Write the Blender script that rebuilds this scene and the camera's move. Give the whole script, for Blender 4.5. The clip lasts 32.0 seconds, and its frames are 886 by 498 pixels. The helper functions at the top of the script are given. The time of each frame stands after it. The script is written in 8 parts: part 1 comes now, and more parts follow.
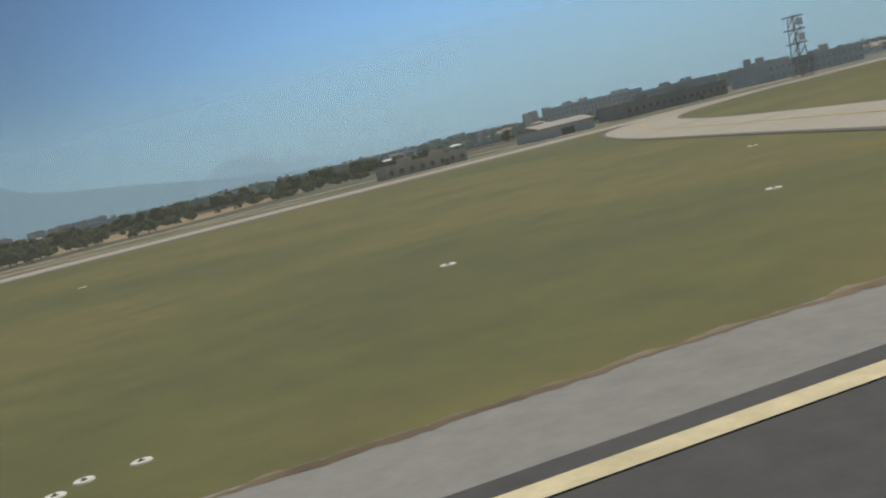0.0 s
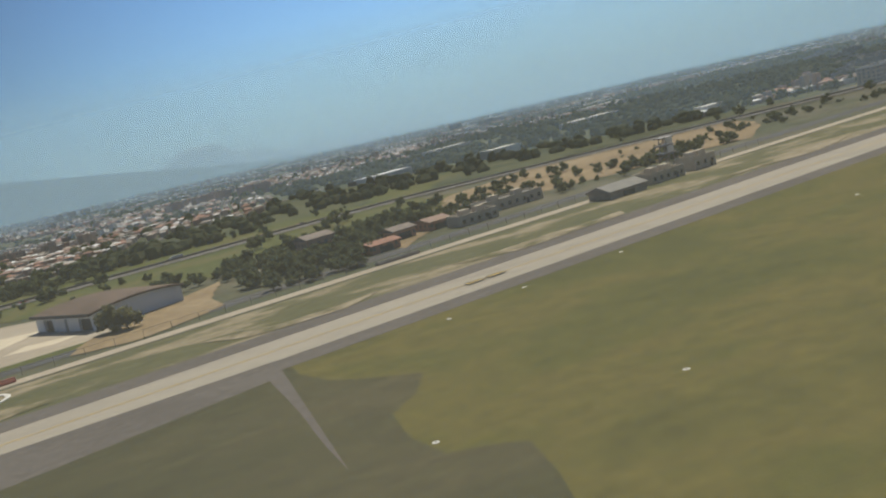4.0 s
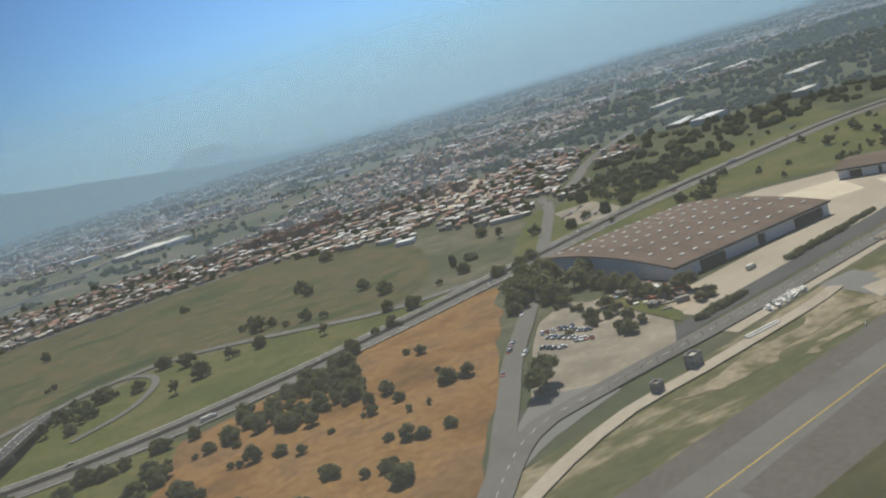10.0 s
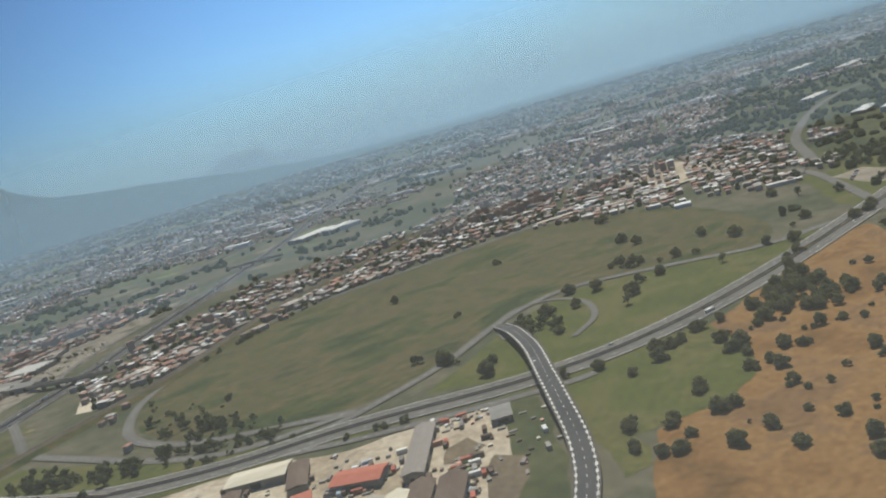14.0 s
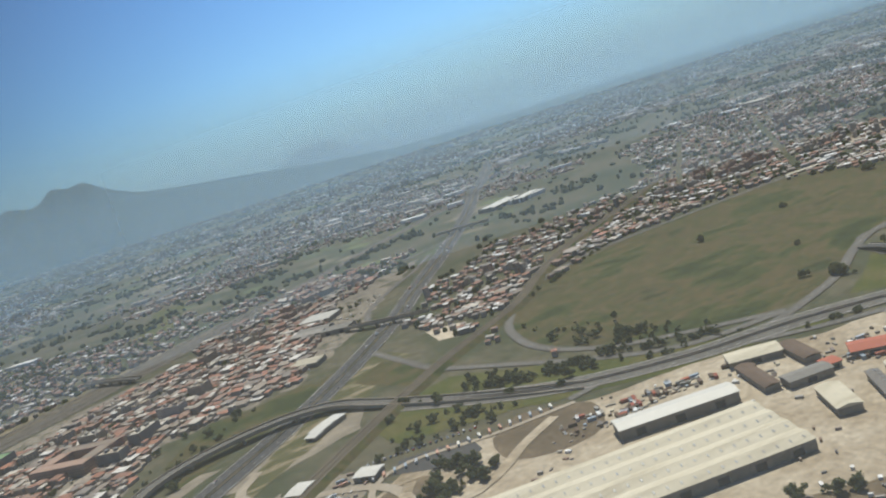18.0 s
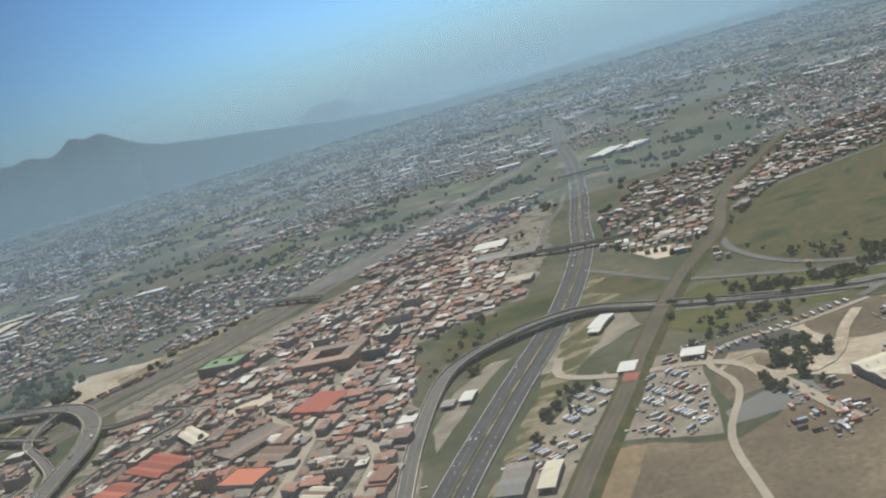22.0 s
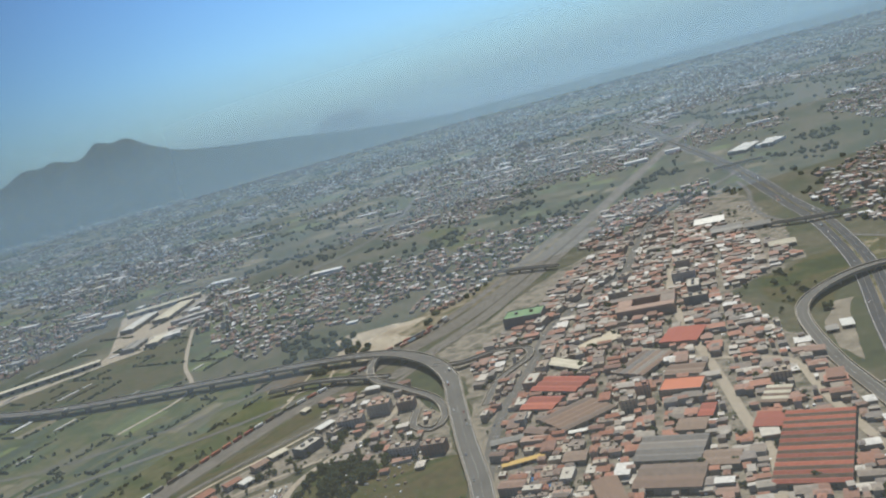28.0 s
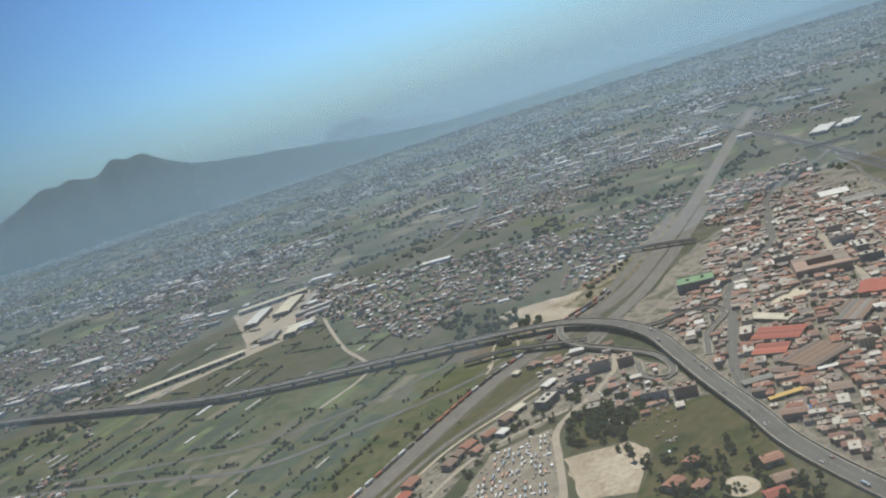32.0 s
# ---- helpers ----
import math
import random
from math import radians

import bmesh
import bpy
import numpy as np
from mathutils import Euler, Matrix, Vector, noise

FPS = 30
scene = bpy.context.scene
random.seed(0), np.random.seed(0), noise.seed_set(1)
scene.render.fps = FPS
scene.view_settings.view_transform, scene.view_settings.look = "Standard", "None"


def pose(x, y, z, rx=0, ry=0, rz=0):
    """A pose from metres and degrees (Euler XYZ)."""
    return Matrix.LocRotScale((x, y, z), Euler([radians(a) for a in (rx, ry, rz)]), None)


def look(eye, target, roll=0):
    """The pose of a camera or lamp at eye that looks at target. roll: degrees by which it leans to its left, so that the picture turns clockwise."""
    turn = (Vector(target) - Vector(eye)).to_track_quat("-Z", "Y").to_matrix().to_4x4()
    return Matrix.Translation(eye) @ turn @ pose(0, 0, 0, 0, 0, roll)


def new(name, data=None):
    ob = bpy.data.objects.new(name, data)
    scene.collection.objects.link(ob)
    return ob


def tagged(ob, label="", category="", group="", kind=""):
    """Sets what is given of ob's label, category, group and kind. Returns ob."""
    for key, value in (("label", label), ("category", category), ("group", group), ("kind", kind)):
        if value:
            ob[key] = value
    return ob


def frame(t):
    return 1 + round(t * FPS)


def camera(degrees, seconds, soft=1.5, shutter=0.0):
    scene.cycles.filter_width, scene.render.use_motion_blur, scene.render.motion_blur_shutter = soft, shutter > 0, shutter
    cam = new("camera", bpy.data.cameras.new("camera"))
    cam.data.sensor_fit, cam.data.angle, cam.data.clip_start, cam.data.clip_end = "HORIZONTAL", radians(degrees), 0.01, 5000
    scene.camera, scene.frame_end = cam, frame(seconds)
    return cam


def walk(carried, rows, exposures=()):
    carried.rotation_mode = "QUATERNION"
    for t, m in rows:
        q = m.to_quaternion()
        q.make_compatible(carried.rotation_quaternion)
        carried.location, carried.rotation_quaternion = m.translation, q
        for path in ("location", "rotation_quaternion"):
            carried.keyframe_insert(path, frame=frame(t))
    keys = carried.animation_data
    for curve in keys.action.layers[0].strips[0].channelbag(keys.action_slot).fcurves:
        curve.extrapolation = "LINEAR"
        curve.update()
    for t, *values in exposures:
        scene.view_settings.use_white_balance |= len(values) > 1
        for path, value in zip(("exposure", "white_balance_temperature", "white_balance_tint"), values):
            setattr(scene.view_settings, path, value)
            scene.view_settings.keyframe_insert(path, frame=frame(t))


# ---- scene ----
cam = camera(52.9, 32.0, soft=2.1)
# seconds, x, y, z, yaw to the left of +y, pitch, roll
PATH = [
    (0, 202.22, 16.23, 4.00, -15.09, -6.75, -13.27),
    (0.5, 183.79, 15.07, 5.49, -14.70, -6.94, -14.63),
    (1, 165.37, 13.92, 7.16, -16.13, -7.76, -14.74),
    (1.5, 146.97, 12.73, 9.02, -17.79, -7.97, -14.79),
    (2, 128.62, 11.45, 11.06, -17.67, -7.76, -14.70),
    (2.5, 110.23, 10.07, 13.23, -18.20, -7.80, -13.99),
    (3, 91.71, 8.61, 15.57, -18.65, -7.89, -13.31),
    (3.5, 73.04, 7.09, 17.97, -18.98, -8.06, -12.82),
    (5.5, -0.00, 0.00, 28.51, -20.53, -8.03, -14.03),
    (6, -17.54, -1.74, 31.01, -20.63, -8.43, -14.12),
    (6.5, -35.09, -3.53, 33.55, -20.97, -8.93, -14.82),
    (7, -52.69, -5.39, 36.21, -21.03, -9.43, -15.47),
    (7.5, -70.44, -7.29, 39.01, -21.13, -9.55, -15.72),
    (8, -88.35, -9.07, 41.92, -20.81, -9.74, -15.72),
    (8.5, -106.17, -10.65, 44.93, -20.97, -9.25, -15.61),
    (9, -123.86, -12.07, 48.03, -21.11, -8.85, -16.09),
    (9.5, -141.52, -13.39, 51.15, -21.30, -9.02, -16.36),
    (10, -159.23, -14.64, 54.26, -21.07, -9.31, -16.52),
    (10.5, -176.94, -15.80, 57.29, -20.68, -9.35, -16.35),
    (11, -194.55, -16.83, 60.30, -20.73, -9.22, -16.45),
    (11.5, -212.12, -17.75, 63.32, -20.52, -9.31, -16.06),
    (12, -229.73, -18.57, 66.34, -20.51, -9.62, -16.16),
    (12.5, -247.41, -19.29, 69.37, -20.45, -10.08, -16.17),
    (13, -265.12, -19.93, 72.41, -20.21, -9.84, -16.06),
    (13.5, -282.84, -20.52, 75.46, -20.45, -9.35, -16.28),
    (15.5, -353.94, -21.51, 87.53, -21.30, -7.15, -16.64),
    (16, -371.01, -21.23, 90.30, -20.59, -7.29, -16.50),
    (16.5, -387.94, -20.86, 93.03, -20.00, -7.86, -16.24),
    (17, -404.73, -20.41, 95.74, -19.91, -8.47, -16.86),
    (17.5, -421.35, -19.91, 98.41, -17.95, -8.05, -17.63),
    (18, -437.77, -19.38, 101.04, -17.65, -8.26, -18.01),
    (18.5, -453.97, -18.85, 103.59, -18.03, -8.69, -17.92),
    (19, -469.97, -18.33, 106.09, -18.61, -8.93, -17.47),
    (19.5, -485.78, -17.81, 108.55, -17.89, -9.05, -17.75),
    (20, -501.44, -17.31, 110.97, -17.84, -9.42, -17.16),
    (20.5, -517.00, -16.83, 113.36, -17.91, -9.21, -17.05),
    (21, -532.48, -16.37, 115.74, -17.45, -9.64, -17.05),
    (21.5, -547.92, -15.92, 118.12, -17.66, -9.71, -16.80),
    (22, -563.36, -15.50, 120.51, -17.79, -10.61, -16.38),
    (22.5, -578.82, -15.11, 122.92, -17.67, -11.44, -16.13),
    (23, -594.32, -14.73, 125.36, -17.33, -12.07, -15.75),
    (23.5, -609.89, -14.32, 127.83, -17.16, -12.25, -15.74),
    (24, -625.58, -13.88, 130.32, -17.18, -12.05, -16.15),
    (24.5, -641.44, -13.37, 132.84, -17.84, -10.96, -15.97),
    (25, -657.47, -12.82, 135.38, -17.92, -9.93, -16.17),
    (25.5, -673.63, -12.23, 137.94, -18.60, -9.01, -16.83),
    (27.5, -739.55, -9.09, 148.32, -19.58, -9.21, -15.26),
    (28, -755.71, -8.15, 151.02, -19.47, -10.07, -15.38),
    (28.5, -771.83, -7.17, 153.74, -19.48, -10.31, -15.68),
    (29, -787.90, -6.16, 156.49, -19.47, -10.16, -16.21),
    (29.5, -803.93, -5.12, 159.26, -19.51, -9.71, -16.75),
    (30, -819.89, -4.08, 162.04, -19.73, -9.13, -17.01),
    (30.5, -835.79, -3.05, 164.81, -20.11, -9.06, -17.08),
    (31, -851.66, -2.03, 167.57, -20.20, -9.41, -17.49),
    (31.5, -867.53, -1.02, 170.32, -20.34, -9.44, -17.70),
    (32, -883.41, -0.00, 173.06, -20.35, -9.84, -17.45),
]


def aim(x, y, z, yaw, pitch, roll):
    a, b = radians(yaw), radians(pitch)
    ahead = Vector((-math.sin(a) * math.cos(b), math.cos(a) * math.cos(b), math.sin(b)))
    return look((x, y, z), Vector((x, y, z)) + ahead * 10, roll)


walk(cam, [(t, aim(*p)) for t, *p in PATH], exposures=[(0, 0.12, 6450, 6), (1.5, 0.22, 6650, 6), (3, 0.24, 6650, 6), (7, 0.25, 6400, 6), (13, 0.25, 6200, 6), (20, 0.28, 6150, 6), (32, 0.28, 6050, 6)])

# ---- light ----
SUN_AZ, SUN_EL = radians(31), radians(58)   # from +y towards +x
world = bpy.data.worlds.new("sky")
scene.world = world
world.use_nodes = True
wn = world.node_tree.nodes
sky = wn.new("ShaderNodeTexSky")
sky.sky_type, sky.sun_disc = "NISHITA", False
sky.sun_elevation, sky.sun_rotation = SUN_EL, SUN_AZ
sky.altitude, sky.air_density, sky.dust_density, sky.ozone_density = 0.0, 1.0, 1.0, 4.5
blue = wn.new("ShaderNodeMix")
blue.data_type, blue.blend_type = "RGBA", "MULTIPLY"
blue.inputs[0].default_value, blue.inputs[7].default_value = 1.0, (0.62, 0.91, 1.14, 1)
world.node_tree.links.new(sky.outputs[0], blue.inputs[6])
# painted sky gradient: brightens towards the sun's side, imitating lens and window glare
painted_glare = wn.new("ShaderNodeTexGradient")
painted_glare.texture_mapping.rotation = (0, 0, -(math.pi / 2 - SUN_AZ * 0.8))
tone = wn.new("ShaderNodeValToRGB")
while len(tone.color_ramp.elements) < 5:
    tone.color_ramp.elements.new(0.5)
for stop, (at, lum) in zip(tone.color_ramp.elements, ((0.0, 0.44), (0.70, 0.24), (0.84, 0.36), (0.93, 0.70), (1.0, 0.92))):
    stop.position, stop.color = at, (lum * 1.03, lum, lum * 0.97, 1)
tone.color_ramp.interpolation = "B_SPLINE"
world.node_tree.links.new(painted_glare.outputs[1], tone.inputs[0])
# and pales towards the horizon
low = wn.new("ShaderNodeTexGradient")
low.texture_mapping.rotation = (0, math.pi / 2, 0)
pale = wn.new("ShaderNodeValToRGB")
while len(pale.color_ramp.elements) < 4:
    pale.color_ramp.elements.new(0.5)
for stop, (at, tint) in zip(pale.color_ramp.elements, ((0.0, (0.80, 0.82, 0.86)), (0.12, (0.76, 0.80, 0.86)), (0.26, (0.56, 0.67, 0.80)), (0.5, (0.45, 0.6, 0.75)))):
    stop.position, stop.color = at, (*tint, 1)
pale.color_ramp.interpolation = "B_SPLINE"
world.node_tree.links.new(low.outputs[1], pale.inputs[0])
near_horizon = wn.new("ShaderNodeMix")
near_horizon.data_type, near_horizon.blend_type = "RGBA", "MULTIPLY"
near_horizon.inputs[0].default_value = 1.0
world.node_tree.links.new(blue.outputs[2], near_horizon.inputs[6])
world.node_tree.links.new(pale.outputs[0], near_horizon.inputs[7])
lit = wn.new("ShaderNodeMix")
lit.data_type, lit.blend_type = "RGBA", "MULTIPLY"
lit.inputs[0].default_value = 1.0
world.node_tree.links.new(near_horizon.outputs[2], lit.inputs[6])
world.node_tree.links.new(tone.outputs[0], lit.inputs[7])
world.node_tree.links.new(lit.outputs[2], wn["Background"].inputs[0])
wn["Background"].inputs[1].default_value = 0.137
lamp = bpy.data.lights.new("sun", "SUN")
lamp.energy, lamp.angle, lamp.color = 4.0, radians(0.6), (1.0, 0.92, 0.78)
sun = new("sun", lamp)
way = Vector((math.sin(SUN_AZ) * math.cos(SUN_EL), math.cos(SUN_AZ) * math.cos(SUN_EL), math.sin(SUN_EL)))
sun.matrix_world = look(way * 900, (0, 0, 0))

# ---- materials ----
def tree_of(name):
    m = bpy.data.materials.new(name)
    m.use_nodes = True
    return m, m.node_tree.nodes, m.node_tree.links


def ramp_node(nodes, stops):
    r = nodes.new("ShaderNodeValToRGB")
    while len(r.color_ramp.elements) < len(stops):
        r.color_ramp.elements.new(0.5)
    for e, (p, c) in zip(r.color_ramp.elements, stops):
        e.position, e.color = p, (*c, 1)
    return r


def coords(nodes, links, scale=1.0, stretch=None, world_space=True):
    src = nodes.new("ShaderNodeNewGeometry").outputs["Position"] if world_space else nodes.new("ShaderNodeTexCoord").outputs["Object"]
    if stretch:
        m = nodes.new("ShaderNodeMapping")
        m.inputs["Scale"].default_value = stretch
        links.new(src, m.inputs[0])
        src = m.outputs[0]
    return src


def noise_node(nodes, links, vec, scale, detail=6, rough=0.6):
    n = nodes.new("ShaderNodeTexNoise")
    n.inputs["Scale"].default_value, n.inputs["Detail"].default_value, n.inputs["Roughness"].default_value = scale, detail, rough
    links.new(vec, n.inputs["Vector"])
    return n.outputs["Fac"]


def mix(nodes, links, fac, a, b, kind="MIX"):
    m = nodes.new("ShaderNodeMix")
    m.data_type, m.blend_type = "RGBA", kind
    for slot, v in ((0, fac), (6, a), (7, b)):
        if hasattr(v, "is_output"):
            links.new(v, m.inputs[slot])
        elif slot == 0:
            m.inputs[0].default_value = v
        else:
            m.inputs[slot].default_value = (*v, 1)
    return m.outputs[2]


def patchy(name, stops, big=0.02, small=0.4, rough=0.95, stretch=None, fine=0.35, bump=0.3, world_space=True):
    """Ground or paving: large patches through a colour ramp, finer grain over it."""
    m, nodes, links = tree_of(name)
    b = nodes["Principled BSDF"]
    v = coords(nodes, links, stretch=stretch, world_space=world_space)
    r = ramp_node(nodes, stops)
    links.new(noise_node(nodes, links, v, big, 8, 0.62), r.inputs[0])
    g = ramp_node(nodes, [(0.3, (1 - fine,) * 3), (0.7, (1 + fine * 0.6,) * 3)])
    grain = noise_node(nodes, links, v, small, 5, 0.7)
    links.new(grain, g.inputs[0])
    links.new(mix(nodes, links, 1.0, r.outputs[0], g.outputs[0], "MULTIPLY"), b.inputs["Base Color"])
    b.inputs["Roughness"].default_value = rough
    b.inputs["Specular IOR Level"].default_value = 0.2
    if bump:
        bp = nodes.new("ShaderNodeBump")
        bp.inputs["Strength"].default_value, bp.inputs["Distance"].default_value = bump, 0.2
        links.new(grain, bp.inputs["Height"])
        links.new(bp.outputs[0], b.inputs["Normal"])
    return m


def varied(name, colors, by="object", rough=0.8, grain=0.25, scale=0.8, metal=0.0, spec=0.3):
    """Paint, plaster or tiles whose colour differs from piece to piece."""
    m, nodes, links = tree_of(name)
    b = nodes["Principled BSDF"]
    rnd = nodes.new("ShaderNodeObjectInfo").outputs["Random"] if by == "object" else nodes.new("ShaderNodeNewGeometry").outputs["Random Per Island"]
    r = ramp_node(nodes, [(i / len(colors), c) for i, c in enumerate(colors)])
    r.color_ramp.interpolation = "CONSTANT"
    links.new(rnd, r.inputs[0])
    v = coords(nodes, links)
    g = ramp_node(nodes, [(0.25, (1 - grain,) * 3), (0.75, (1 + grain * 0.5,) * 3)])
    links.new(noise_node(nodes, links, v, scale, 6, 0.7), g.inputs[0])
    links.new(mix(nodes, links, 1.0, r.outputs[0], g.outputs[0], "MULTIPLY"), b.inputs["Base Color"])
    b.inputs["Roughness"].default_value, b.inputs["Metallic"].default_value = rough, metal
    b.inputs["Specular IOR Level"].default_value = spec
    return m


def plain(name, color, rough=0.7, grain=0.2, scale=0.6, metal=0.0, spec=0.3):
    return varied(name, [color, color], "object", rough, grain, scale, metal, spec)


GROUND = patchy("dry_grassland", [(0.3, (0.045, 0.056, 0.027)), (0.45, (0.068, 0.074, 0.038)), (0.56, (0.115, 0.103, 0.066)), (0.7, (0.055, 0.066, 0.031))], 0.012, 0.15)
AIRGRASS = patchy("airfield_grass", [(0.36, (0.062, 0.062, 0.007)), (0.45, (0.078, 0.075, 0.009)), (0.53, (0.104, 0.088, 0.015)), (0.59, (0.09, 0.08, 0.012)), (0.67, (0.066, 0.062, 0.008))], 0.028, 0.5, stretch=(0.8, 1.15, 1), fine=0.25)
INFIELD = patchy("dark_infield_grass", [(0.3, (0.04, 0.039, 0.012)), (0.5, (0.055, 0.051, 0.017)), (0.62, (0.075, 0.064, 0.026)), (0.75, (0.046, 0.043, 0.014))], 0.03, 0.5, stretch=(0.6, 1.4, 1), fine=0.25)
WOODFLOOR = patchy("woodland_green", [(0.3, (0.034, 0.044, 0.017)), (0.45, (0.05, 0.06, 0.022)), (0.55, (0.085, 0.088, 0.036)), (0.63, (0.055, 0.064, 0.024)), (0.76, (0.036, 0.046, 0.018))], 0.02, 0.2)
PLOT = patchy("allotment_green", [(0.3, (0.04, 0.054, 0.019)), (0.44, (0.066, 0.082, 0.026)), (0.55, (0.115, 0.108, 0.048)), (0.62, (0.08, 0.09, 0.03)), (0.74, (0.05, 0.066, 0.022))], 0.03, 0.25)
VERGE = patchy("worn_grass_verge", [(0.36, (0.075, 0.08, 0.03)), (0.5, (0.10, 0.095, 0.04)), (0.58, (0.26, 0.215, 0.14)), (0.72, (0.13, 0.115, 0.055))], 0.06, 0.6, stretch=(0.6, 1.5, 1))
MEADOW = patchy("meadow_grass", [(0.36, (0.032, 0.044, 0.011)), (0.44, (0.056, 0.065, 0.017)), (0.5, (0.098, 0.077, 0.034)), (0.55, (0.062, 0.066, 0.02)), (0.6, (0.09, 0.072, 0.032)), (0.67, (0.036, 0.047, 0.013))], 0.03, 0.3, stretch=(0.7, 1.1, 1))
LUSH = patchy("mown_green_grass", [(0.3, (0.056, 0.068, 0.014)), (0.48, (0.08, 0.09, 0.019)), (0.58, (0.108, 0.1, 0.032)), (0.72, (0.07, 0.079, 0.018))], 0.04, 0.5)
OCHRE = patchy("dry_ochre_field", [(0.36, (0.125, 0.068, 0.022)), (0.45, (0.19, 0.1, 0.032)), (0.52, (0.225, 0.128, 0.046)), (0.58, (0.175, 0.1, 0.044)), (0.66, (0.15, 0.08, 0.028))], 0.035, 0.5, fine=0.32)
HILLTAN = patchy("dry_tan_hillside", [(0.3, (0.17, 0.125, 0.07)), (0.5, (0.24, 0.175, 0.098)), (0.65, (0.28, 0.215, 0.13)), (0.8, (0.19, 0.15, 0.08))], 0.04, 0.5, fine=0.3)
DIRT = patchy("bare_pale_dirt", [(0.3, (0.26, 0.205, 0.135)), (0.46, (0.39, 0.325, 0.235)), (0.6, (0.48, 0.415, 0.315)), (0.75, (0.29, 0.24, 0.155))], 0.04, 0.4)
BAREPATCH = patchy("bare_sandy_patch", [(0.4, (0.10, 0.095, 0.04)), (0.48, (0.2, 0.165, 0.10)), (0.6, (0.31, 0.26, 0.18)), (0.75, (0.16, 0.13, 0.07))], 0.12, 0.8)
BROWN = patchy("ploughed_brown_soil", [(0.3, (0.10, 0.078, 0.05)), (0.5, (0.15, 0.115, 0.075)), (0.66, (0.22, 0.17, 0.11)), (0.8, (0.11, 0.095, 0.05))], 0.03, 0.5)
TOWNSOIL = patchy("town_ground", [(0.3, (0.125, 0.112, 0.088)), (0.42, (0.18, 0.16, 0.128)), (0.5, (0.27, 0.235, 0.185)), (0.57, (0.15, 0.135, 0.105)), (0.64, (0.075, 0.078, 0.042)), (0.8, (0.15, 0.13, 0.105))], 0.07, 0.5)
ASPHALT = patchy("grey_asphalt", [(0.3, (0.145, 0.139, 0.13)), (0.55, (0.168, 0.161, 0.15)), (0.75, (0.152, 0.146, 0.136))], 0.05, 1.5, 0.85, fine=0.12, bump=0.1)
PALETAR = patchy("bleached_runway_asphalt", [(0.3, (0.20, 0.192, 0.178)), (0.55, (0.235, 0.226, 0.21)), (0.75, (0.21, 0.2, 0.186))], 0.05, 1.5, 0.85, fine=0.14, bump=0.1)
ROADTAR = patchy("worn_road_asphalt", [(0.3, (0.10, 0.093, 0.083)), (0.55, (0.135, 0.126, 0.113)), (0.75, (0.115, 0.107, 0.095))], 0.05, 1.5, 0.85, fine=0.15, bump=0.1)
DARKTAR = patchy("dark_asphalt", [(0.3, (0.05, 0.05, 0.052)), (0.6, (0.075, 0.073, 0.072)), (0.8, (0.06, 0.058, 0.057))], 0.05, 1.5, 0.85, fine=0.18, bump=0.1)
SHOULDER = patchy("weathered_shoulder_asphalt", [(0.3, (0.088, 0.076, 0.066)), (0.6, (0.115, 0.10, 0.088)), (0.8, (0.08, 0.068, 0.058))], 0.06, 1.0, fine=0.22)
CONCRETE = patchy("taxiway_concrete", [(0.3, (0.25, 0.222, 0.18)), (0.5, (0.32, 0.288, 0.235)), (0.7, (0.275, 0.246, 0.2))], 0.04, 0.8, stretch=(0.4, 2.2, 1), fine=0.15, bump=0.1)
PALECON = patchy("pale_concrete", [(0.3, (0.30, 0.255, 0.195)), (0.55, (0.37, 0.32, 0.25)), (0.75, (0.32, 0.275, 0.21))], 0.05, 0.7, fine=0.15, bump=0.1)
SLAB = patchy("new_concrete_slab", [(0.3, (0.50, 0.43, 0.32)), (0.7, (0.57, 0.50, 0.385))], 0.1, 0.7, fine=0.12, bump=0.1)
LOTGREY = patchy("dusty_grey_lot", [(0.3, (0.17, 0.148, 0.115)), (0.5, (0.24, 0.208, 0.16)), (0.62, (0.30, 0.26, 0.20)), (0.8, (0.19, 0.165, 0.125))], 0.1, 0.9, fine=0.22, bump=0.1)
YELLOW = patchy("worn_yellow_paint", [(0.35, (0.40, 0.28, 0.07)), (0.65, (0.48, 0.34, 0.10))], 0.3, 2.0, fine=0.3, bump=0)
WHITEPAINT = patchy("worn_white_paint", [(0.35, (0.52, 0.50, 0.46)), (0.65, (0.66, 0.64, 0.6))], 0.3, 2.0, fine=0.3, bump=0)
CREAMPAINT = patchy("cream_runway_paint", [(0.35, (0.55, 0.47, 0.30)), (0.65, (0.66, 0.57, 0.38))], 0.3, 2.0, fine=0.2, bump=0)
REDPAINT = plain("red_sign_paint", (0.42, 0.06, 0.03))
RAILBED = patchy("railway_ballast", [(0.3, (0.12, 0.105, 0.085)), (0.6, (0.18, 0.158, 0.128)), (0.8, (0.14, 0.12, 0.096))], 0.06, 1.2)
DARKBED = patchy("dark_oily_ballast", [(0.3, (0.09, 0.075, 0.055)), (0.6, (0.13, 0.11, 0.08)), (0.8, (0.10, 0.085, 0.06))], 0.06, 1.2)
SLEEPERS = patchy("pale_sleepers", [(0.3, (0.235, 0.222, 0.2)), (0.6, (0.285, 0.27, 0.245)), (0.8, (0.25, 0.235, 0.21))], 0.06, 1.2)
STEEL = plain("weathered_steel", (0.22, 0.20, 0.18), 0.5, metal=0.6)
HANGROOF = patchy("rusty_brown_roofing", [(0.3, (0.10, 0.073, 0.056)), (0.5, (0.135, 0.097, 0.074)), (0.7, (0.165, 0.122, 0.094))], 0.08, 1.0, stretch=(2.0, 0.4, 1), fine=0.2)
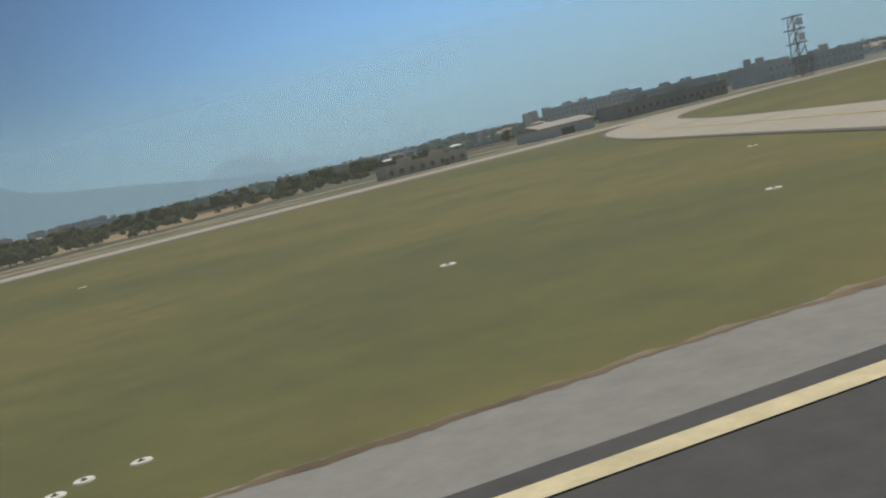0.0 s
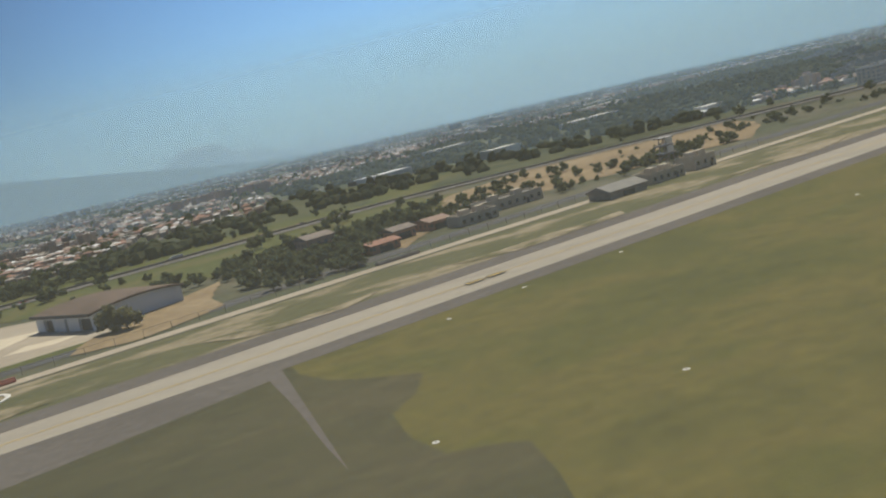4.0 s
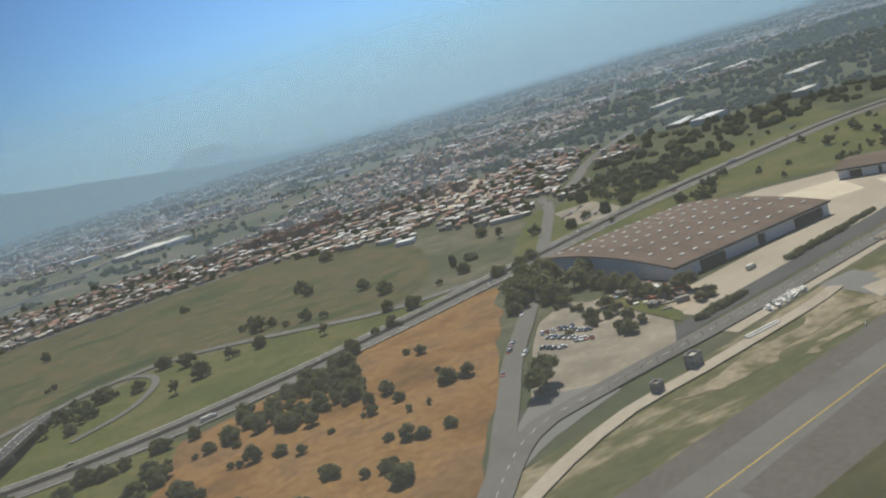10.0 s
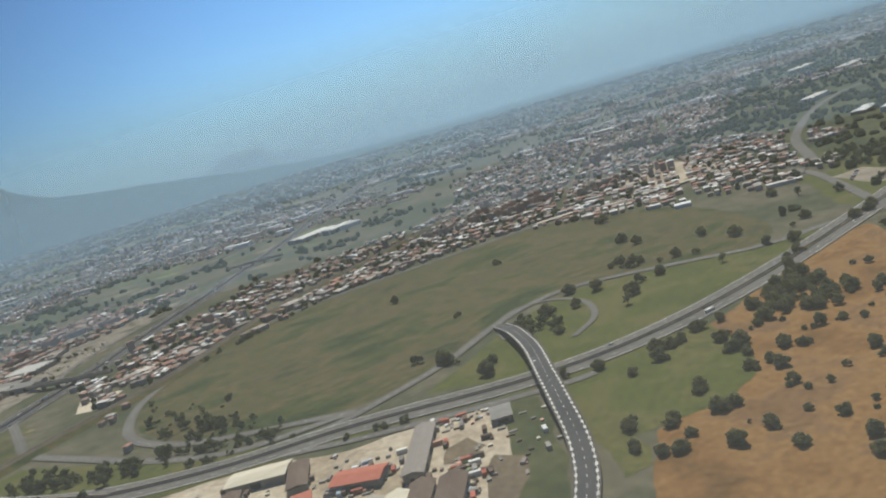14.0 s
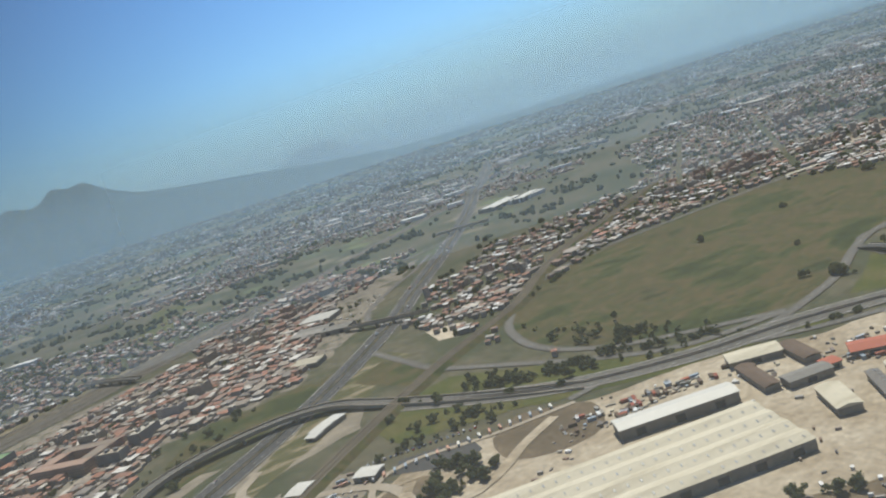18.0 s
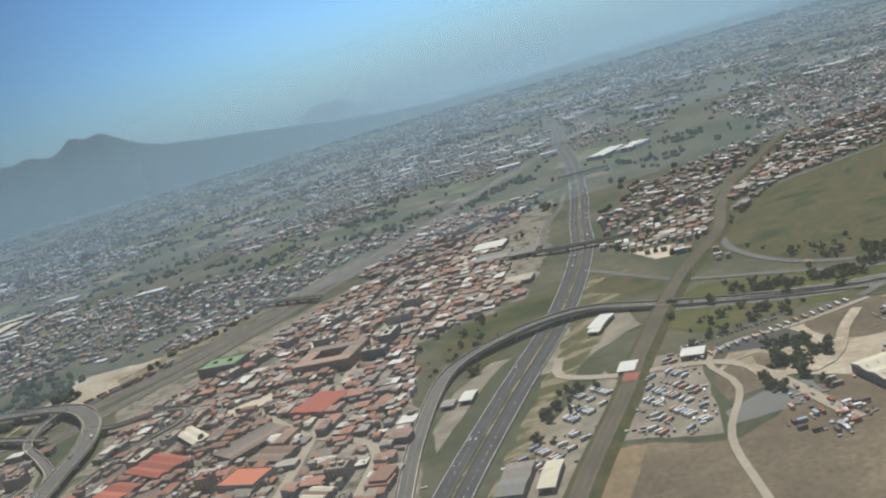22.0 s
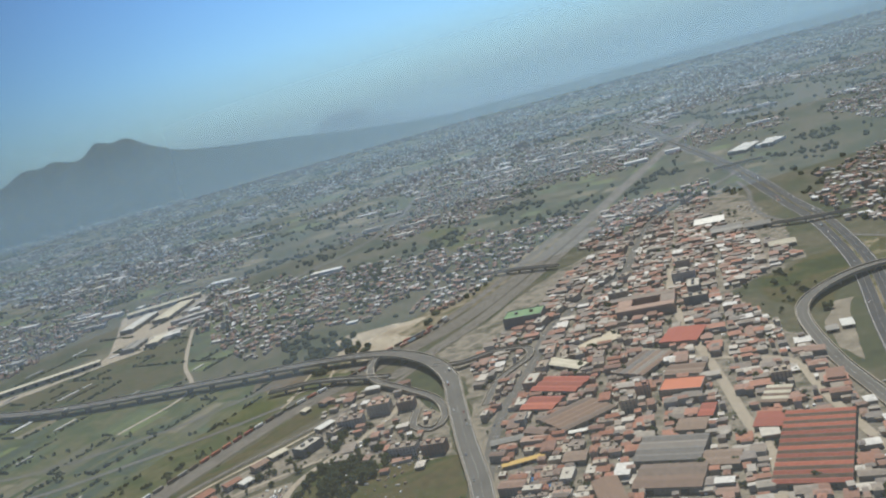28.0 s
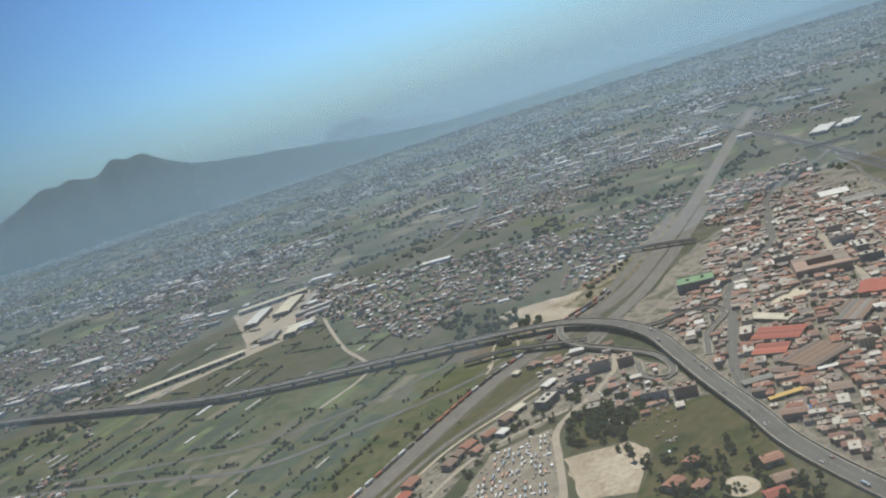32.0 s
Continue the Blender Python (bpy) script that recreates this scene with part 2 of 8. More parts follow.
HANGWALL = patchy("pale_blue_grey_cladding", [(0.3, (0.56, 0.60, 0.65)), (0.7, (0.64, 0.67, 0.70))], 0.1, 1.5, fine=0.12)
SHEDWALL = patchy("weathered_tan_cladding", [(0.3, (0.20, 0.185, 0.16)), (0.5, (0.28, 0.26, 0.225)), (0.7, (0.24, 0.215, 0.18))], 0.15, 1.2, fine=0.2)
DARKDOOR = plain("dark_hangar_opening", (0.055, 0.055, 0.06))
ROOFLIGHT = plain("grey_roof_light", (0.26, 0.27, 0.27), 0.4)
WHITESHEET = plain("white_sheet_metal", (0.62, 0.60, 0.54), 0.5)
CREAMSHEET = patchy("cream_corrugated_roof", [(0.3, (0.46, 0.41, 0.31)), (0.48, (0.58, 0.53, 0.41)), (0.6, (0.62, 0.57, 0.45)), (0.75, (0.48, 0.43, 0.33))], 0.08, 0.8, stretch=(0.5, 2.5, 1), fine=0.14)
GREYROOF = varied("grey_fibre_cement_roof", [(0.22, 0.21, 0.19), (0.30, 0.28, 0.25), (0.18, 0.165, 0.15), (0.25, 0.22, 0.19)], grain=0.3)
REDROOF = varied("red_sheet_roof", [(0.36, 0.10, 0.065), (0.42, 0.13, 0.08), (0.30, 0.09, 0.06)], grain=0.3)
ORANGEROOF = plain("orange_membrane_roof", (0.52, 0.17, 0.085))
TILE = varied("terracotta_roof_tiles", [(0.29, 0.14, 0.09), (0.24, 0.135, 0.1), (0.33, 0.17, 0.115), (0.21, 0.145, 0.115), (0.27, 0.175, 0.13), (0.20, 0.16, 0.135), (0.31, 0.135, 0.085)], grain=0.35)
FLATROOF = varied("flat_roof_screed", [(0.33, 0.27, 0.21), (0.42, 0.36, 0.28), (0.26, 0.21, 0.17), (0.5, 0.46, 0.39), (0.24, 0.19, 0.15), (0.37, 0.25, 0.19)], grain=0.3)
BARRELGREY = patchy("dusty_grey_cream_roof", [(0.3, (0.30, 0.27, 0.215)), (0.5, (0.38, 0.345, 0.28)), (0.7, (0.33, 0.3, 0.24))], 0.08, 0.8, stretch=(0.5, 2.5, 1), fine=0.14)
BROWNROOF = varied("brown_weathered_roof", [(0.2, 0.135, 0.1), (0.245, 0.175, 0.13), (0.19, 0.14, 0.11), (0.23, 0.15, 0.105)], grain=0.35)
OCHRESHEET = plain("ochre_yellow_sheet", (0.55, 0.36, 0.10))
GREENROOF = patchy("green_waterproof_roof", [(0.3, (0.16, 0.26, 0.14)), (0.7, (0.25, 0.36, 0.2))], 0.2, 1.0)
BLUETARP = plain("blue_plastic_tarpaulin", (0.06, 0.22, 0.5), 0.5)
BARK = plain("tree_bark", (0.10, 0.075, 0.05), 0.95)
LEAF = varied("olive_tree_foliage", [(0.185, 0.195, 0.095), (0.205, 0.205, 0.105), (0.215, 0.21, 0.112), (0.175, 0.182, 0.09)], grain=0.35, scale=1.6, rough=0.9, spec=0.1)
LEAFB = varied("pale_scrub_foliage", [(0.2, 0.2, 0.115), (0.185, 0.19, 0.11), (0.215, 0.205, 0.12)], grain=0.35, scale=1.6, rough=0.9, spec=0.1)
def leafy(m, share=0.7):
    """Lets light through a foliage material, as leaves do."""
    nodes, links = m.node_tree.nodes, m.node_tree.links
    b = nodes["Principled BSDF"]
    t, x = nodes.new("ShaderNodeBsdfTranslucent"), nodes.new("ShaderNodeMixShader")
    links.new(b.inputs["Base Color"].links[0].from_socket, t.inputs[0])
    x.inputs[0].default_value = share
    links.new(b.outputs[0], x.inputs[1]); links.new(t.outputs[0], x.inputs[2])
    links.new(x.outputs[0], nodes["Material Output"].inputs[0])


for m in (LEAF, LEAFB):
    leafy(m)
RUST = plain("rusty_rail_steel", (0.10, 0.075, 0.055), 0.8)
GLASS = plain("dark_window_glass", (0.02, 0.025, 0.03), 0.08, 0.05, spec=0.6)
RUBBER = plain("black_rubber", (0.02, 0.02, 0.02), 0.9)
CARPAINT = varied("car_paint", [(0.55, 0.55, 0.55), (0.68, 0.68, 0.67), (0.06, 0.065, 0.07), (0.25, 0.26, 0.27), (0.05, 0.08, 0.17), (0.7, 0.7, 0.7), (0.3, 0.05, 0.04), (0.12, 0.13, 0.14)], rough=0.35, grain=0.05, spec=0.5)
TRUCKBOX = varied("lorry_body_paint", [(0.68, 0.68, 0.66), (0.6, 0.6, 0.58), (0.4, 0.42, 0.45), (0.72, 0.70, 0.62), (0.3, 0.36, 0.42), (0.55, 0.3, 0.2)], rough=0.5, grain=0.12)


def facade(name, colors, storey=1.35, bay=1.6):
    """Plaster walls with rows of small dark windows, too small and far to model singly."""
    m, nodes, links = tree_of(name)
    b = nodes["Principled BSDF"]
    r = ramp_node(nodes, [(i / len(colors), c) for i, c in enumerate(colors)])
    r.color_ramp.interpolation = "CONSTANT"
    links.new(nodes.new("ShaderNodeObjectInfo").outputs["Random"], r.inputs[0])
    sep = nodes.new("ShaderNodeSeparateXYZ")
    links.new(nodes.new("ShaderNodeTexCoord").outputs["Object"], sep.inputs[0])

    def wave(out, period, lo):
        a = nodes.new("ShaderNodeMath"); a.operation = "DIVIDE"; links.new(out, a.inputs[0]); a.inputs[1].default_value = period
        f = nodes.new("ShaderNodeMath"); f.operation = "FRACT"; links.new(a.outputs[0], f.inputs[0])
        g = nodes.new("ShaderNodeMath"); g.operation = "GREATER_THAN"; links.new(f.outputs[0], g.inputs[0]); g.inputs[1].default_value = lo
        return g.outputs[0]
    s = nodes.new("ShaderNodeMath"); s.operation = "ADD"
    links.new(sep.outputs[0], s.inputs[0]); links.new(sep.outputs[1], s.inputs[1])
    w = nodes.new("ShaderNodeMath"); w.operation = "MULTIPLY"
    links.new(wave(sep.outputs[2], storey, 0.5), w.inputs[0]); links.new(wave(s.outputs[0], bay, 0.6), w.inputs[1])
    dirt = ramp_node(nodes, [(0.3, (0.75,) * 3), (0.7, (1.08,) * 3)])
    links.new(noise_node(nodes, links, coords(nodes, links), 0.5), dirt.inputs[0])
    base = mix(nodes, links, 1.0, r.outputs[0], dirt.outputs[0], "MULTIPLY")
    links.new(mix(nodes, links, w.outputs[0], base, (0.15, 0.14, 0.13)), b.inputs["Base Color"])
    b.inputs["Roughness"].default_value = 0.85
    return m


PLASTER = facade("plaster_facade", [(0.45, 0.38, 0.30), (0.50, 0.46, 0.40), (0.42, 0.33, 0.26), (0.55, 0.52, 0.47), (0.38, 0.30, 0.25), (0.48, 0.40, 0.28)])
PINKWALL = facade("pink_plaster_facade", [(0.40, 0.22, 0.16), (0.44, 0.28, 0.2), (0.38, 0.26, 0.2)])
DARKWALL = facade("grey_concrete_facade", [(0.22, 0.22, 0.22), (0.28, 0.27, 0.25), (0.18, 0.185, 0.19)])
CREAMWALL = patchy("plain_cream_plaster", [(0.3, (0.44, 0.38, 0.29)), (0.7, (0.54, 0.48, 0.38))], 0.2, 0.9, fine=0.2, bump=0)
GREYWALL = patchy("plain_grey_render", [(0.3, (0.20, 0.20, 0.195)), (0.7, (0.30, 0.29, 0.27))], 0.2, 0.9, fine=0.25, bump=0)
FARMASS = varied("distant_town_blocks", [(0.34, 0.31, 0.28), (0.24, 0.2, 0.18), (0.28, 0.25, 0.22), (0.45, 0.43, 0.4), (0.26, 0.18, 0.14), (0.19, 0.18, 0.17), (0.36, 0.34, 0.31), (0.82, 0.82, 0.81), (0.28, 0.21, 0.17), (0.3, 0.25, 0.21), (0.7, 0.69, 0.67), (0.22, 0.2, 0.19), (0.85, 0.85, 0.84)], "island", grain=0.2, scale=0.3)
FARLEAF = varied("distant_tree_masses", [(0.105, 0.125, 0.06), (0.12, 0.138, 0.066), (0.115, 0.132, 0.066), (0.135, 0.145, 0.075)], "island", grain=0.3, scale=0.5, rough=0.95, spec=0.1)
leafy(FARLEAF, 0.6)
FARFIELD = varied("distant_field_plots", [(0.04, 0.056, 0.02), (0.11, 0.135, 0.034), (0.135, 0.12, 0.065), (0.038, 0.054, 0.02), (0.095, 0.12, 0.036), (0.065, 0.086, 0.028), (0.17, 0.145, 0.085), (0.05, 0.07, 0.026), (0.1, 0.094, 0.048), (0.036, 0.05, 0.02)], "island", grain=0.35, scale=0.08)
FARWALL = varied("distant_plaster_walls", [(0.36, 0.31, 0.26), (0.42, 0.38, 0.33), (0.33, 0.25, 0.2), (0.26, 0.24, 0.22), (0.46, 0.43, 0.39), (0.38, 0.26, 0.2)], "island", grain=0.25, scale=0.4)
FARTILE = varied("distant_roofs", [(0.30, 0.16, 0.11), (0.42, 0.39, 0.35), (0.26, 0.15, 0.11), (0.33, 0.27, 0.23), (0.8, 0.79, 0.77), (0.34, 0.18, 0.12), (0.24, 0.21, 0.19), (0.74, 0.73, 0.7), (0.46, 0.43, 0.38), (0.3, 0.26, 0.23), (0.45, 0.41, 0.36), (0.38, 0.2, 0.14), (0.33, 0.22, 0.17)], "island", grain=0.3, scale=0.5)
TOWNTILE = varied("crowded_town_roofs", [(0.30, 0.15, 0.10), (0.34, 0.30, 0.25), (0.26, 0.145, 0.105), (0.27, 0.225, 0.185), (0.36, 0.17, 0.11), (0.23, 0.2, 0.175), (0.4, 0.36, 0.31), (0.29, 0.19, 0.145), (0.66, 0.63, 0.58), (0.25, 0.215, 0.19), (0.55, 0.5, 0.43), (0.38, 0.19, 0.13), (0.31, 0.26, 0.21), (0.33, 0.2, 0.15), (0.22, 0.185, 0.16)], "island", grain=0.35, scale=0.6)
FARSHED = varied("distant_shed_roofs", [(0.72, 0.72, 0.71), (0.55, 0.52, 0.47), (0.65, 0.64, 0.61), (0.35, 0.34, 0.33), (0.6, 0.57, 0.5), (0.42, 0.38, 0.33)], "island", grain=0.2, scale=0.3)
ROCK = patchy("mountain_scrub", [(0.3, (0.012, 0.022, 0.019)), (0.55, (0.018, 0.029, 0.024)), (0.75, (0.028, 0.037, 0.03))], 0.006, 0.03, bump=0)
# bluish haze painted into the far mountain's base colour
HAZESLOPE = patchy("far_hazy_slope", [(0.3, (0.15, 0.18, 0.2)), (0.55, (0.19, 0.22, 0.24)), (0.75, (0.22, 0.25, 0.265))], 0.006, 0.03, bump=0)

# ---- mesh helpers ----
def mesh_of(name, verts, faces, mats, index=None):
    me = bpy.data.meshes.new(name)
    me.from_pydata([tuple(v) for v in verts], [], faces)
    for m in (mats if isinstance(mats, (list, tuple)) else [mats]):
        me.materials.append(m)
    if index is not None:
        me.polygons.foreach_set("material_index", index)
    me.update()
    return me


def empty(name, x, y, z=0.0, rz=0.0, **tags):
    ob = new(name)
    ob.empty_display_size = 0.3
    ob.matrix_basis = pose(x, y, z, 0, 0, rz)
    return tagged(ob, **tags)


def part(name, data, parent, label="", m=None, kind=""):
    ob = new(name, data)
    ob.parent = parent
    if m is not None:
        ob.matrix_basis = m
    return tagged(ob, label=label, kind=kind)


def smooth_line(pts, step=6.0):
    """Points along a Catmull-Rom line through pts."""
    P = [Vector((*p, 0)) if len(p) == 2 else Vector(p) for p in pts]
    P = [P[0] * 2 - P[1], *P, P[-1] * 2 - P[-2]]
    out = []
    for a, b, c, d in zip(P, P[1:], P[2:], P[3:]):
        n = max(2, int((c - b).length / step))
        for i in range(n):
            t = i / n
            out.append(0.5 * (2 * b + (c - a) * t + (2 * a - 5 * b + 4 * c - d) * t * t + (3 * b - a - 3 * c + d) * t ** 3))
    return out + [P[-2]]


def sides(line):
    out = []
    for i, p in enumerate(line):
        d = line[min(i + 1, len(line) - 1)] - line[max(i - 1, 0)]
        out.append(Vector((-d.y, d.x, 0)).normalized())
    return out


def ribbon(name, line, off, width, z, mat, thick=0.0, bed=None):
    """A strip along a line, off metres to its left; with a thickness it is a slab whose top lies at z above the line."""
    n = sides(line)
    L = [p + s * (off + width / 2) + Vector((0, 0, z)) for p, s in zip(line, n)]
    R = [p + s * (off - width / 2) + Vector((0, 0, z)) for p, s in zip(line, n)]
    k = len(line)
    if not thick:
        return mesh_of(name, L + R, [(i, k + i, k + i + 1, i + 1) for i in range(k - 1)], mat)
    lo = Vector((0, 0, -thick))
    v = L + R + [p + lo for p in L] + [p + lo for p in R]
    f = []
    for i in range(k - 1):
        f += [(i, k + i, k + i + 1, i + 1), (2 * k + i, 2 * k + i + 1, 3 * k + i + 1, 3 * k + i), (i, i + 1, 2 * k + i + 1, 2 * k + i), (k + i, 3 * k + i, 3 * k + i + 1, k + i + 1)]
    f += [(0, 2 * k, 3 * k, k), (k - 1, 2 * k - 1, 4 * k - 1, 3 * k - 1)]
    return mesh_of(name, v, f, mat)


def dashes(name, line, off, width, z, mat, on, gap):
    """Painted dashes along a line, each a quad of its own."""
    n, v, f, run, drawing = sides(line), [], [], 0.0, True
    for i in range(len(line) - 1):
        seg = line[i + 1] - line[i]
        length, at = seg.length, 0.0
        u = seg.normalized()
        while at < length:
            if run <= 1e-6:
                run = on if drawing else gap
            go = min(run, length - at)
            if drawing:
                a, b = line[i] + u * at + n[i] * off, line[i] + u * (at + go) + n[i] * off
                k = len(v)
                for p, s in ((a, 1), (a, -1), (b, -1), (b, 1)):
                    v.append(p + n[i] * s * width / 2 + Vector((0, 0, z)))
                f.append((k, k + 1, k + 2, k + 3))
            at, run = at + go, run - go
            if run <= 1e-6:
                drawing = not drawing
    return mesh_of(name, v, f, mat)


LAYER = [0.0]


def lift():
    """A height of its own for each flush surface."""
    LAYER[0] += 0.0014
    return LAYER[0]


def sheet(name, pts, z, mat, label, category="ground", rounded=0.0, ragged=0.0):
    """A piece of ground cover with a smoothed, slightly ragged outline."""
    P, z = [Vector((*p, 0)) for p in pts], z + lift()
    if rounded:
        Q = smooth_line([tuple(p) for p in P + [P[0]]], rounded)[:-1]
    else:
        Q = []
        for a, b in zip(P, P[1:] + P[:1]):
            k = max(1, int((b - a).length / (1.2 if len(pts) < 14 and (b - a).length < 30 else 4))) if ragged else 1
            Q += [a.lerp(b, i / k) for i in range(k)]
    if ragged:
        Q = [q + Vector((noise.noise(q * 0.08) + 0.35 * noise.noise(q * 0.5), noise.noise(q * 0.08 + Vector((50, 9, 3))) + 0.35 * noise.noise(q * 0.5 + Vector((8, 70, 3))), 0)) * ragged for q in Q]
    me = mesh_of(name, [(q.x, q.y, z) for q in Q], [tuple(range(len(Q)))], mat)
    if me.polygons[0].normal.z < 0:
        me.flip_normals()
    return tagged(new(name, me), label=label, category=category, kind="structure")


def box(verts, faces, x0, x1, y0, y1, z0, z1):
    k = len(verts)
    verts += [(x0, y0, z0), (x1, y0, z0), (x1, y1, z0), (x0, y1, z0), (x0, y0, z1), (x1, y0, z1), (x1, y1, z1), (x0, y1, z1)]
    faces += [(k, k + 3, k + 2, k + 1), (k + 4, k + 5, k + 6, k + 7), (k, k + 1, k + 5, k + 4), (k + 1, k + 2, k + 6, k + 5), (k + 2, k + 3, k + 7, k + 6), (k + 3, k, k + 4, k + 7)]


def box_mesh(name, x0, x1, y0, y1, z0, z1, mat):
    v, f = [], []
    box(v, f, x0, x1, y0, y1, z0, z1)
    return mesh_of(name, v, f, mat)


def gable_mesh(name, w, d, z0, rise, mat, over=0.3, hip=0.0, thick=0.15):
    """A pitched roof w by d with its ridge along x; hip pulls in the ridge's ends."""
    a, b = w / 2 + over, d / 2 + over
    r = max(0.2, a - hip)
    v = [(-a, -b, z0), (a, -b, z0), (a, b, z0), (-a, b, z0), (-r, 0, z0 + rise), (r, 0, z0 + rise)]
    v += [(p[0], p[1], p[2] - thick) for p in v[:4]]
    f = [(0, 1, 5, 4), (2, 3, 4, 5), (3, 0, 4), (1, 2, 5), (6, 9, 8, 7), (0, 6, 7, 1), (1, 7, 8, 2), (2, 8, 9, 3), (3, 9, 6, 0)]
    return mesh_of(name, v, f, mat)


def inside(x, y, poly):
    hit = False
    for (a, b), (c, d) in zip(poly, poly[1:] + poly[:1]):
        if (b > y) != (d > y) and x < (c - a) * (y - b) / (d - b) + a:
            hit = not hit
    return hit

# ---- ground ----
def ground_sheet():
    """One plain out to the horizon, finer near the flight."""
    xs = [-5600, -3500, -2200, -1500, -1200] + list(range(-1100, 500, 100)) + [600, 900, 1500, 2500, 4200, 5600]
    ys = [-900, -300, 0, 200, 400, 600, 800, 1000, 1300, 1700, 2200, 2900, 3600, 4300, 4900]
    v = [(x, y, 0) for y in ys for x in xs]
    k = len(xs)
    f = [(j * k + i, j * k + i + 1, (j + 1) * k + i + 1, (j + 1) * k + i) for j in range(len(ys) - 1) for i in range(k - 1)]
    return tagged(new("ground", mesh_of("ground", v, f, GROUND)), label="wide plain of dry green and brown land", category="ground", kind="structure")


ground_sheet()


def lane(x, base, slope=0.195):
    return base + slope * x


# airfield: grass between the runway and the taxiway, then verges, taxiway and shoulders
sheet("airfield_grass", [(-330, -300), (460, -300), (460, 176), (-60, 73), (-330, 20)], 0.02, AIRGRASS, "olive green airfield grass with brown patches", "grass")
sheet("infield_grass", [(-330, -300), (75, -300), (70, 97), (-60, 72), (-330, 20)], 0.024, INFIELD, "dark brownish infield grass", "grass", ragged=6)
sheet("grass_verge", [(-330, 25), (-60, 78), (460, 180), (460, 211), (-60, 109), (-140, 92), (-330, 40)], 0.03, VERGE, "worn grass verge with bare sandy patches", "grass")


def strip(name, x0, x1, y0, y1, z, mat, label, slope=0.195, category="taxiway"):
    n = max(2, int((x1 - x0) / 10))
    line = [Vector((x0 + (x1 - x0) * i / n, slope * (x0 + (x1 - x0) * i / n), 0)) for i in range(n + 1)]
    return tagged(new(name, ribbon(name, line, (y0 + y1) / 2, y1 - y0, z, mat)), label=label, category=category, kind="structure")


strip("taxiway_shoulder", -124, 420, 79.0, 99.2, 0.05, SHOULDER, "brownish weathered asphalt taxiway shoulder")
strip("taxiway", -34, 420, 83.4, 93.7, 0.07, CONCRETE, "pale straight concrete taxiway")
strip("taxiway_asphalt", -124, -33, 83.4, 93.7, 0.068, ROADTAR, "grey asphalt stretch of the taxiway")
strip("taxiway_line", -120, 420, 88.25, 88.5, 0.09, YELLOW, "worn yellow taxiway centre line", category="marking")
strip("runway_shoulder", -330, 460, 20, 28.6, 0.05, PALETAR, "light grey asphalt runway shoulder", 0.0, "runway")
strip("runway", -330, 460, -8, 25.82, 0.07, DARKTAR, "dark asphalt runway", 0.0, "runway")
def shoulder_edge():
    """Earth and weeds creeping over the runway shoulder's edge."""
    rng = random.Random(8)
    n, low, high, v, w = 1400, 0.0, 0.0, [], []
    for i in range(n + 1):
        x = 90 + 220 * i / n
        low = 0.8 * low + rng.uniform(-0.07, 0.07)
        high = 0.8 * high + rng.uniform(-0.12, 0.12)
        v.append((x, 28.38 + low * 0.8 + 0.1 * math.sin(x * 0.7), 0.054))
        w.append((x, 28.64 + high * 0.8, 0.054))
    v += w
    tagged(new("shoulder_edge", mesh_of("shoulder_edge", v, [(i, i + 1, n + 2 + i, n + 1 + i) for i in range(n)], BROWN)), label="ragged edge of bare earth along the shoulder", category="ground", kind="structure")


shoulder_edge()
strip("runway_edge_line", -330, 460, 24.86, 25.3, 0.09, CREAMPAINT, "cream painted runway edge line", 0.0, "marking")

# curved links between taxiway and runway
def link(points, width, name="taxiway_link", shoulder=8):
    line, q = smooth_line(points, 4), lift()
    tagged(new("link_shoulder", ribbon("link_shoulder", line, 0, width + shoulder, 0.055 + q, SHOULDER)), label="brown asphalt shoulder of a curved taxiway", category="taxiway", kind="structure")
    tagged(new(name, ribbon(name, line, 0, width, 0.075 + q, CONCRETE)), label="pale concrete taxiway curving to the runway", category="taxiway", kind="structure")
    tagged(new("link_line", ribbon("link_line", line, 0, 0.26, 0.095 + q, YELLOW)), label="curved yellow taxiway line", category="marking", kind="structure")


# junctions of the taxiway: shoulders below, pale concrete throats, then the grass islands
sheet("junction_shoulder", [(-100, 56), (-96, 30), (-30, 28.8), (30, 28.8), (64, 60), (66, 98), (-40, 82), (-100, 68)], 0.075, SHOULDER, "dark weathered asphalt shoulders round the taxiway junctions", "taxiway")
sheet("junction_concrete", [(30, 92), (30, 85.0), (17.1, 83.4), (9.1, 82.4), (4.3, 80.3), (1.2, 77.1), (-1.2, 71.8), (-2.5, 64.5), (1.5, 64.5), (1.5, 58.4), (-0.7, 49.8), (-3.2, 48.1), (-5.0, 50.6), (-13.3, 52.3), (-16.8, 53.8), (-12.1, 63.2), (-11.6, 66.7), (-12.6, 72.0), (-15.7, 76.6), (-19.6, 79.2), (-24.0, 79.8), (-28.5, 78.6), (-32.0, 75.2), (-34.8, 70.8), (-37.6, 64.7), (-38.8, 58.5), (-39.7, 53.1), (-39.5, 50), (-46.0, 50), (-47.4, 58.2), (-46.4, 62.2), (-46.3, 66.1), (-47.6, 70.5), (-50.2, 73.3), (-54.6, 74.6), (-60, 74.6), (-58, 76.6), (-36, 80.6), (-33.5, 84), (0, 90.5)], 0.09, CONCRETE, "pale concrete throats of the taxiway links", "taxiway")
sheet("link_asphalt", [(-13.6, 52.2), (-5.0, 50.6), (-3.0, 48.0), (4, 28.7), (-12, 28.7)], 0.085, ROADTAR, "grey asphalt lead-in from the runway", "taxiway")
sheet("link_asphalt", [(-46.2, 50.2), (-39.4, 50.2), (-34, 28.7), (-48, 28.7)], 0.085, ROADTAR, "grey asphalt lead-in from the runway", "taxiway")
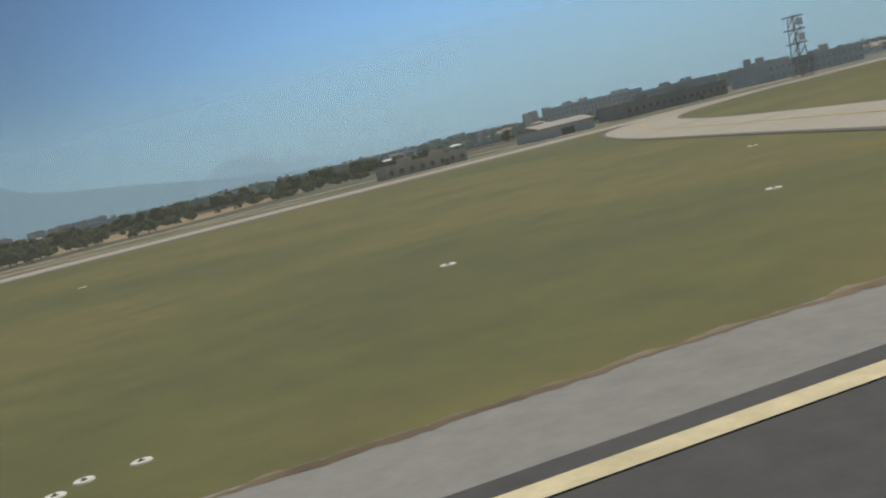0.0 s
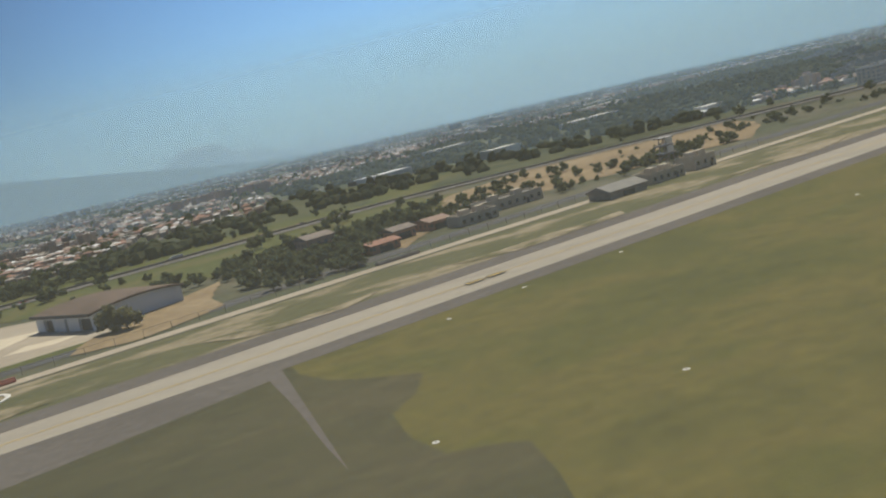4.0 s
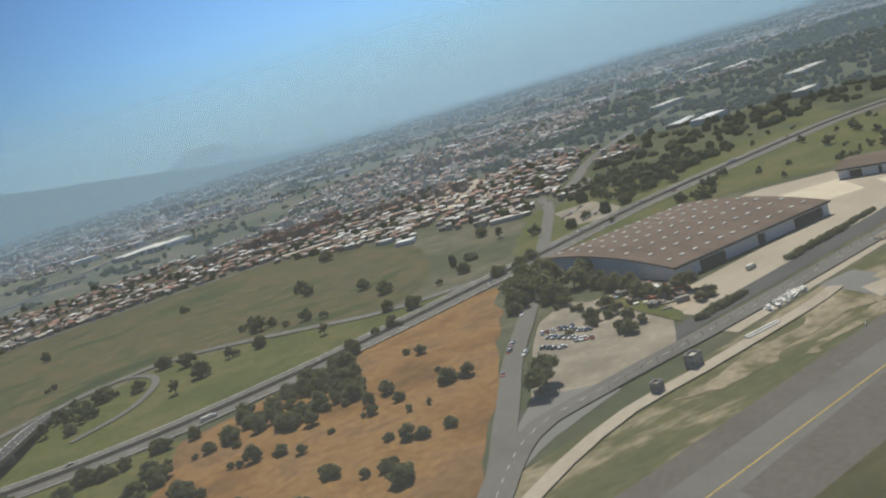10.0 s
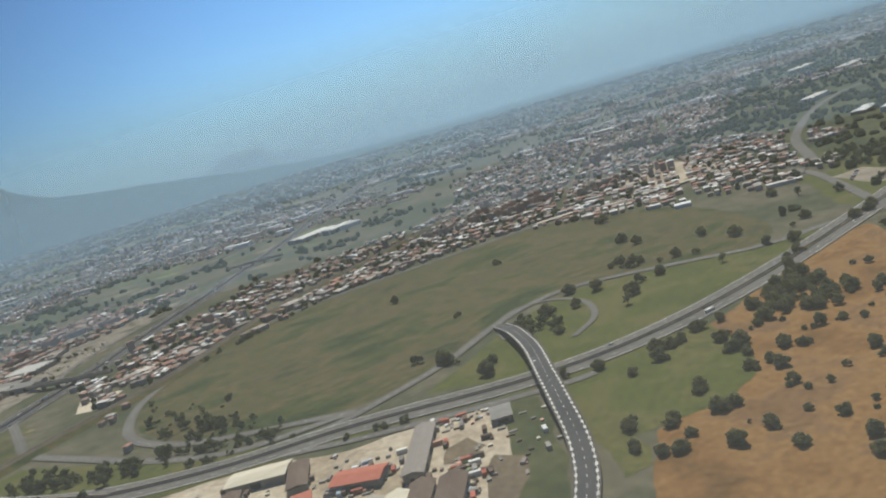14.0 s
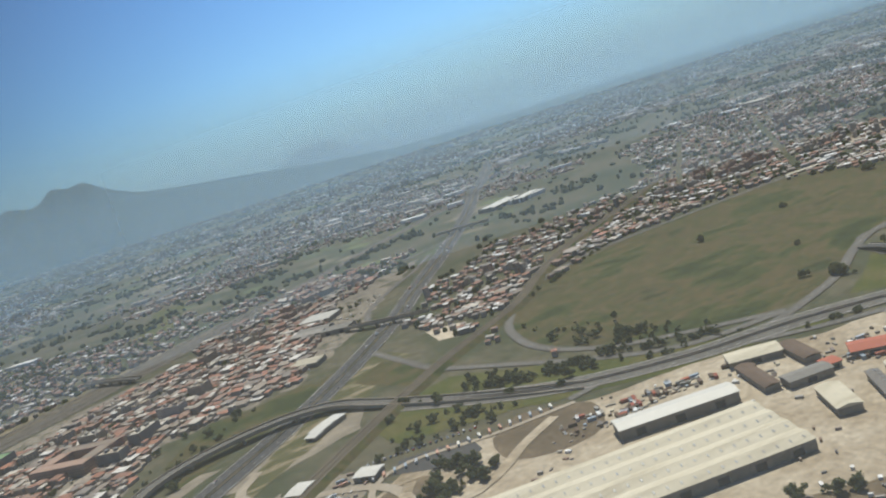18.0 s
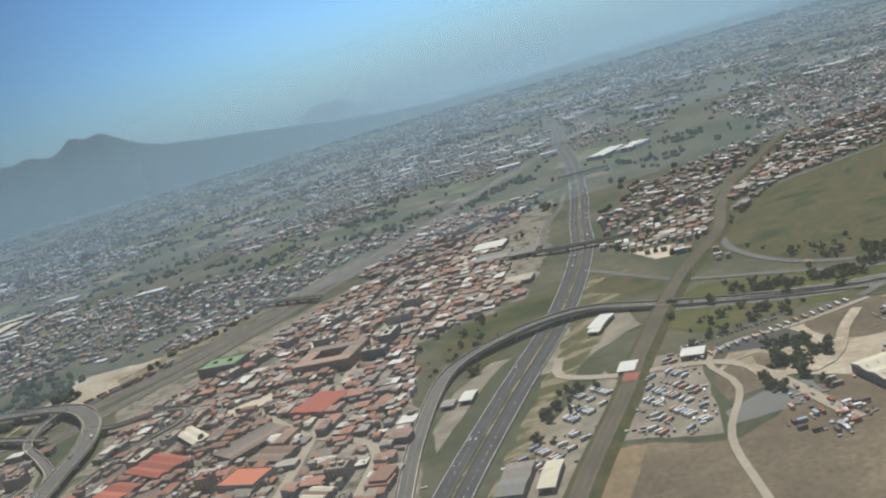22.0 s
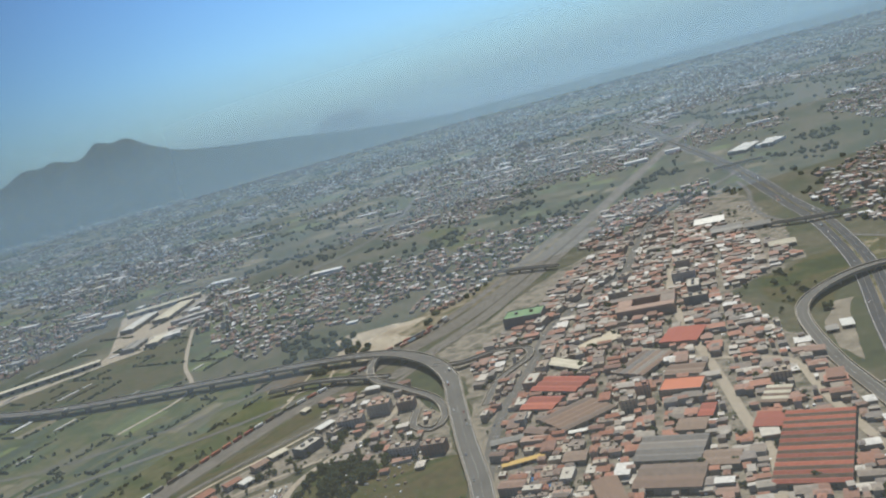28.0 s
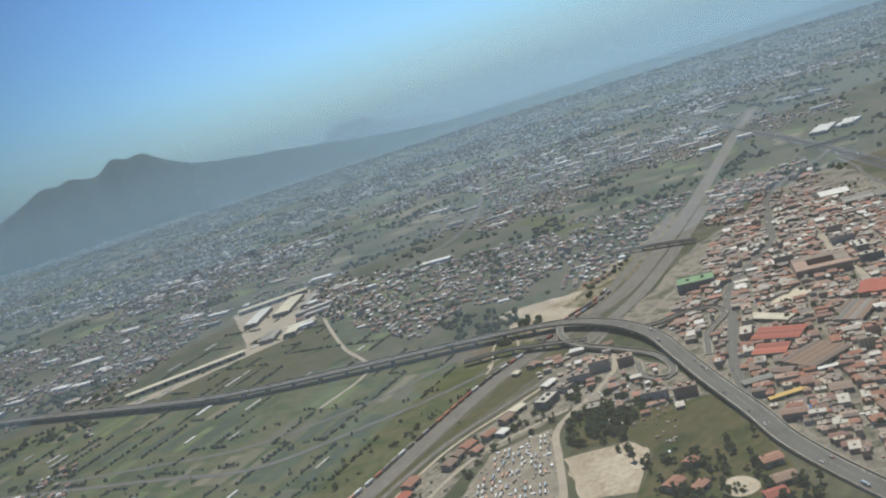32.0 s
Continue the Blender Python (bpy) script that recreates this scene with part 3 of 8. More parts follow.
sheet("grass_island", [(-30.5, 71.9), (-26.2, 74.3), (-20.6, 75.6), (-15.3, 75.0), (-12.6, 70.6), (-11.6, 67.5), (-14.1, 65.1), (-17.0, 62.0), (-18.2, 54), (-16, 34), (-34, 34), (-37.6, 50.4), (-37.3, 53.4), (-36.5, 58.3), (-34.9, 63.7), (-31.1, 69.3)], 0.1, INFIELD, "dark green grass island between two taxiway links", "grass", ragged=0.25)
sheet("grass_island", [(64, 90), (41.8, 82.4), (27.0, 80.2), (15.0, 79.2), (8.7, 79.0), (4.4, 76.1), (1.8, 70.8), (0.6, 66.2), (3.2, 63), (4, 50), (7, 33), (64, 33)], 0.1, INFIELD, "dark infield grass beside the taxiway link", "grass", ragged=0.3)
sheet("grass_island", [(-100, 59), (-62, 66.6), (-54.8, 68.0), (-52.2, 67.8), (-50.0, 66.9), (-49.1, 64.1), (-49.4, 60.9), (-50, 34), (-100, 34)], 0.1, INFIELD, "dark infield grass beside the taxiway", "grass", ragged=0.3)
for pts in ([(-26.6, 82.9), (-14.7, 86.0), (-9.1, 84.3), (-6.9, 78.8), (-6.4, 75.0), (-7.4, 65.9), (-8.9, 54.5), (-10.1, 45.1), (-9, 30)],
            [(3.9, 89.1), (0.2, 86.9), (-3.3, 82.3), (-5.8, 77.0), (-6.5, 74.0)], [(-46.6, 79.0), (-43.6, 76.5), (-42.0, 72.1), (-41.4, 68.8), (-42.5, 61.8), (-43.5, 54.8), (-41, 30)], [(-31.8, 81.7), (-35.0, 80.4), (-38.7, 76.2), (-40.8, 71.6), (-41.4, 68.8)]):
    line = smooth_line(pts, 2)
    tagged(new("link_line", ribbon("link_line", line, 0, 0.3, 0.13 + lift(), YELLOW)), label="curved yellow taxiway line", category="marking", kind="structure")
for pts in ([(-14.7, 86.05), (-12, 85.7), (-9.1, 84.3)], [(3.9, 89.1), (2.2, 88.3), (0.2, 86.9)], [(-46.6, 79.0), (-45.2, 78.2), (-43.8, 76.8)], [(-31.8, 81.7), (-33.6, 81.2), (-35.0, 80.4)]):
    tagged(new("line_band", ribbon("line_band", smooth_line(pts, 1), 0, 0.9, 0.125 + lift(), YELLOW)), label="broad worn yellow band at the start of a turn", category="marking", kind="structure")
link([(300, 150), (266, 128), (250, 98), (240, 60), (232, 30)], 9, shoulder=1)
sheet("stub_apron", [(-41, 88), (-31, 90), (-29, 114), (-38, 114)], 0.06, ASPHALT, "grey asphalt gate apron beside the taxiway", "apron")
sheet("stub_concrete", [(-40, 98), (-33, 99), (-32, 104), (-37, 105)], 0.085, PALECON, "bright new concrete slab by the taxiway", "apron")


def taxi_marks(x, y, rz, n=2):
    """Black-edged stencilled blocks on the taxiway."""
    e = empty("taxi_marking", x, y, 0.19, rz, label="pair of stencilled taxiway position markings, unreadable", category="marking")
    e.scale = (0.6, 0.6, 1)
    for i in range(n):
        dx = i * 5.5
        part("stencil_field", box_mesh("stencil_field", dx, dx + 4.4, -1.2, 1.2, 0, 0.012, DARKTAR), e)
        for k in range(4):
            part("stencil_bar", box_mesh("stencil_bar", dx + 0.4 + k, dx + 1.0 + k, -0.8, 0.8, 0.012, 0.02, YELLOW), e)


taxi_marks(-27.6, 83.3, 11)
taxi_marks(92, 107.5, 11)
taxi_marks(-6.2, 67.6, 100, 1)
taxi_marks(-41.2, 61.2, 95, 1)


def text_mark(body, x, y, rz, size, mat, name, label):
    c = bpy.data.curves.new(name, "FONT")
    c.body, c.size, c.extrude, c.align_x = body, size, 0.01, "CENTER"
    c.materials.append(mat)
    ob = tagged(new(name, c), label=label, category="marking")
    ob.matrix_basis = pose(x, y, 0.1, 0, 0, rz)


def runway_mark(x, y, rz):
    """A red block with the runway's designation in white."""
    e = empty("runway_sign_marking", x, y, 0.2, rz, label="red and white runway designation painted on the taxiway", category="marking")
    e.scale = (0.85, 1.0, 1)
    part("red_field", box_mesh("red_field", -1.5, 1.9, -1.15, 1.15, 0, 0.012, REDPAINT), e)
    c = bpy.data.curves.new("lettering", "FONT")
    c.body, c.size, c.align_x, c.align_y, c.extrude = "06-24", 2.2, "CENTER", "CENTER", 0.008
    c.materials.append(WHITEPAINT)
    part("lettering", c, e, "white painted figures", pose(0, 0, 0.016))
    dash = box_mesh("hold_dash", -0.55, 0.55, -0.14, 0.14, 0, 0.012, YELLOW)
    for i in range(9):
        part("hold_dash", dash, e, m=pose(-7.0 + i * 1.6, 2.2 + 0.35 * (i % 2), 0))


for x, y, r in ((-7.1, 54.3, 8), (-41.6, 52.8, 8)):
    runway_mark(x, y, r + 180)

# perimeter track, fence band and service road
strip("perimeter_track", -39, 330, 119.6, 123.2, 0.08, PALECON, "pale concrete perimeter track", 0.195, "road")
strip("service_road", -84, 330, 129.2, 135.0, 0.07, DARKTAR, "dark asphalt service road inside the fence", 0.195, "road")


def fence():
    e = empty("perimeter_fence", 0, 0, 0, 0, label="grey mesh perimeter fence along the airfield track", category="fence")
    post = box_mesh("post", -0.035, 0.035, -0.035, 0.035, 0, 1.26, STEEL)
    rail = box_mesh("fence_rail", 0, 4, -0.02, 0.02, 1.22, 1.26, STEEL)
    for i in range(70):
        x = -90 + i * 4
        part("post", post, e, m=pose(x, lane(x, 127.4), 0))
        part("fence_rail", rail, e, m=pose(x, lane(x, 127.4), 0, 0, 0, 11.03))


fence()

# fields and yards
sheet("hangar_apron", [(-58, 122), (-30, 129), (8, 137), (30, 142), (52, 152), (60, 165), (50, 186), (30, 200), (6, 204), (2, 168), (3, 152), (-48, 143), (-60, 140)], 0.035, PALECON, "wide pale concrete apron before the hangars", "apron")
sheet("apron_slab", [(10, 165), (28, 160), (38, 178), (18, 186)], 0.06, SLAB, "bright new concrete bay on the apron", "apron")
sheet("apron_slab", [(33, 158), (41, 156), (45, 160), (36, 163)], 0.06, SLAB, "bright concrete strip on the apron", "apron")
sheet("apron_grass", [(18, 139.5), (62, 148.5), (52, 151), (30, 146), (10, 139.5)], 0.05, LUSH, "green grass strip beside the apron", "grass")
sheet("ochre_field", [(-136, 70), (-118, 104), (-97, 138), (-72, 186), (-62, 207), (-78, 209), (-107, 199), (-136, 187), (-158, 180), (-160, 160), (-174, 140), (-186, 135), (-205, 138), (-216, 124), (-240, 92), (-250, 60)], 0.03, OCHRE, "dry ochre field of bare earth and stubble", "field", ragged=2.5)
sheet("green_corner", [(-154, 182), (-159, 160), (-174, 140), (-186, 135), (-199, 137), (-209, 140), (-216, 124), (-223, 124), (-214, 150), (-204, 182), (-199, 188), (-170, 188)], 0.032, LUSH, "mown green plot beside the highway", "grass", ragged=2)
sheet("car_park", [(-99, 121), (-88, 114), (-70, 117.5), (-62, 128), (-60, 160), (-64, 168), (-74, 161), (-90, 138)], 0.045, LOTGREY, "pale dusty car park", "car park", ragged=0.6)
sheet("junction_asphalt", [(-119, 95), (-105, 103), (-88, 109), (-88, 113.5), (-98, 122), (-110, 109)], 0.05, ASPHALT, "grey asphalt road junction", "road", ragged=0.5)
sheet("yard", [(-60, 130), (-44, 134), (-46, 160), (-60, 160)], 0.046, DIRT, "dusty storage yard", "ground", ragged=0.8)
sheet("meadow", [(-302, 352), (-289, 376), (-252, 411), (-191, 431), (-85, 428), (-40, 350), (-60, 260), (-91, 233), (-129, 262), (-147, 272), (-182, 262), (-205, 243), (-246, 237), (-286, 264), (-305, 306)], 0.03, MEADOW, "large rough meadow, green with brown streaks", "field", rounded=10)
sheet("roadside_grass", [(-227, 222), (-205, 236), (-180, 256), (-147, 269), (-129, 259), (-91, 228), (-60, 224), (-115, 203), (-164, 190), (-203, 202)], 0.035, LUSH, "bright mown grass between slip road and highway", "grass")
sheet("works_yard", [(-252, 112), (-241, 134), (-229, 157), (-216, 190), (-227, 195), (-262, 206), (-281, 222), (-324, 232), (-385, 246), (-402, 232), (-385, 196), (-395, 150), (-300, 100), (-262, 100)], 0.03, DIRT, "pale dusty industrial yard", "ground", ragged=3)
sheet("tan_strip", [(-540, 130), (-494, 175), (-460, 216), (-448, 207), (-486, 164), (-510, 130)], 0.05, HILLTAN, "bare tan strip beside the railway", "ground", ragged=0.8)
sheet("brown_field", [(-452, 212), (-430, 187), (-385, 196), (-340, 130), (-420, 90), (-520, 90), (-500, 150), (-478, 185)], 0.032, BROWN, "brown bare field with worn tracks", "field", ragged=3)
sheet("fallow_field", [(-360, 150), (-300, 118), (-330, 60), (-460, 60), (-440, 120)], 0.036, BROWN, "brown fallow ground", "field", ragged=4)
sheet("lorry_yard", [(-522, 175), (-486, 232), (-424, 270), (-432, 240), (-470, 196), (-500, 150)], 0.04, LOTGREY, "dusty grey lorry yard", "car park", ragged=1.5)
sheet("lorry_yard", [(-455, 219), (-407, 268), (-396, 250), (-430, 193)], 0.04, LOTGREY, "pale lorry yard", "car park", ragged=1.5)
sheet("toll_plaza", [(-425, 322), (-400, 342), (-380, 330), (-388, 300), (-405, 296), (-432, 285), (-445, 295)], 0.04, LOTGREY, "asphalt service plaza with a filling station", "car park", ragged=2)
sheet("median_plaza", [(-497, 262), (-477, 285), (-455, 310), (-440, 322), (-448, 326), (-472, 308), (-492, 280)], 0.04, LOTGREY, "service area between slip road and motorway", "car park", ragged=1)
sheet("scrub_green", [(-462, 334), (-458, 362), (-438, 392), (-410, 391), (-390, 389), (-373, 397), (-403, 356), (-435, 355)], 0.034, MEADOW, "green scrub plot beside the motorway", "grass", ragged=3)
sheet("town_ground", [(-545, 130), (-512, 236), (-484, 322), (-460, 390), (-395, 400), (-345, 470), (-250, 640), (-330, 620), (-480, 560), (-560, 505), (-605, 480), (-612, 420), (-650, 320), (-672, 225), (-680, 100)], 0.03, TOWNSOIL, "grey and dusty ground of streets and courtyards", "ground", ragged=4)
sheet("apartment_ground", [(-640, 475), (-640, 380), (-664, 300), (-690, 300), (-700, 400), (-690, 440)], 0.035, TOWNSOIL, "dusty ground between apartment blocks", "ground", ragged=2)
sheet("green_park", [(-668, 288), (-653, 334), (-670, 345), (-690, 372), (-706, 380), (-724, 346), (-704, 334), (-702, 316), (-730, 286), (-720, 250), (-690, 230)], 0.036, MEADOW, "green rough park", "grass", ragged=3)
sheet("north_yard", [(-905, 790), (-806, 794), (-790, 830), (-772, 1016), (-682, 1002), (-735, 772), (-800, 766), (-905, 775)], 0.034, PALECON, "pale paved depot yard", "car park", ragged=2)
sheet("north_meadow", [(-930, 760), (-716, 806), (-742, 640), (-845, 690)], 0.033, MEADOW, "brown green meadow beside the viaduct", "field", ragged=3)
sheet("railway_waste", [(-690, 505), (-600, 520), (-520, 570), (-420, 650), (-400, 690), (-500, 620), (-640, 545)], 0.036, BAREPATCH, "bare sandy ground by the railway", "ground", ragged=4)
sheet("brown_hillside", [(126, 205), (136, 229), (165, 250), (185, 262), (222, 256), (240, 235), (222, 205), (200, 182), (160, 181), (140, 186)], 0.045, HILLTAN, "dry brown hillside field", "field", ragged=4)
sheet("woodland_floor", [(20, 300), (45, 268), (130, 268), (220, 262), (420, 250), (900, 420), (1100, 900), (500, 900), (180, 560), (70, 420)], 0.026, WOODFLOOR, "dark green land of woods and clearings", "ground", ragged=8)
sheet("wood_clearing", [(124, 269), (149, 276), (181, 329), (165, 342), (140, 310)], 0.04, LUSH, "bright green clearing beyond the highway", "field", ragged=3)
sheet("ochre_clearing", [(112, 196), (124, 198), (112, 171), (100, 155), (97, 167)], 0.05, HILLTAN, "dry ochre clearing in the wood", "field", ragged=1.5)
sheet("north_lot", [(-9, 248), (3, 283), (19, 280), (12, 250), (0, 240)], 0.05, LOTGREY, "pale dusty lot of parked vehicles behind the hangar", "car park", ragged=1)
sheet("ochre_clearing", [(46, 150), (58, 166), (70, 180), (66, 158), (67, 147), (53, 137), (43, 140)], 0.05, HILLTAN, "dry ochre clearing", "field", ragged=1.5)
sheet("wood_floor", [(60, 186), (75, 196), (150, 215), (120, 290), (0, 300), (-40, 240), (-35, 215), (30, 208)], 0.028, LUSH, "green land under scattered trees", "grass", ragged=5)


for pts in ([(-32, 106), (-24, 108.5), (-19, 110.1), (-9.4, 113.5), (-4.5, 111.4), (0.1, 106.2), (-5.9, 103.4), (-13.7, 102.6), (-21.5, 98.6), (-29, 95), (-33.0, 98.9)], [(-68, 99.2), (-55.1, 103.1), (-40, 106.8), (-39, 96), (-46.5, 98.2), (-55.7, 98.4), (-62.1, 96.4), (-68.1, 93), (-80, 92.5), (-88, 97)],
            [(-41, 94.5), (-52, 92.6), (-64, 89.6), (-64.5, 91), (-52, 94.6), (-41, 96.6)],
            [(-3, 103.4), (4.5, 105.6), (14, 107), (23, 107.5), (31, 110), (41, 112.5), (43, 110.5), (30, 107.5), (21, 104.8), (8, 103.4)], [(60, 120), (75, 119), (84, 121), (78, 116), (65, 115)],
            [(-16, 114), (-9, 115), (-7, 106), (-13, 105)], [(96, 124), (112, 127), (130, 130), (128, 126), (105, 121)], [(150, 132), (172, 139), (190, 141), (176, 134)]):
    sheet("bare_patch", pts, 0.032, BAREPATCH, "bare sandy patch worn into the grass verge", "ground", ragged=2.2)
sheet("dirt_pit", [(-360, 236), (-348, 246), (-337, 241), (-327, 231), (-333, 211), (-345, 207), (-356, 210), (-364, 219)], 0.05, BROWN, "oval pit of rough brown earth", "ground", rounded=3, ragged=1)
sheet("dirt_pit", [(-415, 211), (-409, 225), (-396, 233), (-384, 231), (-388, 214), (-402, 208)], 0.05, BROWN, "rough brown earth mound", "ground", rounded=3, ragged=1)
sheet("grey_hardstand", [(-421, 205), (-404, 206), (-390, 201), (-397, 187), (-411, 192), (-425, 195)], 0.05, ASPHALT, "worn grey hardstanding", "car park", ragged=1)
sheet("dark_lot", [(-393, 244), (-387, 253), (-365, 246), (-365, 233), (-373, 227)], 0.05, DARKTAR, "dark asphalt lot", "car park", ragged=0.6)
sheet("railside_green", [(-386, 300), (-345, 318), (-302, 262), (-262, 222), (-212, 198), (-300, 226), (-352, 256), (-384, 268)], 0.036, LUSH, "rough green land beside the connector road", "grass", ragged=2)
sheet("sand_lot", [(-325, 408), (-307, 392), (-318, 372), (-328, 378)], 0.05, SLAB, "pale sandy lot by the motorway", "ground", ragged=1.5)
sheet("brown_plot", [(-375, 364), (-356, 382), (-343, 345), (-360, 327)], 0.05, MEADOW, "dry brownish plot beside the motorway", "field", ragged=1.5)
sheet("motorway_verge", [(-512, 200), (-470, 252), (-440, 288), (-410, 325), (-380, 367), (-352, 402), (-343, 374), (-372, 340), (-392, 318), (-428, 282), (-460, 248), (-492, 206)], 0.038, VERGE, "dry brown verge between motorway and railway", "grass", ragged=2)
sheet("brown_pit", [(-234, 161), (-229.5, 154), (-234, 143), (-242, 136), (-246, 140), (-241, 151)], 0.05, BROWN, "brown dug earth", "ground", ragged=1)
sheet("ring_mound", [(-234, 177), (-233, 168), (-240, 164), (-244, 168), (-240, 176)], 0.05, BROWN, "ring of brown earth in the yard", "ground", ragged=1)
sheet("far_green", [(-446, 925), (-417, 900), (-440, 760), (-457, 700), (-470, 780)], 0.05, LUSH, "green field beyond the railway", "field", ragged=6)
sheet("motorway_green", [(-458, 346), (-432, 388), (-392, 398), (-378, 372), (-430, 340), (-458, 318)], 0.045, MEADOW, "green strip between town and motorway", "grass", ragged=2)
sheet("overpass_verge", [(-206, 196), (-212, 176), (-222, 150), (-231, 131), (-241, 117), (-252, 104), (-256, 110), (-243, 134), (-231, 157), (-217, 192)], 0.04, WOODFLOOR, "rough green verge along the overpass", "grass", ragged=1.5)
sheet("vehicle_yard", [(-786, 348), (-750, 382), (-717, 379), (-727, 352), (-756, 306), (-790, 318)], 0.04, LOTGREY, "dusty grey vehicle yard", "car park", ragged=1.5)
sheet("dirt_lot", [(-730, 344), (-705, 332), (-702, 318), (-728, 290), (-746, 306)], 0.045, DIRT, "pale bare dirt lot", "ground", ragged=2)
sheet("dirt_ring", [(-709, 261), (-707, 267), (-702, 269), (-697, 267), (-695, 261), (-697, 255), (-702, 253), (-707, 255)], 0.05, DIRT, "round bare dirt turning place", "ground", rounded=2)
sheet("rail_grass", [(-840, 372), (-767, 417), (-714, 438), (-660, 462), (-640, 476), (-690, 470), (-760, 424), (-830, 388)], 0.038, MEADOW, "rough grass between two railway lines", "grass", ragged=1.5)
sheet("house_ground", [(-810, 372), (-770, 404), (-700, 424), (-690, 396), (-718, 386), (-752, 384), (-790, 360)], 0.034, TOWNSOIL, "dusty ground between houses and gardens", "ground", ragged=2)
sheet("brown_plot", [(-696, 576), (-667, 542), (-687, 511), (-707, 544)], 0.044, BROWN, "brown ploughed plot under the viaduct", "field", ragged=2)
sheet("green_plot", [(-728, 540), (-696, 506), (-711, 487), (-742, 508)], 0.045, LUSH, "bright green plot by the railway", "field", ragged=2)
sheet("sand_ground", [(-651, 541), (-631, 515), (-600, 536), (-615, 591), (-641, 586)], 0.046, DIRT, "pale bare ground under the viaduct", "ground", ragged=3)
sheet("sand_ground", [(-653, 588), (-627, 598), (-573, 569), (-600, 556), (-622, 553)], 0.047, DIRT, "pale bare ground beyond the sidings", "ground", ragged=3)
sheet("mown_clearing", [(-60, 154), (-56, 157), (-56, 140), (-58, 130), (-62, 126)], 0.056, LUSH, "green grass strip beside the storage yard", "grass", ragged=0.6)
sheet("far_clearing", [(0, 400), (7, 463), (68, 489), (60, 440), (43, 402)], 0.036, DIRT, "pale bare earth ground beyond the meadow", "ground", ragged=4)


def plots(name, cx, cy, nx, ny, sx, sy, rz, z, label, rng):
    """A patchwork of small fields, too many to count."""
    v, f = [], []
    c, s = math.cos(radians(rz)), math.sin(radians(rz))
    for i in range(nx):
        for j in range(ny):
            if rng.random() < 0.25:
                continue
            x, y, w, h = i * sx, j * sy, sx * rng.uniform(0.6, 0.97), sy * rng.uniform(0.6, 0.96)
            k = len(v)
            for a, b in ((x, y), (x + w, y), (x + w, y + h), (x, y + h)):
                v.append((cx + a * c - b * s, cy + a * s + b * c, z))
            f.append((k, k + 1, k + 2, k + 3))
    tagged(new(name, mesh_of(name, v, f, FARFIELD)), label=label, category="field", kind="stuff")


rng = random.Random(7)
sheet("allotments", [(-1150, 500), (-1000, 360), (-850, 395), (-700, 462), (-640, 500), (-700, 560), (-830, 660), (-930, 780), (-1100, 900)], 0.022, PLOT, "green allotments and small fields", "field", ragged=4)
plots("field_strips", -930, 350, 6, 14, 48, 13.5, 38, LAYER[0] + 0.03, "long green and brown allotment strips", rng)
plots("field_strips", -1010, 520, 5, 17, 48, 12.5, 42, LAYER[0] + 0.026, "long green allotment strips", rng)
plots("field_plots", -760, 620, 14, 9, 22, 26, 38, 0.025, "patchwork of small green fields", rng)
plots("field_plots", -330, 560, 12, 9, 30, 36, 36, 0.02, "patchwork of fields beyond the motorway", rng)
plots("field_plots", -900, 1000, 34, 22, 60, 70, 20, 0.018, "patchwork of far fields", rng)

# ---- roads ----
ROADS = []


def road(name, pts, width, label, mat=None, z=0.08, line=True, edge=False, step=6.0, dual=False):
    c, z = smooth_line(pts, step), z + 0.12 + lift()
    mat = ROADTAR if mat in (None, ASPHALT) else mat
    ROADS.append((c, width))
    e = tagged(new(name, ribbon(name, c, 0, width, z, mat or ASPHALT)), label=label, category="road", kind="structure")
    if dual:
        part("median_strip", ribbon("median_strip", c, 0, width * 0.09, z + 0.02, VERGE), e, "narrow dry grass median")
        for s in (1, -1):
            part("lane_dashes", dashes("lane_dashes", c, s * width * 0.26, 0.12, z + 0.02, WHITEPAINT, 2.0, 3.5), e, kind="stuff")
            part("edge_line", ribbon("edge_line", c, s * width * 0.46, 0.2, z + 0.02, WHITEPAINT), e)
            part("guard_rail", ribbon("guard_rail", c, s * width * 0.06, 0.12, z + 0.45, STEEL, 0.4), e, "grey steel guard rail")
    elif line:
        part("lane_dashes", dashes("lane_dashes", c, 0, 0.1, z + 0.02, WHITEPAINT, 1.6, 2.4), e, kind="stuff")
    if edge:
        for s in (1, -1):
            part("edge_line", ribbon("edge_line", c, s * width * 0.46, 0.14, z + 0.02, WHITEPAINT), e)
    return c


HIGHWAY = road("highway", [(-372, 310), (-330, 258), (-290, 232), (-250, 219), (-203, 197), (-164, 192), (-115, 200), (-49, 220), (10, 240), (67, 252), (137, 262), (208, 250), (330, 235), (600, 260)], 13, "dual carriageway highway with light traffic", ASPHALT, dual=True)
road("service_lane", [(-330, 240), (-302, 240), (-253, 208), (-205, 185), (-192, 182)], 3.6, "narrow road along the highway", ASPHALT, z=0.075)
MOTORWAY = road("motorway", [(-560, 150), (-530, 190), (-505, 227), (-458, 284), (-393, 360), (-330, 452), (-290, 525), (-230, 632), (-140, 806), (-50, 1000), (11, 1117), (140, 1400)], 15, "dark asphalt motorway with three lanes each way", DARKTAR, dual=True)
SLIP = road("slip_road", [(-275, 229), (-256, 227), (-235, 233), (-211, 243), (-188, 259), (-168, 270), (-147, 273), (-129, 263), (-106, 243), (-88, 228), (-60, 222)], 4.2, "grey slip road beside the meadow", ASPHALT, z=0.09)
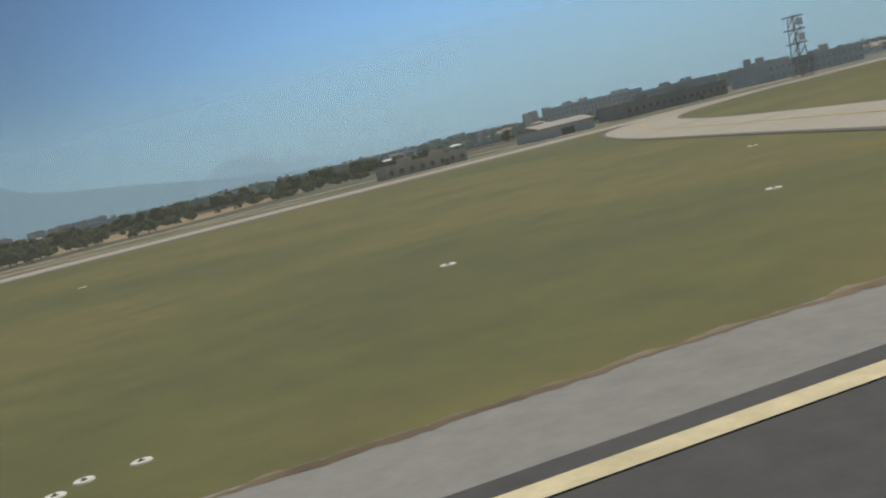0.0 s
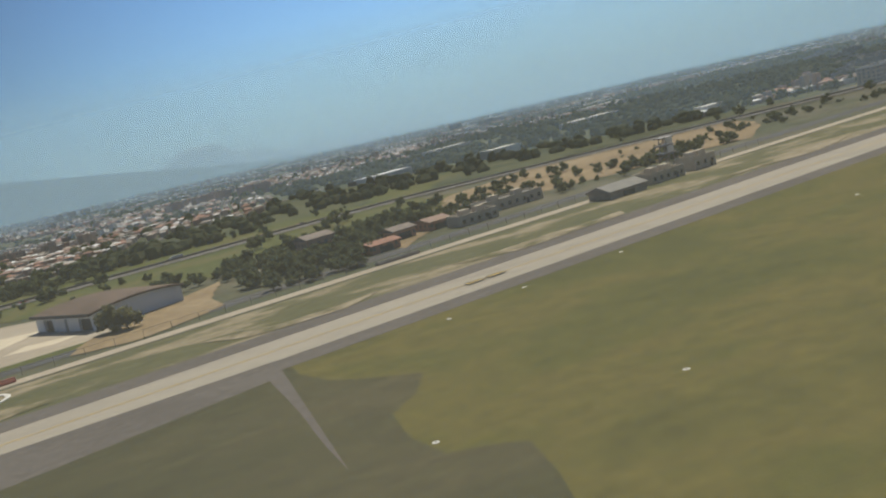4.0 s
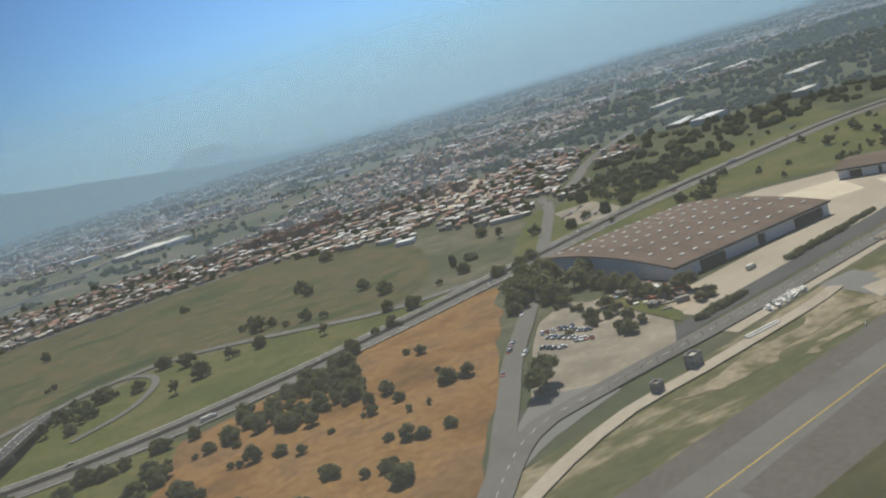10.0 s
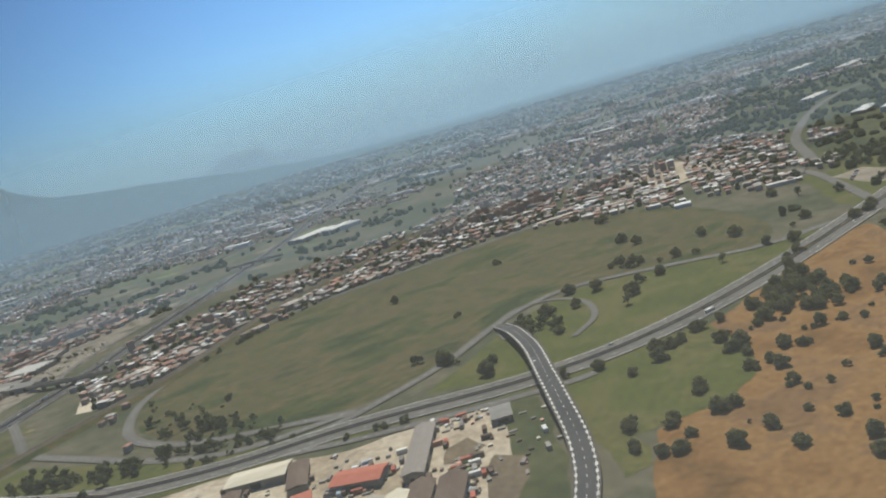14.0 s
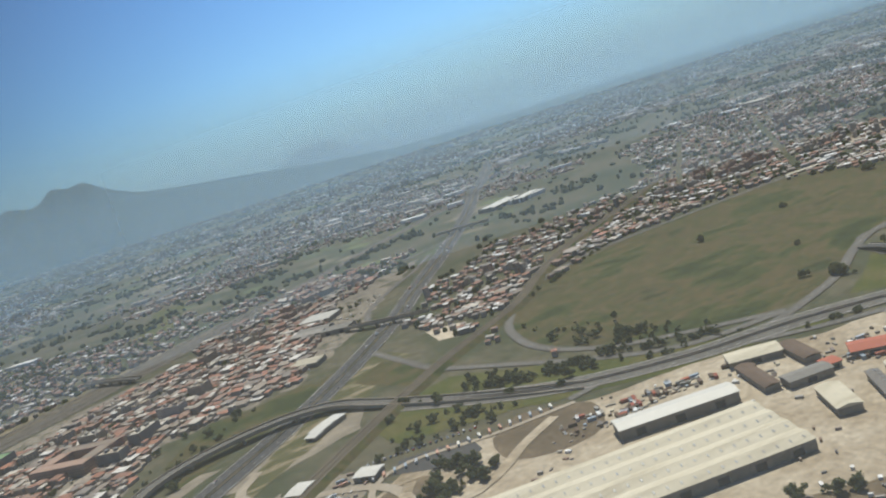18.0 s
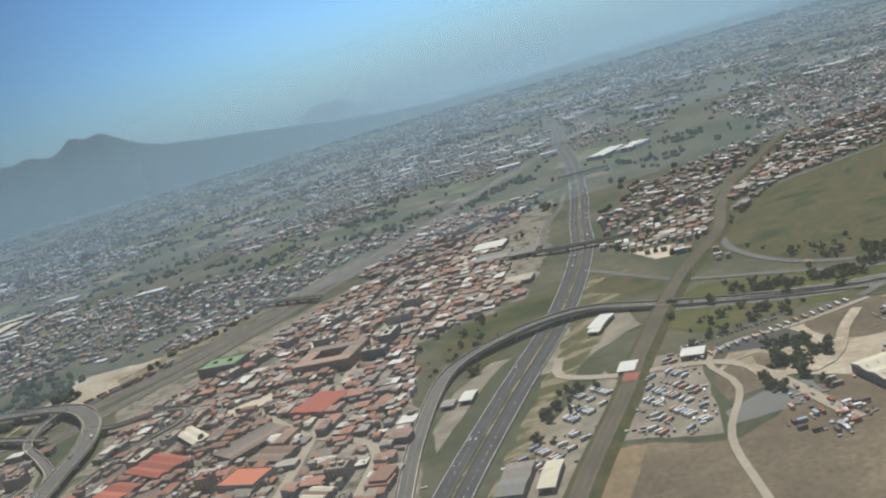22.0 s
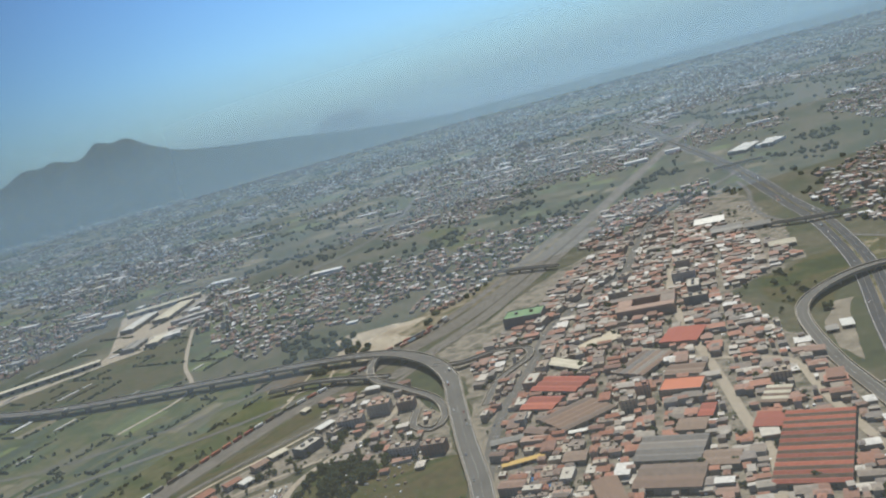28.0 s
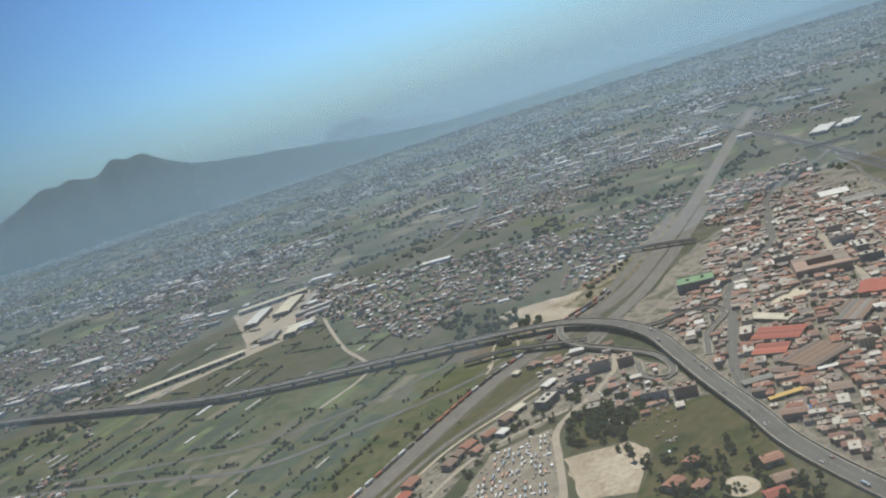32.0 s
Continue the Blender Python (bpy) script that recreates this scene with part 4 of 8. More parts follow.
road("loop_road", [(-189, 241), (-184, 256), (-178, 266), (-168, 272), (-158, 268), (-153, 256), (-155, 242), (-163, 227), (-177, 217)], 2.4, "narrow curved loop ramp", ASPHALT, z=0.1, step=3, line=False)
road("meadow_road", [(-246, 232), (-286, 262), (-303, 285), (-309, 310), (-305, 340), (-296, 362), (-270, 400), (-230, 425), (-190, 433), (-85, 428), (-30, 420)], 4.2, "road curving round the meadow", ASPHALT, z=0.085)
road("connector_road", [(-354, 404), (-349, 365), (-344, 335), (-325, 300), (-302, 262), (-280, 240), (-246, 232)], 4.2, "connector road between the highways", ASPHALT, z=0.09)
road("west_loop", [(-322, 448), (-336, 470), (-326, 512), (-295, 560), (-270, 591), (-240, 640)], 4, "curved slip road beside the motorway", ASPHALT, z=0.09)
LOCAL = road("local_road", [(-158, 58), (-146, 72), (-135, 82), (-125, 90), (-117, 99), (-110, 111), (-101, 126), (-91, 143), (-75, 166), (-54, 197), (-31, 233), (8, 295), (24, 330)], 4.4, "grey local road past the car park", ASPHALT, z=0.095, line=False)
road("field_track", [(-128, 84), (-108, 107), (-90, 112), (-60, 116), (-30, 121), (20, 130)], 5, "asphalt road along the airfield fence", ASPHALT, z=0.092)
road("perimeter_bend", [(-38, 109.8), (-45, 107.6), (-58, 105.2), (-76, 102.3), (-93, 100), (-109, 93.6), (-123, 85), (-132, 77), (-143, 60)], 3.0, "pale concrete perimeter track bending away", PALECON, z=0.05, line=False)
road("yard_road", [(-402, 170), (-395, 232), (-425, 262), (-437, 282), (-428, 300)], 4, "worn road along the lorry yards", PALECON, z=0.07, line=False)
road("dirt_track", [(-470, 100), (-445, 158), (-430, 190), (-407, 215), (-400, 240), (-385, 248), (-360, 240), (-330, 236)], 2.4, "pale dirt track", PALECON, z=0.075, line=False)
road("dirt_track", [(-340, 232), (-356, 222), (-370, 210), (-385, 205), (-396, 218), (-390, 232)], 4, "pale dirt loop track", DIRT, z=0.075, line=False)
STREET = road("town_street", [(-660, 290), (-638, 330), (-615, 363), (-578, 404), (-559, 430), (-533, 455), (-497, 476), (-460, 497), (-418, 543), (-360, 605), (-293, 646), (-231, 668), (-200, 685)], 5.5, "town street between houses", ASPHALT)
road("town_street", [(-600, 200), (-578, 225), (-560, 262), (-540, 300), (-520, 340), (-500, 380), (-470, 430), (-440, 470)], 4.5, "dusty town street", PALECON, z=0.085, line=False)
road("town_street", [(-560, 180), (-530, 250), (-512, 290), (-530, 330), (-540, 380)], 3.8, "narrow dusty lane", PALECON, z=0.083, line=False)
road("country_road", [(-1100, 760), (-985, 648), (-900, 560), (-846, 504), (-780, 492), (-723, 490), (-660, 498), (-620, 515)], 4.2, "narrow country road through fields", ASPHALT)
road("country_road", [(-960, 640), (-900, 590), (-840, 545), (-760, 530), (-690, 540)], 3, "narrow lane through fields", ASPHALT, z=0.075, line=False)
road("approach_road", [(-790, 560), (-742, 600), (-736, 680), (-725, 760), (-715, 820)], 3.2, "pale straight lane", PALECON, z=0.07, line=False)
road("far_road", [(-640, 880), (-480, 1000), (-330, 1250), (-210, 1500)], 7, "far road through the town", ASPHALT, line=False)
road("far_road", [(-900, 1150), (-600, 1080), (-300, 1020), (50, 1010), (400, 960)], 6, "far road through the town", ASPHALT, line=False)
road("far_road", [(40, 330), (120, 420), (260, 520), (420, 560), (700, 640)], 6, "far road through trees", ASPHALT, line=False)

# railway: tracks on ballast
def railway(pts, tracks, width, raise_z, label, kind_name="railway", bed=None):
    c = smooth_line(pts, 7)
    ROADS.append((c, width + 3))
    e = tagged(new(kind_name, ribbon(kind_name, c, 0, width, raise_z, bed or RAILBED, raise_z if raise_z > 0.3 else 0)), label=label, category="railway", kind="structure")
    if raise_z > 0.5:
        for s in (1, -1):
            n = sides(c)
            top = [p + q * s * width / 2 + Vector((0, 0, raise_z - 0.02)) for p, q in zip(c, n)]
            low = [p + q * s * (width / 2 + raise_z * 1.6) + Vector((0, 0, 0.05)) for p, q in zip(c, n)]
            k = len(c)
            part("embankment", mesh_of("embankment", top + low, [(i, i + 1, k + i + 1, k + i) if s > 0 else (i, k + i, k + i + 1, i + 1) for i in range(k - 1)], MEADOW), e, "grassy embankment slope")
    for t in range(tracks):
        off = (t - (tracks - 1) / 2) * 2.6
        if not bed:
            part("track_bed", ribbon("track_bed", c, off, 1.3, raise_z + 0.03, SLEEPERS), e, "grey sleepers in ballast")
        for s in (0.36, -0.36):
            part("rail", ribbon("rail", c, off + s, 0.1, raise_z + 0.1, RUST, 0.08), e)
    return c


railway([(-545, 100), (-505, 160), (-477, 196), (-432, 243), (-406, 272), (-345, 333), (-286, 380), (-249, 424), (-209, 466), (-148, 512), (-60, 580)], 2, 6, 1.8, "railway on a grassy embankment", bed=DARKBED)
RAILS = railway([(-1000, 330), (-880, 362), (-809, 403), (-763, 434), (-700, 474), (-636, 500), (-566, 530), (-484, 594), (-365, 696), (-252, 800), (-99, 940), (80, 1100)], 5, 15, 0.3, "wide railway with several tracks")

railway([(-640, 468), (-604, 488), (-556, 518), (-476, 582), (-380, 664)], 4, 11, 0.28, "station tracks beside the main railway")
NORTHRAILS = railway([(-650, 510), (-612, 524), (-575, 541), (-493, 605), (-400, 686)], 3, 8.5, 0.285, "sidings beside the main railway")
railway([(-850, 362), (-767, 413), (-714, 431), (-649, 452), (-600, 486), (-560, 514)], 1, 4, 0.29, "single railway line in rough grass")
road("park_road", [(-768, 284), (-749, 314), (-733, 344), (-718, 372), (-700, 385), (-681, 394), (-656, 412), (-640, 436)], 3.6, "dusty street past the vehicle yard", PALECON, z=0.08, line=False)
road("house_street", [(-812, 350), (-784, 372), (-752, 388), (-720, 390), (-700, 390)], 2.6, "narrow street between houses", PALECON, z=0.082, line=False)
road("rail_track", [(-840, 356), (-767, 406), (-714, 424), (-690, 432)], 2.0, "pale track beside the railway line", DIRT, z=0.07, line=False)
road("dirt_track", [(-700, 488), (-690, 500), (-676, 526), (-664, 541), (-656, 538), (-660, 520), (-672, 504), (-686, 505), (-694, 498)], 1.8, "pale looping dirt track", DIRT, z=0.09, line=False, step=3)

# ---- bridges ----
def bridge(name, pts, width, label, pier_step, parapet_gaps=False, mat=None):
    """An elevated road: deck, parapets, lane marks and pillars, following the heights in pts."""
    c = smooth_line(pts, 5)
    ROADS.append((c, width + 2))
    e = empty(name, 0, 0, 0, 0, label=label, category="bridge")
    part("deck", ribbon("deck", c, 0, width, 0, mat or ROADTAR, 0.9), e, "grey asphalt deck")
    for s in (1, -1):
        if parapet_gaps:
            part("kerb", ribbon("kerb", c, s * (width / 2 + 0.15), 0.3, 0.3, SHOULDER, 1.0), e, "dark concrete kerb")
            part("barrier_marks", dashes("barrier_marks", c, s * (width / 2 - 0.4), 0.6, 0.06, WHITEPAINT, 1.3, 1.7), e, "white barrier blocks", kind="stuff")
        else:
            part("parapet", ribbon("parapet", c, s * (width / 2 + 0.15), 0.3, 0.75, PALECON, 1.5), e, "pale concrete parapet")
    part("lane_dashes", dashes("lane_dashes", c, 0, 0.1, 0.03, WHITEPAINT, 1.6, 2.4), e, kind="stuff")
    for s in (1, -1):
        part("edge_line", ribbon("edge_line", c, s * width * 0.43, 0.15, 0.03, WHITEPAINT), e)
    n = sides(c)
    for i in range(2, len(c) - 2, pier_step):
        if c[i].z > 2.2:
            rz = math.degrees(math.atan2(n[i].y, n[i].x))
            part("pier", box_mesh("pier", -width * 0.3, width * 0.3, -0.5, 0.5, -c[i].z, -0.9, PALECON), e, m=Matrix.Translation(c[i]) @ pose(0, 0, 0, 0, 0, rz))
    return c


OVER = bridge("overpass", [(-182, 259, 0.4), (-186, 240, 2.6), (-193, 215, 3.4), (-202.5, 190, 3.4), (-210.5, 169, 2.9), (-219.5, 146, 1.8), (-228.5, 129, 0.8), (-239, 115, 0.3), (-250, 102, 0.2), (-276, 74, 0.2)], 5.2, "overpass road with white barrier blocks over the highway", 5, True, DARKTAR)
VIA = bridge("viaduct", [(-1190, 1110, 4), (-1003, 888, 4), (-915, 773, 4), (-834, 672, 4.2), (-724, 585, 4.5), (-673, 548, 4.5), (-632, 510, 4.5), (-617, 470, 4.2), (-618, 427, 4), (-631, 385, 3.6), (-644, 345, 3), (-657, 301, 2.2), (-668, 267, 1.4), (-676, 218, 0.6), (-682, 150, 0.3), (-690, 80, 0.3)], 9, "long curved viaduct carrying a dual road", 4)
bridge("ramp_bridge", [(-540, 190, 0.3), (-520, 232, 0.4), (-500, 275, 0.6), (-474, 319, 1.6), (-455, 336, 2.6), (-428, 343, 3.2), (-405, 342, 3.2), (-388, 334, 2.4), (-372, 312, 1.2), (-345, 275, 0.4), (-320, 245, 0.2)], 6, "curved ramp bridge over the motorway", 4)
bridge("footbridge", [(-205, 715, 2.8), (-188, 703, 3.2), (-165, 690, 2.8)], 3.5, "bridge over the far motorway", 2)
bridge("cross_bridge", [(-350, 478, 2.4), (-332, 455, 3.0), (-310, 440, 2.4)], 3.4, "road bridge over the motorway", 2)
bridge("viaduct_ramp", [(-632, 508, 4.2), (-643, 490, 3.8), (-648, 465, 3), (-640, 435, 2), (-634, 405, 1), (-640, 380, 0.5), (-650, 372, 0.3), (-655, 385, 0.3), (-645, 405, 0.3)], 4, "curved loop ramp beneath the viaduct", 3)
bridge("viaduct_ramp", [(-618, 450, 3.8), (-605, 440, 3), (-585, 440, 2), (-570, 430, 1), (-575, 415, 0.5), (-600, 400, 0.3), (-620, 375, 0.3)], 4, "curved ramp joining the viaduct and the street", 3)
bridge("rail_bridge", [(-700, 520, 3), (-672, 503, 3.4), (-640, 465, 3)], 4, "old road bridge over the railway", 2)
bridge("rail_bridge", [(-505, 625, 2.6), (-484, 594, 3.2), (-468, 570, 2.6)], 4, "road bridge over the railway", 2)

# ---- distance: mountains and painted haze ----
def mountain(name, ridge, y, depth, label, mat):
    """A ridge along x with slopes to both sides, roughened."""
    line = smooth_line([(x, z) for x, z in ridge], 14)
    v, f, rows = [], [], 12
    for j in range(rows + 1):
        t = j / rows
        for p in line:
            fall = (1 - abs(2 * t - 1)) ** 0.85
            q = Vector((p.x * 0.006, t * 5, 0.3))
            r = 1 + 0.45 * noise.fractal(q, 0.9, 2.1, 5) * (1 - fall) if fall < 1 else 1
            v.append((p.x, y + depth * (t - 0.5), max(p.y, 0) * fall * r - 2))
    k = len(line)
    for j in range(rows):
        f += [(j * k + i, j * k + i + 1, (j + 1) * k + i + 1, (j + 1) * k + i) for i in range(k - 1)]
    me = mesh_of(name, v, f, mat)
    me.polygons.foreach_set("use_smooth", [True] * len(me.polygons))
    tagged(new(name, me), label=label, category="mountain", kind="structure")


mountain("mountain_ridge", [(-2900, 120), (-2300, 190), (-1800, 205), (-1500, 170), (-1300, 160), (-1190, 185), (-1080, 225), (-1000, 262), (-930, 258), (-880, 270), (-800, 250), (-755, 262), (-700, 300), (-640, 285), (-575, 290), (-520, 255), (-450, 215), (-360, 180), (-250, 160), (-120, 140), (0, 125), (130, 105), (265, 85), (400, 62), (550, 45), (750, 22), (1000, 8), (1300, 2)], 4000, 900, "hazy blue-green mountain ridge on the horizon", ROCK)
mountain("far_mountain", [(150, 2), (330, 95), (420, 150), (520, 158), (600, 150), (680, 105), (780, 90), (950, 55), (1200, 40), (1500, 30), (1900, 2)], 4500, 500, "faint far mountain, haze painted into its colour", HAZESLOPE)


def haze_bank(y, amount, straight=False):
    """Thin added sheet across the plain, painted as haze (straight: window glare), thinning upwards."""
    m, nodes, links = tree_of("summer_haze")
    nodes.remove(nodes["Principled BSDF"])
    clear, lit, thru, both, out = nodes.new("ShaderNodeBsdfTransparent"), nodes.new("ShaderNodeBsdfDiffuse"), nodes.new("ShaderNodeBsdfTranslucent"), nodes.new("ShaderNodeMixShader"), nodes.new("ShaderNodeMixShader")
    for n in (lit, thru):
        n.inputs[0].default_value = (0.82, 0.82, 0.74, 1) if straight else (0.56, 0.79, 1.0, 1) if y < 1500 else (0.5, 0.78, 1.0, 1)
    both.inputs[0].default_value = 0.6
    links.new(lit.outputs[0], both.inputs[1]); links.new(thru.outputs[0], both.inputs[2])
    sep = nodes.new("ShaderNodeSeparateXYZ")
    links.new(nodes.new("ShaderNodeNewGeometry").outputs["Position"], sep.inputs[0])
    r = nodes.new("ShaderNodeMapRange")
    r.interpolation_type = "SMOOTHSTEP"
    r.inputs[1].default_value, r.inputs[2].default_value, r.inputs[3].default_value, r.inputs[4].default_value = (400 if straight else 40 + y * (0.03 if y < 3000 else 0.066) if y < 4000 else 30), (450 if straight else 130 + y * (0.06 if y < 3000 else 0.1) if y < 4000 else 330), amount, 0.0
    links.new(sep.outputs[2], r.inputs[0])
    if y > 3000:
        # the painted haze thickens towards +x and thins towards the mountain
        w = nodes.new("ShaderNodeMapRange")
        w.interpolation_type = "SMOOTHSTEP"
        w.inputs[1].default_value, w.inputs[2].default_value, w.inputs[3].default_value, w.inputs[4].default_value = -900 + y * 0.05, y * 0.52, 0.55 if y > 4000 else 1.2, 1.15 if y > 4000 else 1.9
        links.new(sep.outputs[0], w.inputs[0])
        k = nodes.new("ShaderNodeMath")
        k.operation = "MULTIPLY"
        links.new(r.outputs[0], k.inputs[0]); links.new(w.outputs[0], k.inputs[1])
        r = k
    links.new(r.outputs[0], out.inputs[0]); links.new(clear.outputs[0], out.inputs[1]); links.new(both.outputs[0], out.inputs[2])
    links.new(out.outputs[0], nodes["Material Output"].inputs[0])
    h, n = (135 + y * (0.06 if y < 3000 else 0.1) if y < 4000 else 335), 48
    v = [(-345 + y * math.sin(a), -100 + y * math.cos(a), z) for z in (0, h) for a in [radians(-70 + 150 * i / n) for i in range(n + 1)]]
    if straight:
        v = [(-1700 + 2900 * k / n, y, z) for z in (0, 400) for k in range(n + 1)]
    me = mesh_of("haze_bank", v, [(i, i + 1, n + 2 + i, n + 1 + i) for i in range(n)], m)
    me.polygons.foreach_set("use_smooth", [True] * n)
    tagged(new("haze_bank", me), label="thin added sheet imitating haze and window glare over the plain", category="haze", kind="structure")


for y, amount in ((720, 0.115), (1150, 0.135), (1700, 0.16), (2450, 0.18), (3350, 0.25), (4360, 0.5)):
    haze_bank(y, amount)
# straight sheet added past the runway to imitate veiling window glare
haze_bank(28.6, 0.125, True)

# ---- trees ----
def blob(v, f, c, r, rng, squash=0.75, seg=7, rings=5):
    """A lumpy clump of foliage."""
    k = len(v)
    ph = rng.uniform(0, 9)
    v.append((c[0], c[1], c[2] - r * squash))
    for j in range(1, rings):
        a = math.pi * j / rings - math.pi / 2
        for i in range(seg):
            b = 2 * math.pi * i / seg + j * 0.4 + ph
            rr = r * (0.78 + 0.44 * rng.random())
            v.append((c[0] + rr * math.cos(a) * math.cos(b), c[1] + rr * math.cos(a) * math.sin(b), c[2] + rr * squash * math.sin(a)))
    v.append((c[0], c[1], c[2] + r * squash))
    top = len(v) - 1
    for i in range(seg):
        f.append((k, k + 1 + (i + 1) % seg, k + 1 + i))
        f.append((top, top - seg + i, top - seg + (i + 1) % seg))
    for j in range(rings - 2):
        for i in range(seg):
            a, b = k + 1 + j * seg + i, k + 1 + j * seg + (i + 1) % seg
            f.append((a, b, b + seg, a + seg))


def limb(v, f, a, b, r0, r1, n=6):
    a, b = Vector(a), Vector(b)
    d = (b - a).normalized()
    s = d.orthogonal().normalized()
    t = d.cross(s)
    k = len(v)
    for p, r in ((a, r0), (b, r1)):
        v += [tuple(p + (s * math.cos(2 * math.pi * i / n) + t * math.sin(2 * math.pi * i / n)) * r) for i in range(n)]
    f += [(k + i, k + (i + 1) % n, k + n + (i + 1) % n, k + n + i) for i in range(n)]


def leaf_cards(v, f, centres, count, size, rng):
    """Small leaf sprays standing out of the clumps."""
    for _ in range(count):
        c, r = rng.choice(centres)
        d = Vector((rng.gauss(0, 1), rng.gauss(0, 1), rng.gauss(0.2, 0.9))).normalized()
        p = Vector(c) + Vector((d.x, d.y, d.z * 0.75)) * r * rng.uniform(0.85, 1.15)
        s = Vector((rng.gauss(0, 1), rng.gauss(0, 1), rng.gauss(0, 1))).normalized() * size * rng.uniform(0.6, 1.3)
        t = s.cross(d).normalized() * size * rng.uniform(0.4, 0.9)
        k = len(v)
        v += [tuple(p - s), tuple(p + t), tuple(p + s), tuple(p - t)]
        f.append((k, k + 1, k + 2, k + 3))


def tree_meshes(seed, height, spread, mat, clumps, base=0.35, sprays=44, spray=0.105):
    rng = random.Random(seed)
    tv, tf, cv, cf, cen = [], [], [], [], []
    limb(tv, tf, (0, 0, 0), (0, 0, height * base * 1.25), 0.16 * height / 4, 0.09 * height / 4)
    for i in range(clumps):
        a, q = rng.uniform(0, 6.28), math.sqrt(rng.random())
        c = (spread * 0.72 * q * math.cos(a), spread * 0.72 * q * math.sin(a), height * (base + (0.92 - base) * rng.uniform(0.25, 1) * (1 - 0.45 * q)))
        r = spread * rng.uniform(0.26, 0.44)
        cen.append((c, r))
        blob(cv, cf, c, r * 0.8, rng)
        if i < 5:
            limb(tv, tf, (0, 0, height * base), c, 0.07 * height / 4, 0.03 * height / 4, 5)
    leaf_cards(cv, cf, cen, clumps * sprays, spread * spray, rng)
    return mesh_of("trunk", tv, tf, BARK), mesh_of("crown", cv, cf, mat)


SPECIES = {
    "round": [tree_meshes(s, 4.6, 3.0, LEAF, 24, 0.14, 40) for s in (1, 2, 3)],
    "pine": [tree_meshes(s, 5.6, 3.3, LEAF, 20, 0.36, 40) for s in (4, 5)],
    "small": [tree_meshes(s, 2.8, 1.8, LEAF, 16, 0.1, 34) for s in (6, 7, 8)],
    "bush": [tree_meshes(s, 1.7, 1.5, LEAFB, 7, 0.15) for s in (9, 10)],
    "tall": [tree_meshes(s, 6.5, 2.1, LEAF, 20, 0.1, 40) for s in (11, 12)],
}
FARSPECIES = {
    "round": [tree_meshes(s, 5.2, 2.9, LEAF, 9, 0.1, 13, 0.19) for s in (21, 22, 23)],
    "pine": [tree_meshes(s, 6.0, 3.4, LEAF, 8, 0.5, 13, 0.17) for s in (24, 25)],
    "small": [tree_meshes(s, 3.0, 1.8, LEAF, 7, 0.06, 12, 0.22) for s in (26, 27, 28)],
    "bush": [tree_meshes(s, 1.7, 1.5, LEAF, 5, 0.15, 10, 0.2) for s in (29, 30)],
    "tall": [tree_meshes(s, 7.0, 2.1, LEAF, 9, 0.08, 13, 0.19) for s in (31, 32)],
}
TREE_LABEL = {"round": "broad round olive-green tree", "pine": "umbrella pine with a dark flat crown", "small": "small dark green tree", "bush": "low pale green bush", "tall": "tall slender dark green tree"}


def tree(x, y, kind, rng, scale=1.0, group=""):
    trunk, crown = rng.choice(SPECIES[kind])
    e = empty("bush" if kind == "bush" else "tree", x, y, 0, rng.uniform(0, 360), label=TREE_LABEL[kind], category="bush" if kind == "bush" else "tree", group=group)
    s = scale * rng.uniform(0.8, 1.25)
    e.scale = (s, s, s * rng.uniform(0.85, 1.15))
    part("trunk", trunk, e)
    part("crown", crown, e)


JOINED = {"v": [], "f": [], "n": 0}


def joined_tree(x, y, kind, rng, scale):
    """Adds a tree's crown and trunk to the mass of trees that stand too far off to count."""
    s, a = scale * rng.uniform(0.8, 1.25), rng.uniform(0, 6.28)
    c, q = math.cos(a) * s, math.sin(a) * s
    for me in rng.choice(FARSPECIES[kind]):
        k = JOINED["n"]
        JOINED["v"] += [(x + p.co.x * c - p.co.y * q, y + p.co.x * q + p.co.y * c, p.co.z * s) for p in me.vertices]
        JOINED["f"] += [tuple(k + i for i in p.vertices) for p in me.polygons]
        JOINED["n"] += len(me.vertices)


def grove(n, poly, kinds, rng, scale=1.0, group="", near_road=2.5, single=True):
    xs, ys = [p[0] for p in poly], [p[1] for p in poly]
    done = tries = 0
    while done < n and tries < n * 30:
        tries += 1
        x, y = rng.uniform(min(xs), max(xs)), rng.uniform(min(ys), max(ys))
        if inside(x, y, poly) and clear_of_roads(x, y, near_road):
            if single:
                tree(x, y, rng.choice(kinds), rng, scale, group)
            else:
                joined_tree(x, y, rng.choice(kinds), rng, scale)
            done += 1


def clear_of_roads(x, y, margin):
    for c, w in ROADS:
        lim = (w / 2 + margin) ** 2
        for p in c:
            if (p.x - x) ** 2 + (p.y - y) ** 2 < lim + 4:
                return False
    return True


rng = random.Random(21)
# olive and pine scrub on the ochre field
def clumps(spots, kinds, scale, group, rng, most=3, reach=2.0):
    """One to three trees at each spot."""
    for x, y in spots:
        for k in range(rng.randint(1, most)):
            tree(x + rng.uniform(-reach, reach) * (k > 0), y + rng.uniform(-reach, reach) * (k > 0), rng.choice(kinds), rng, scale, group)


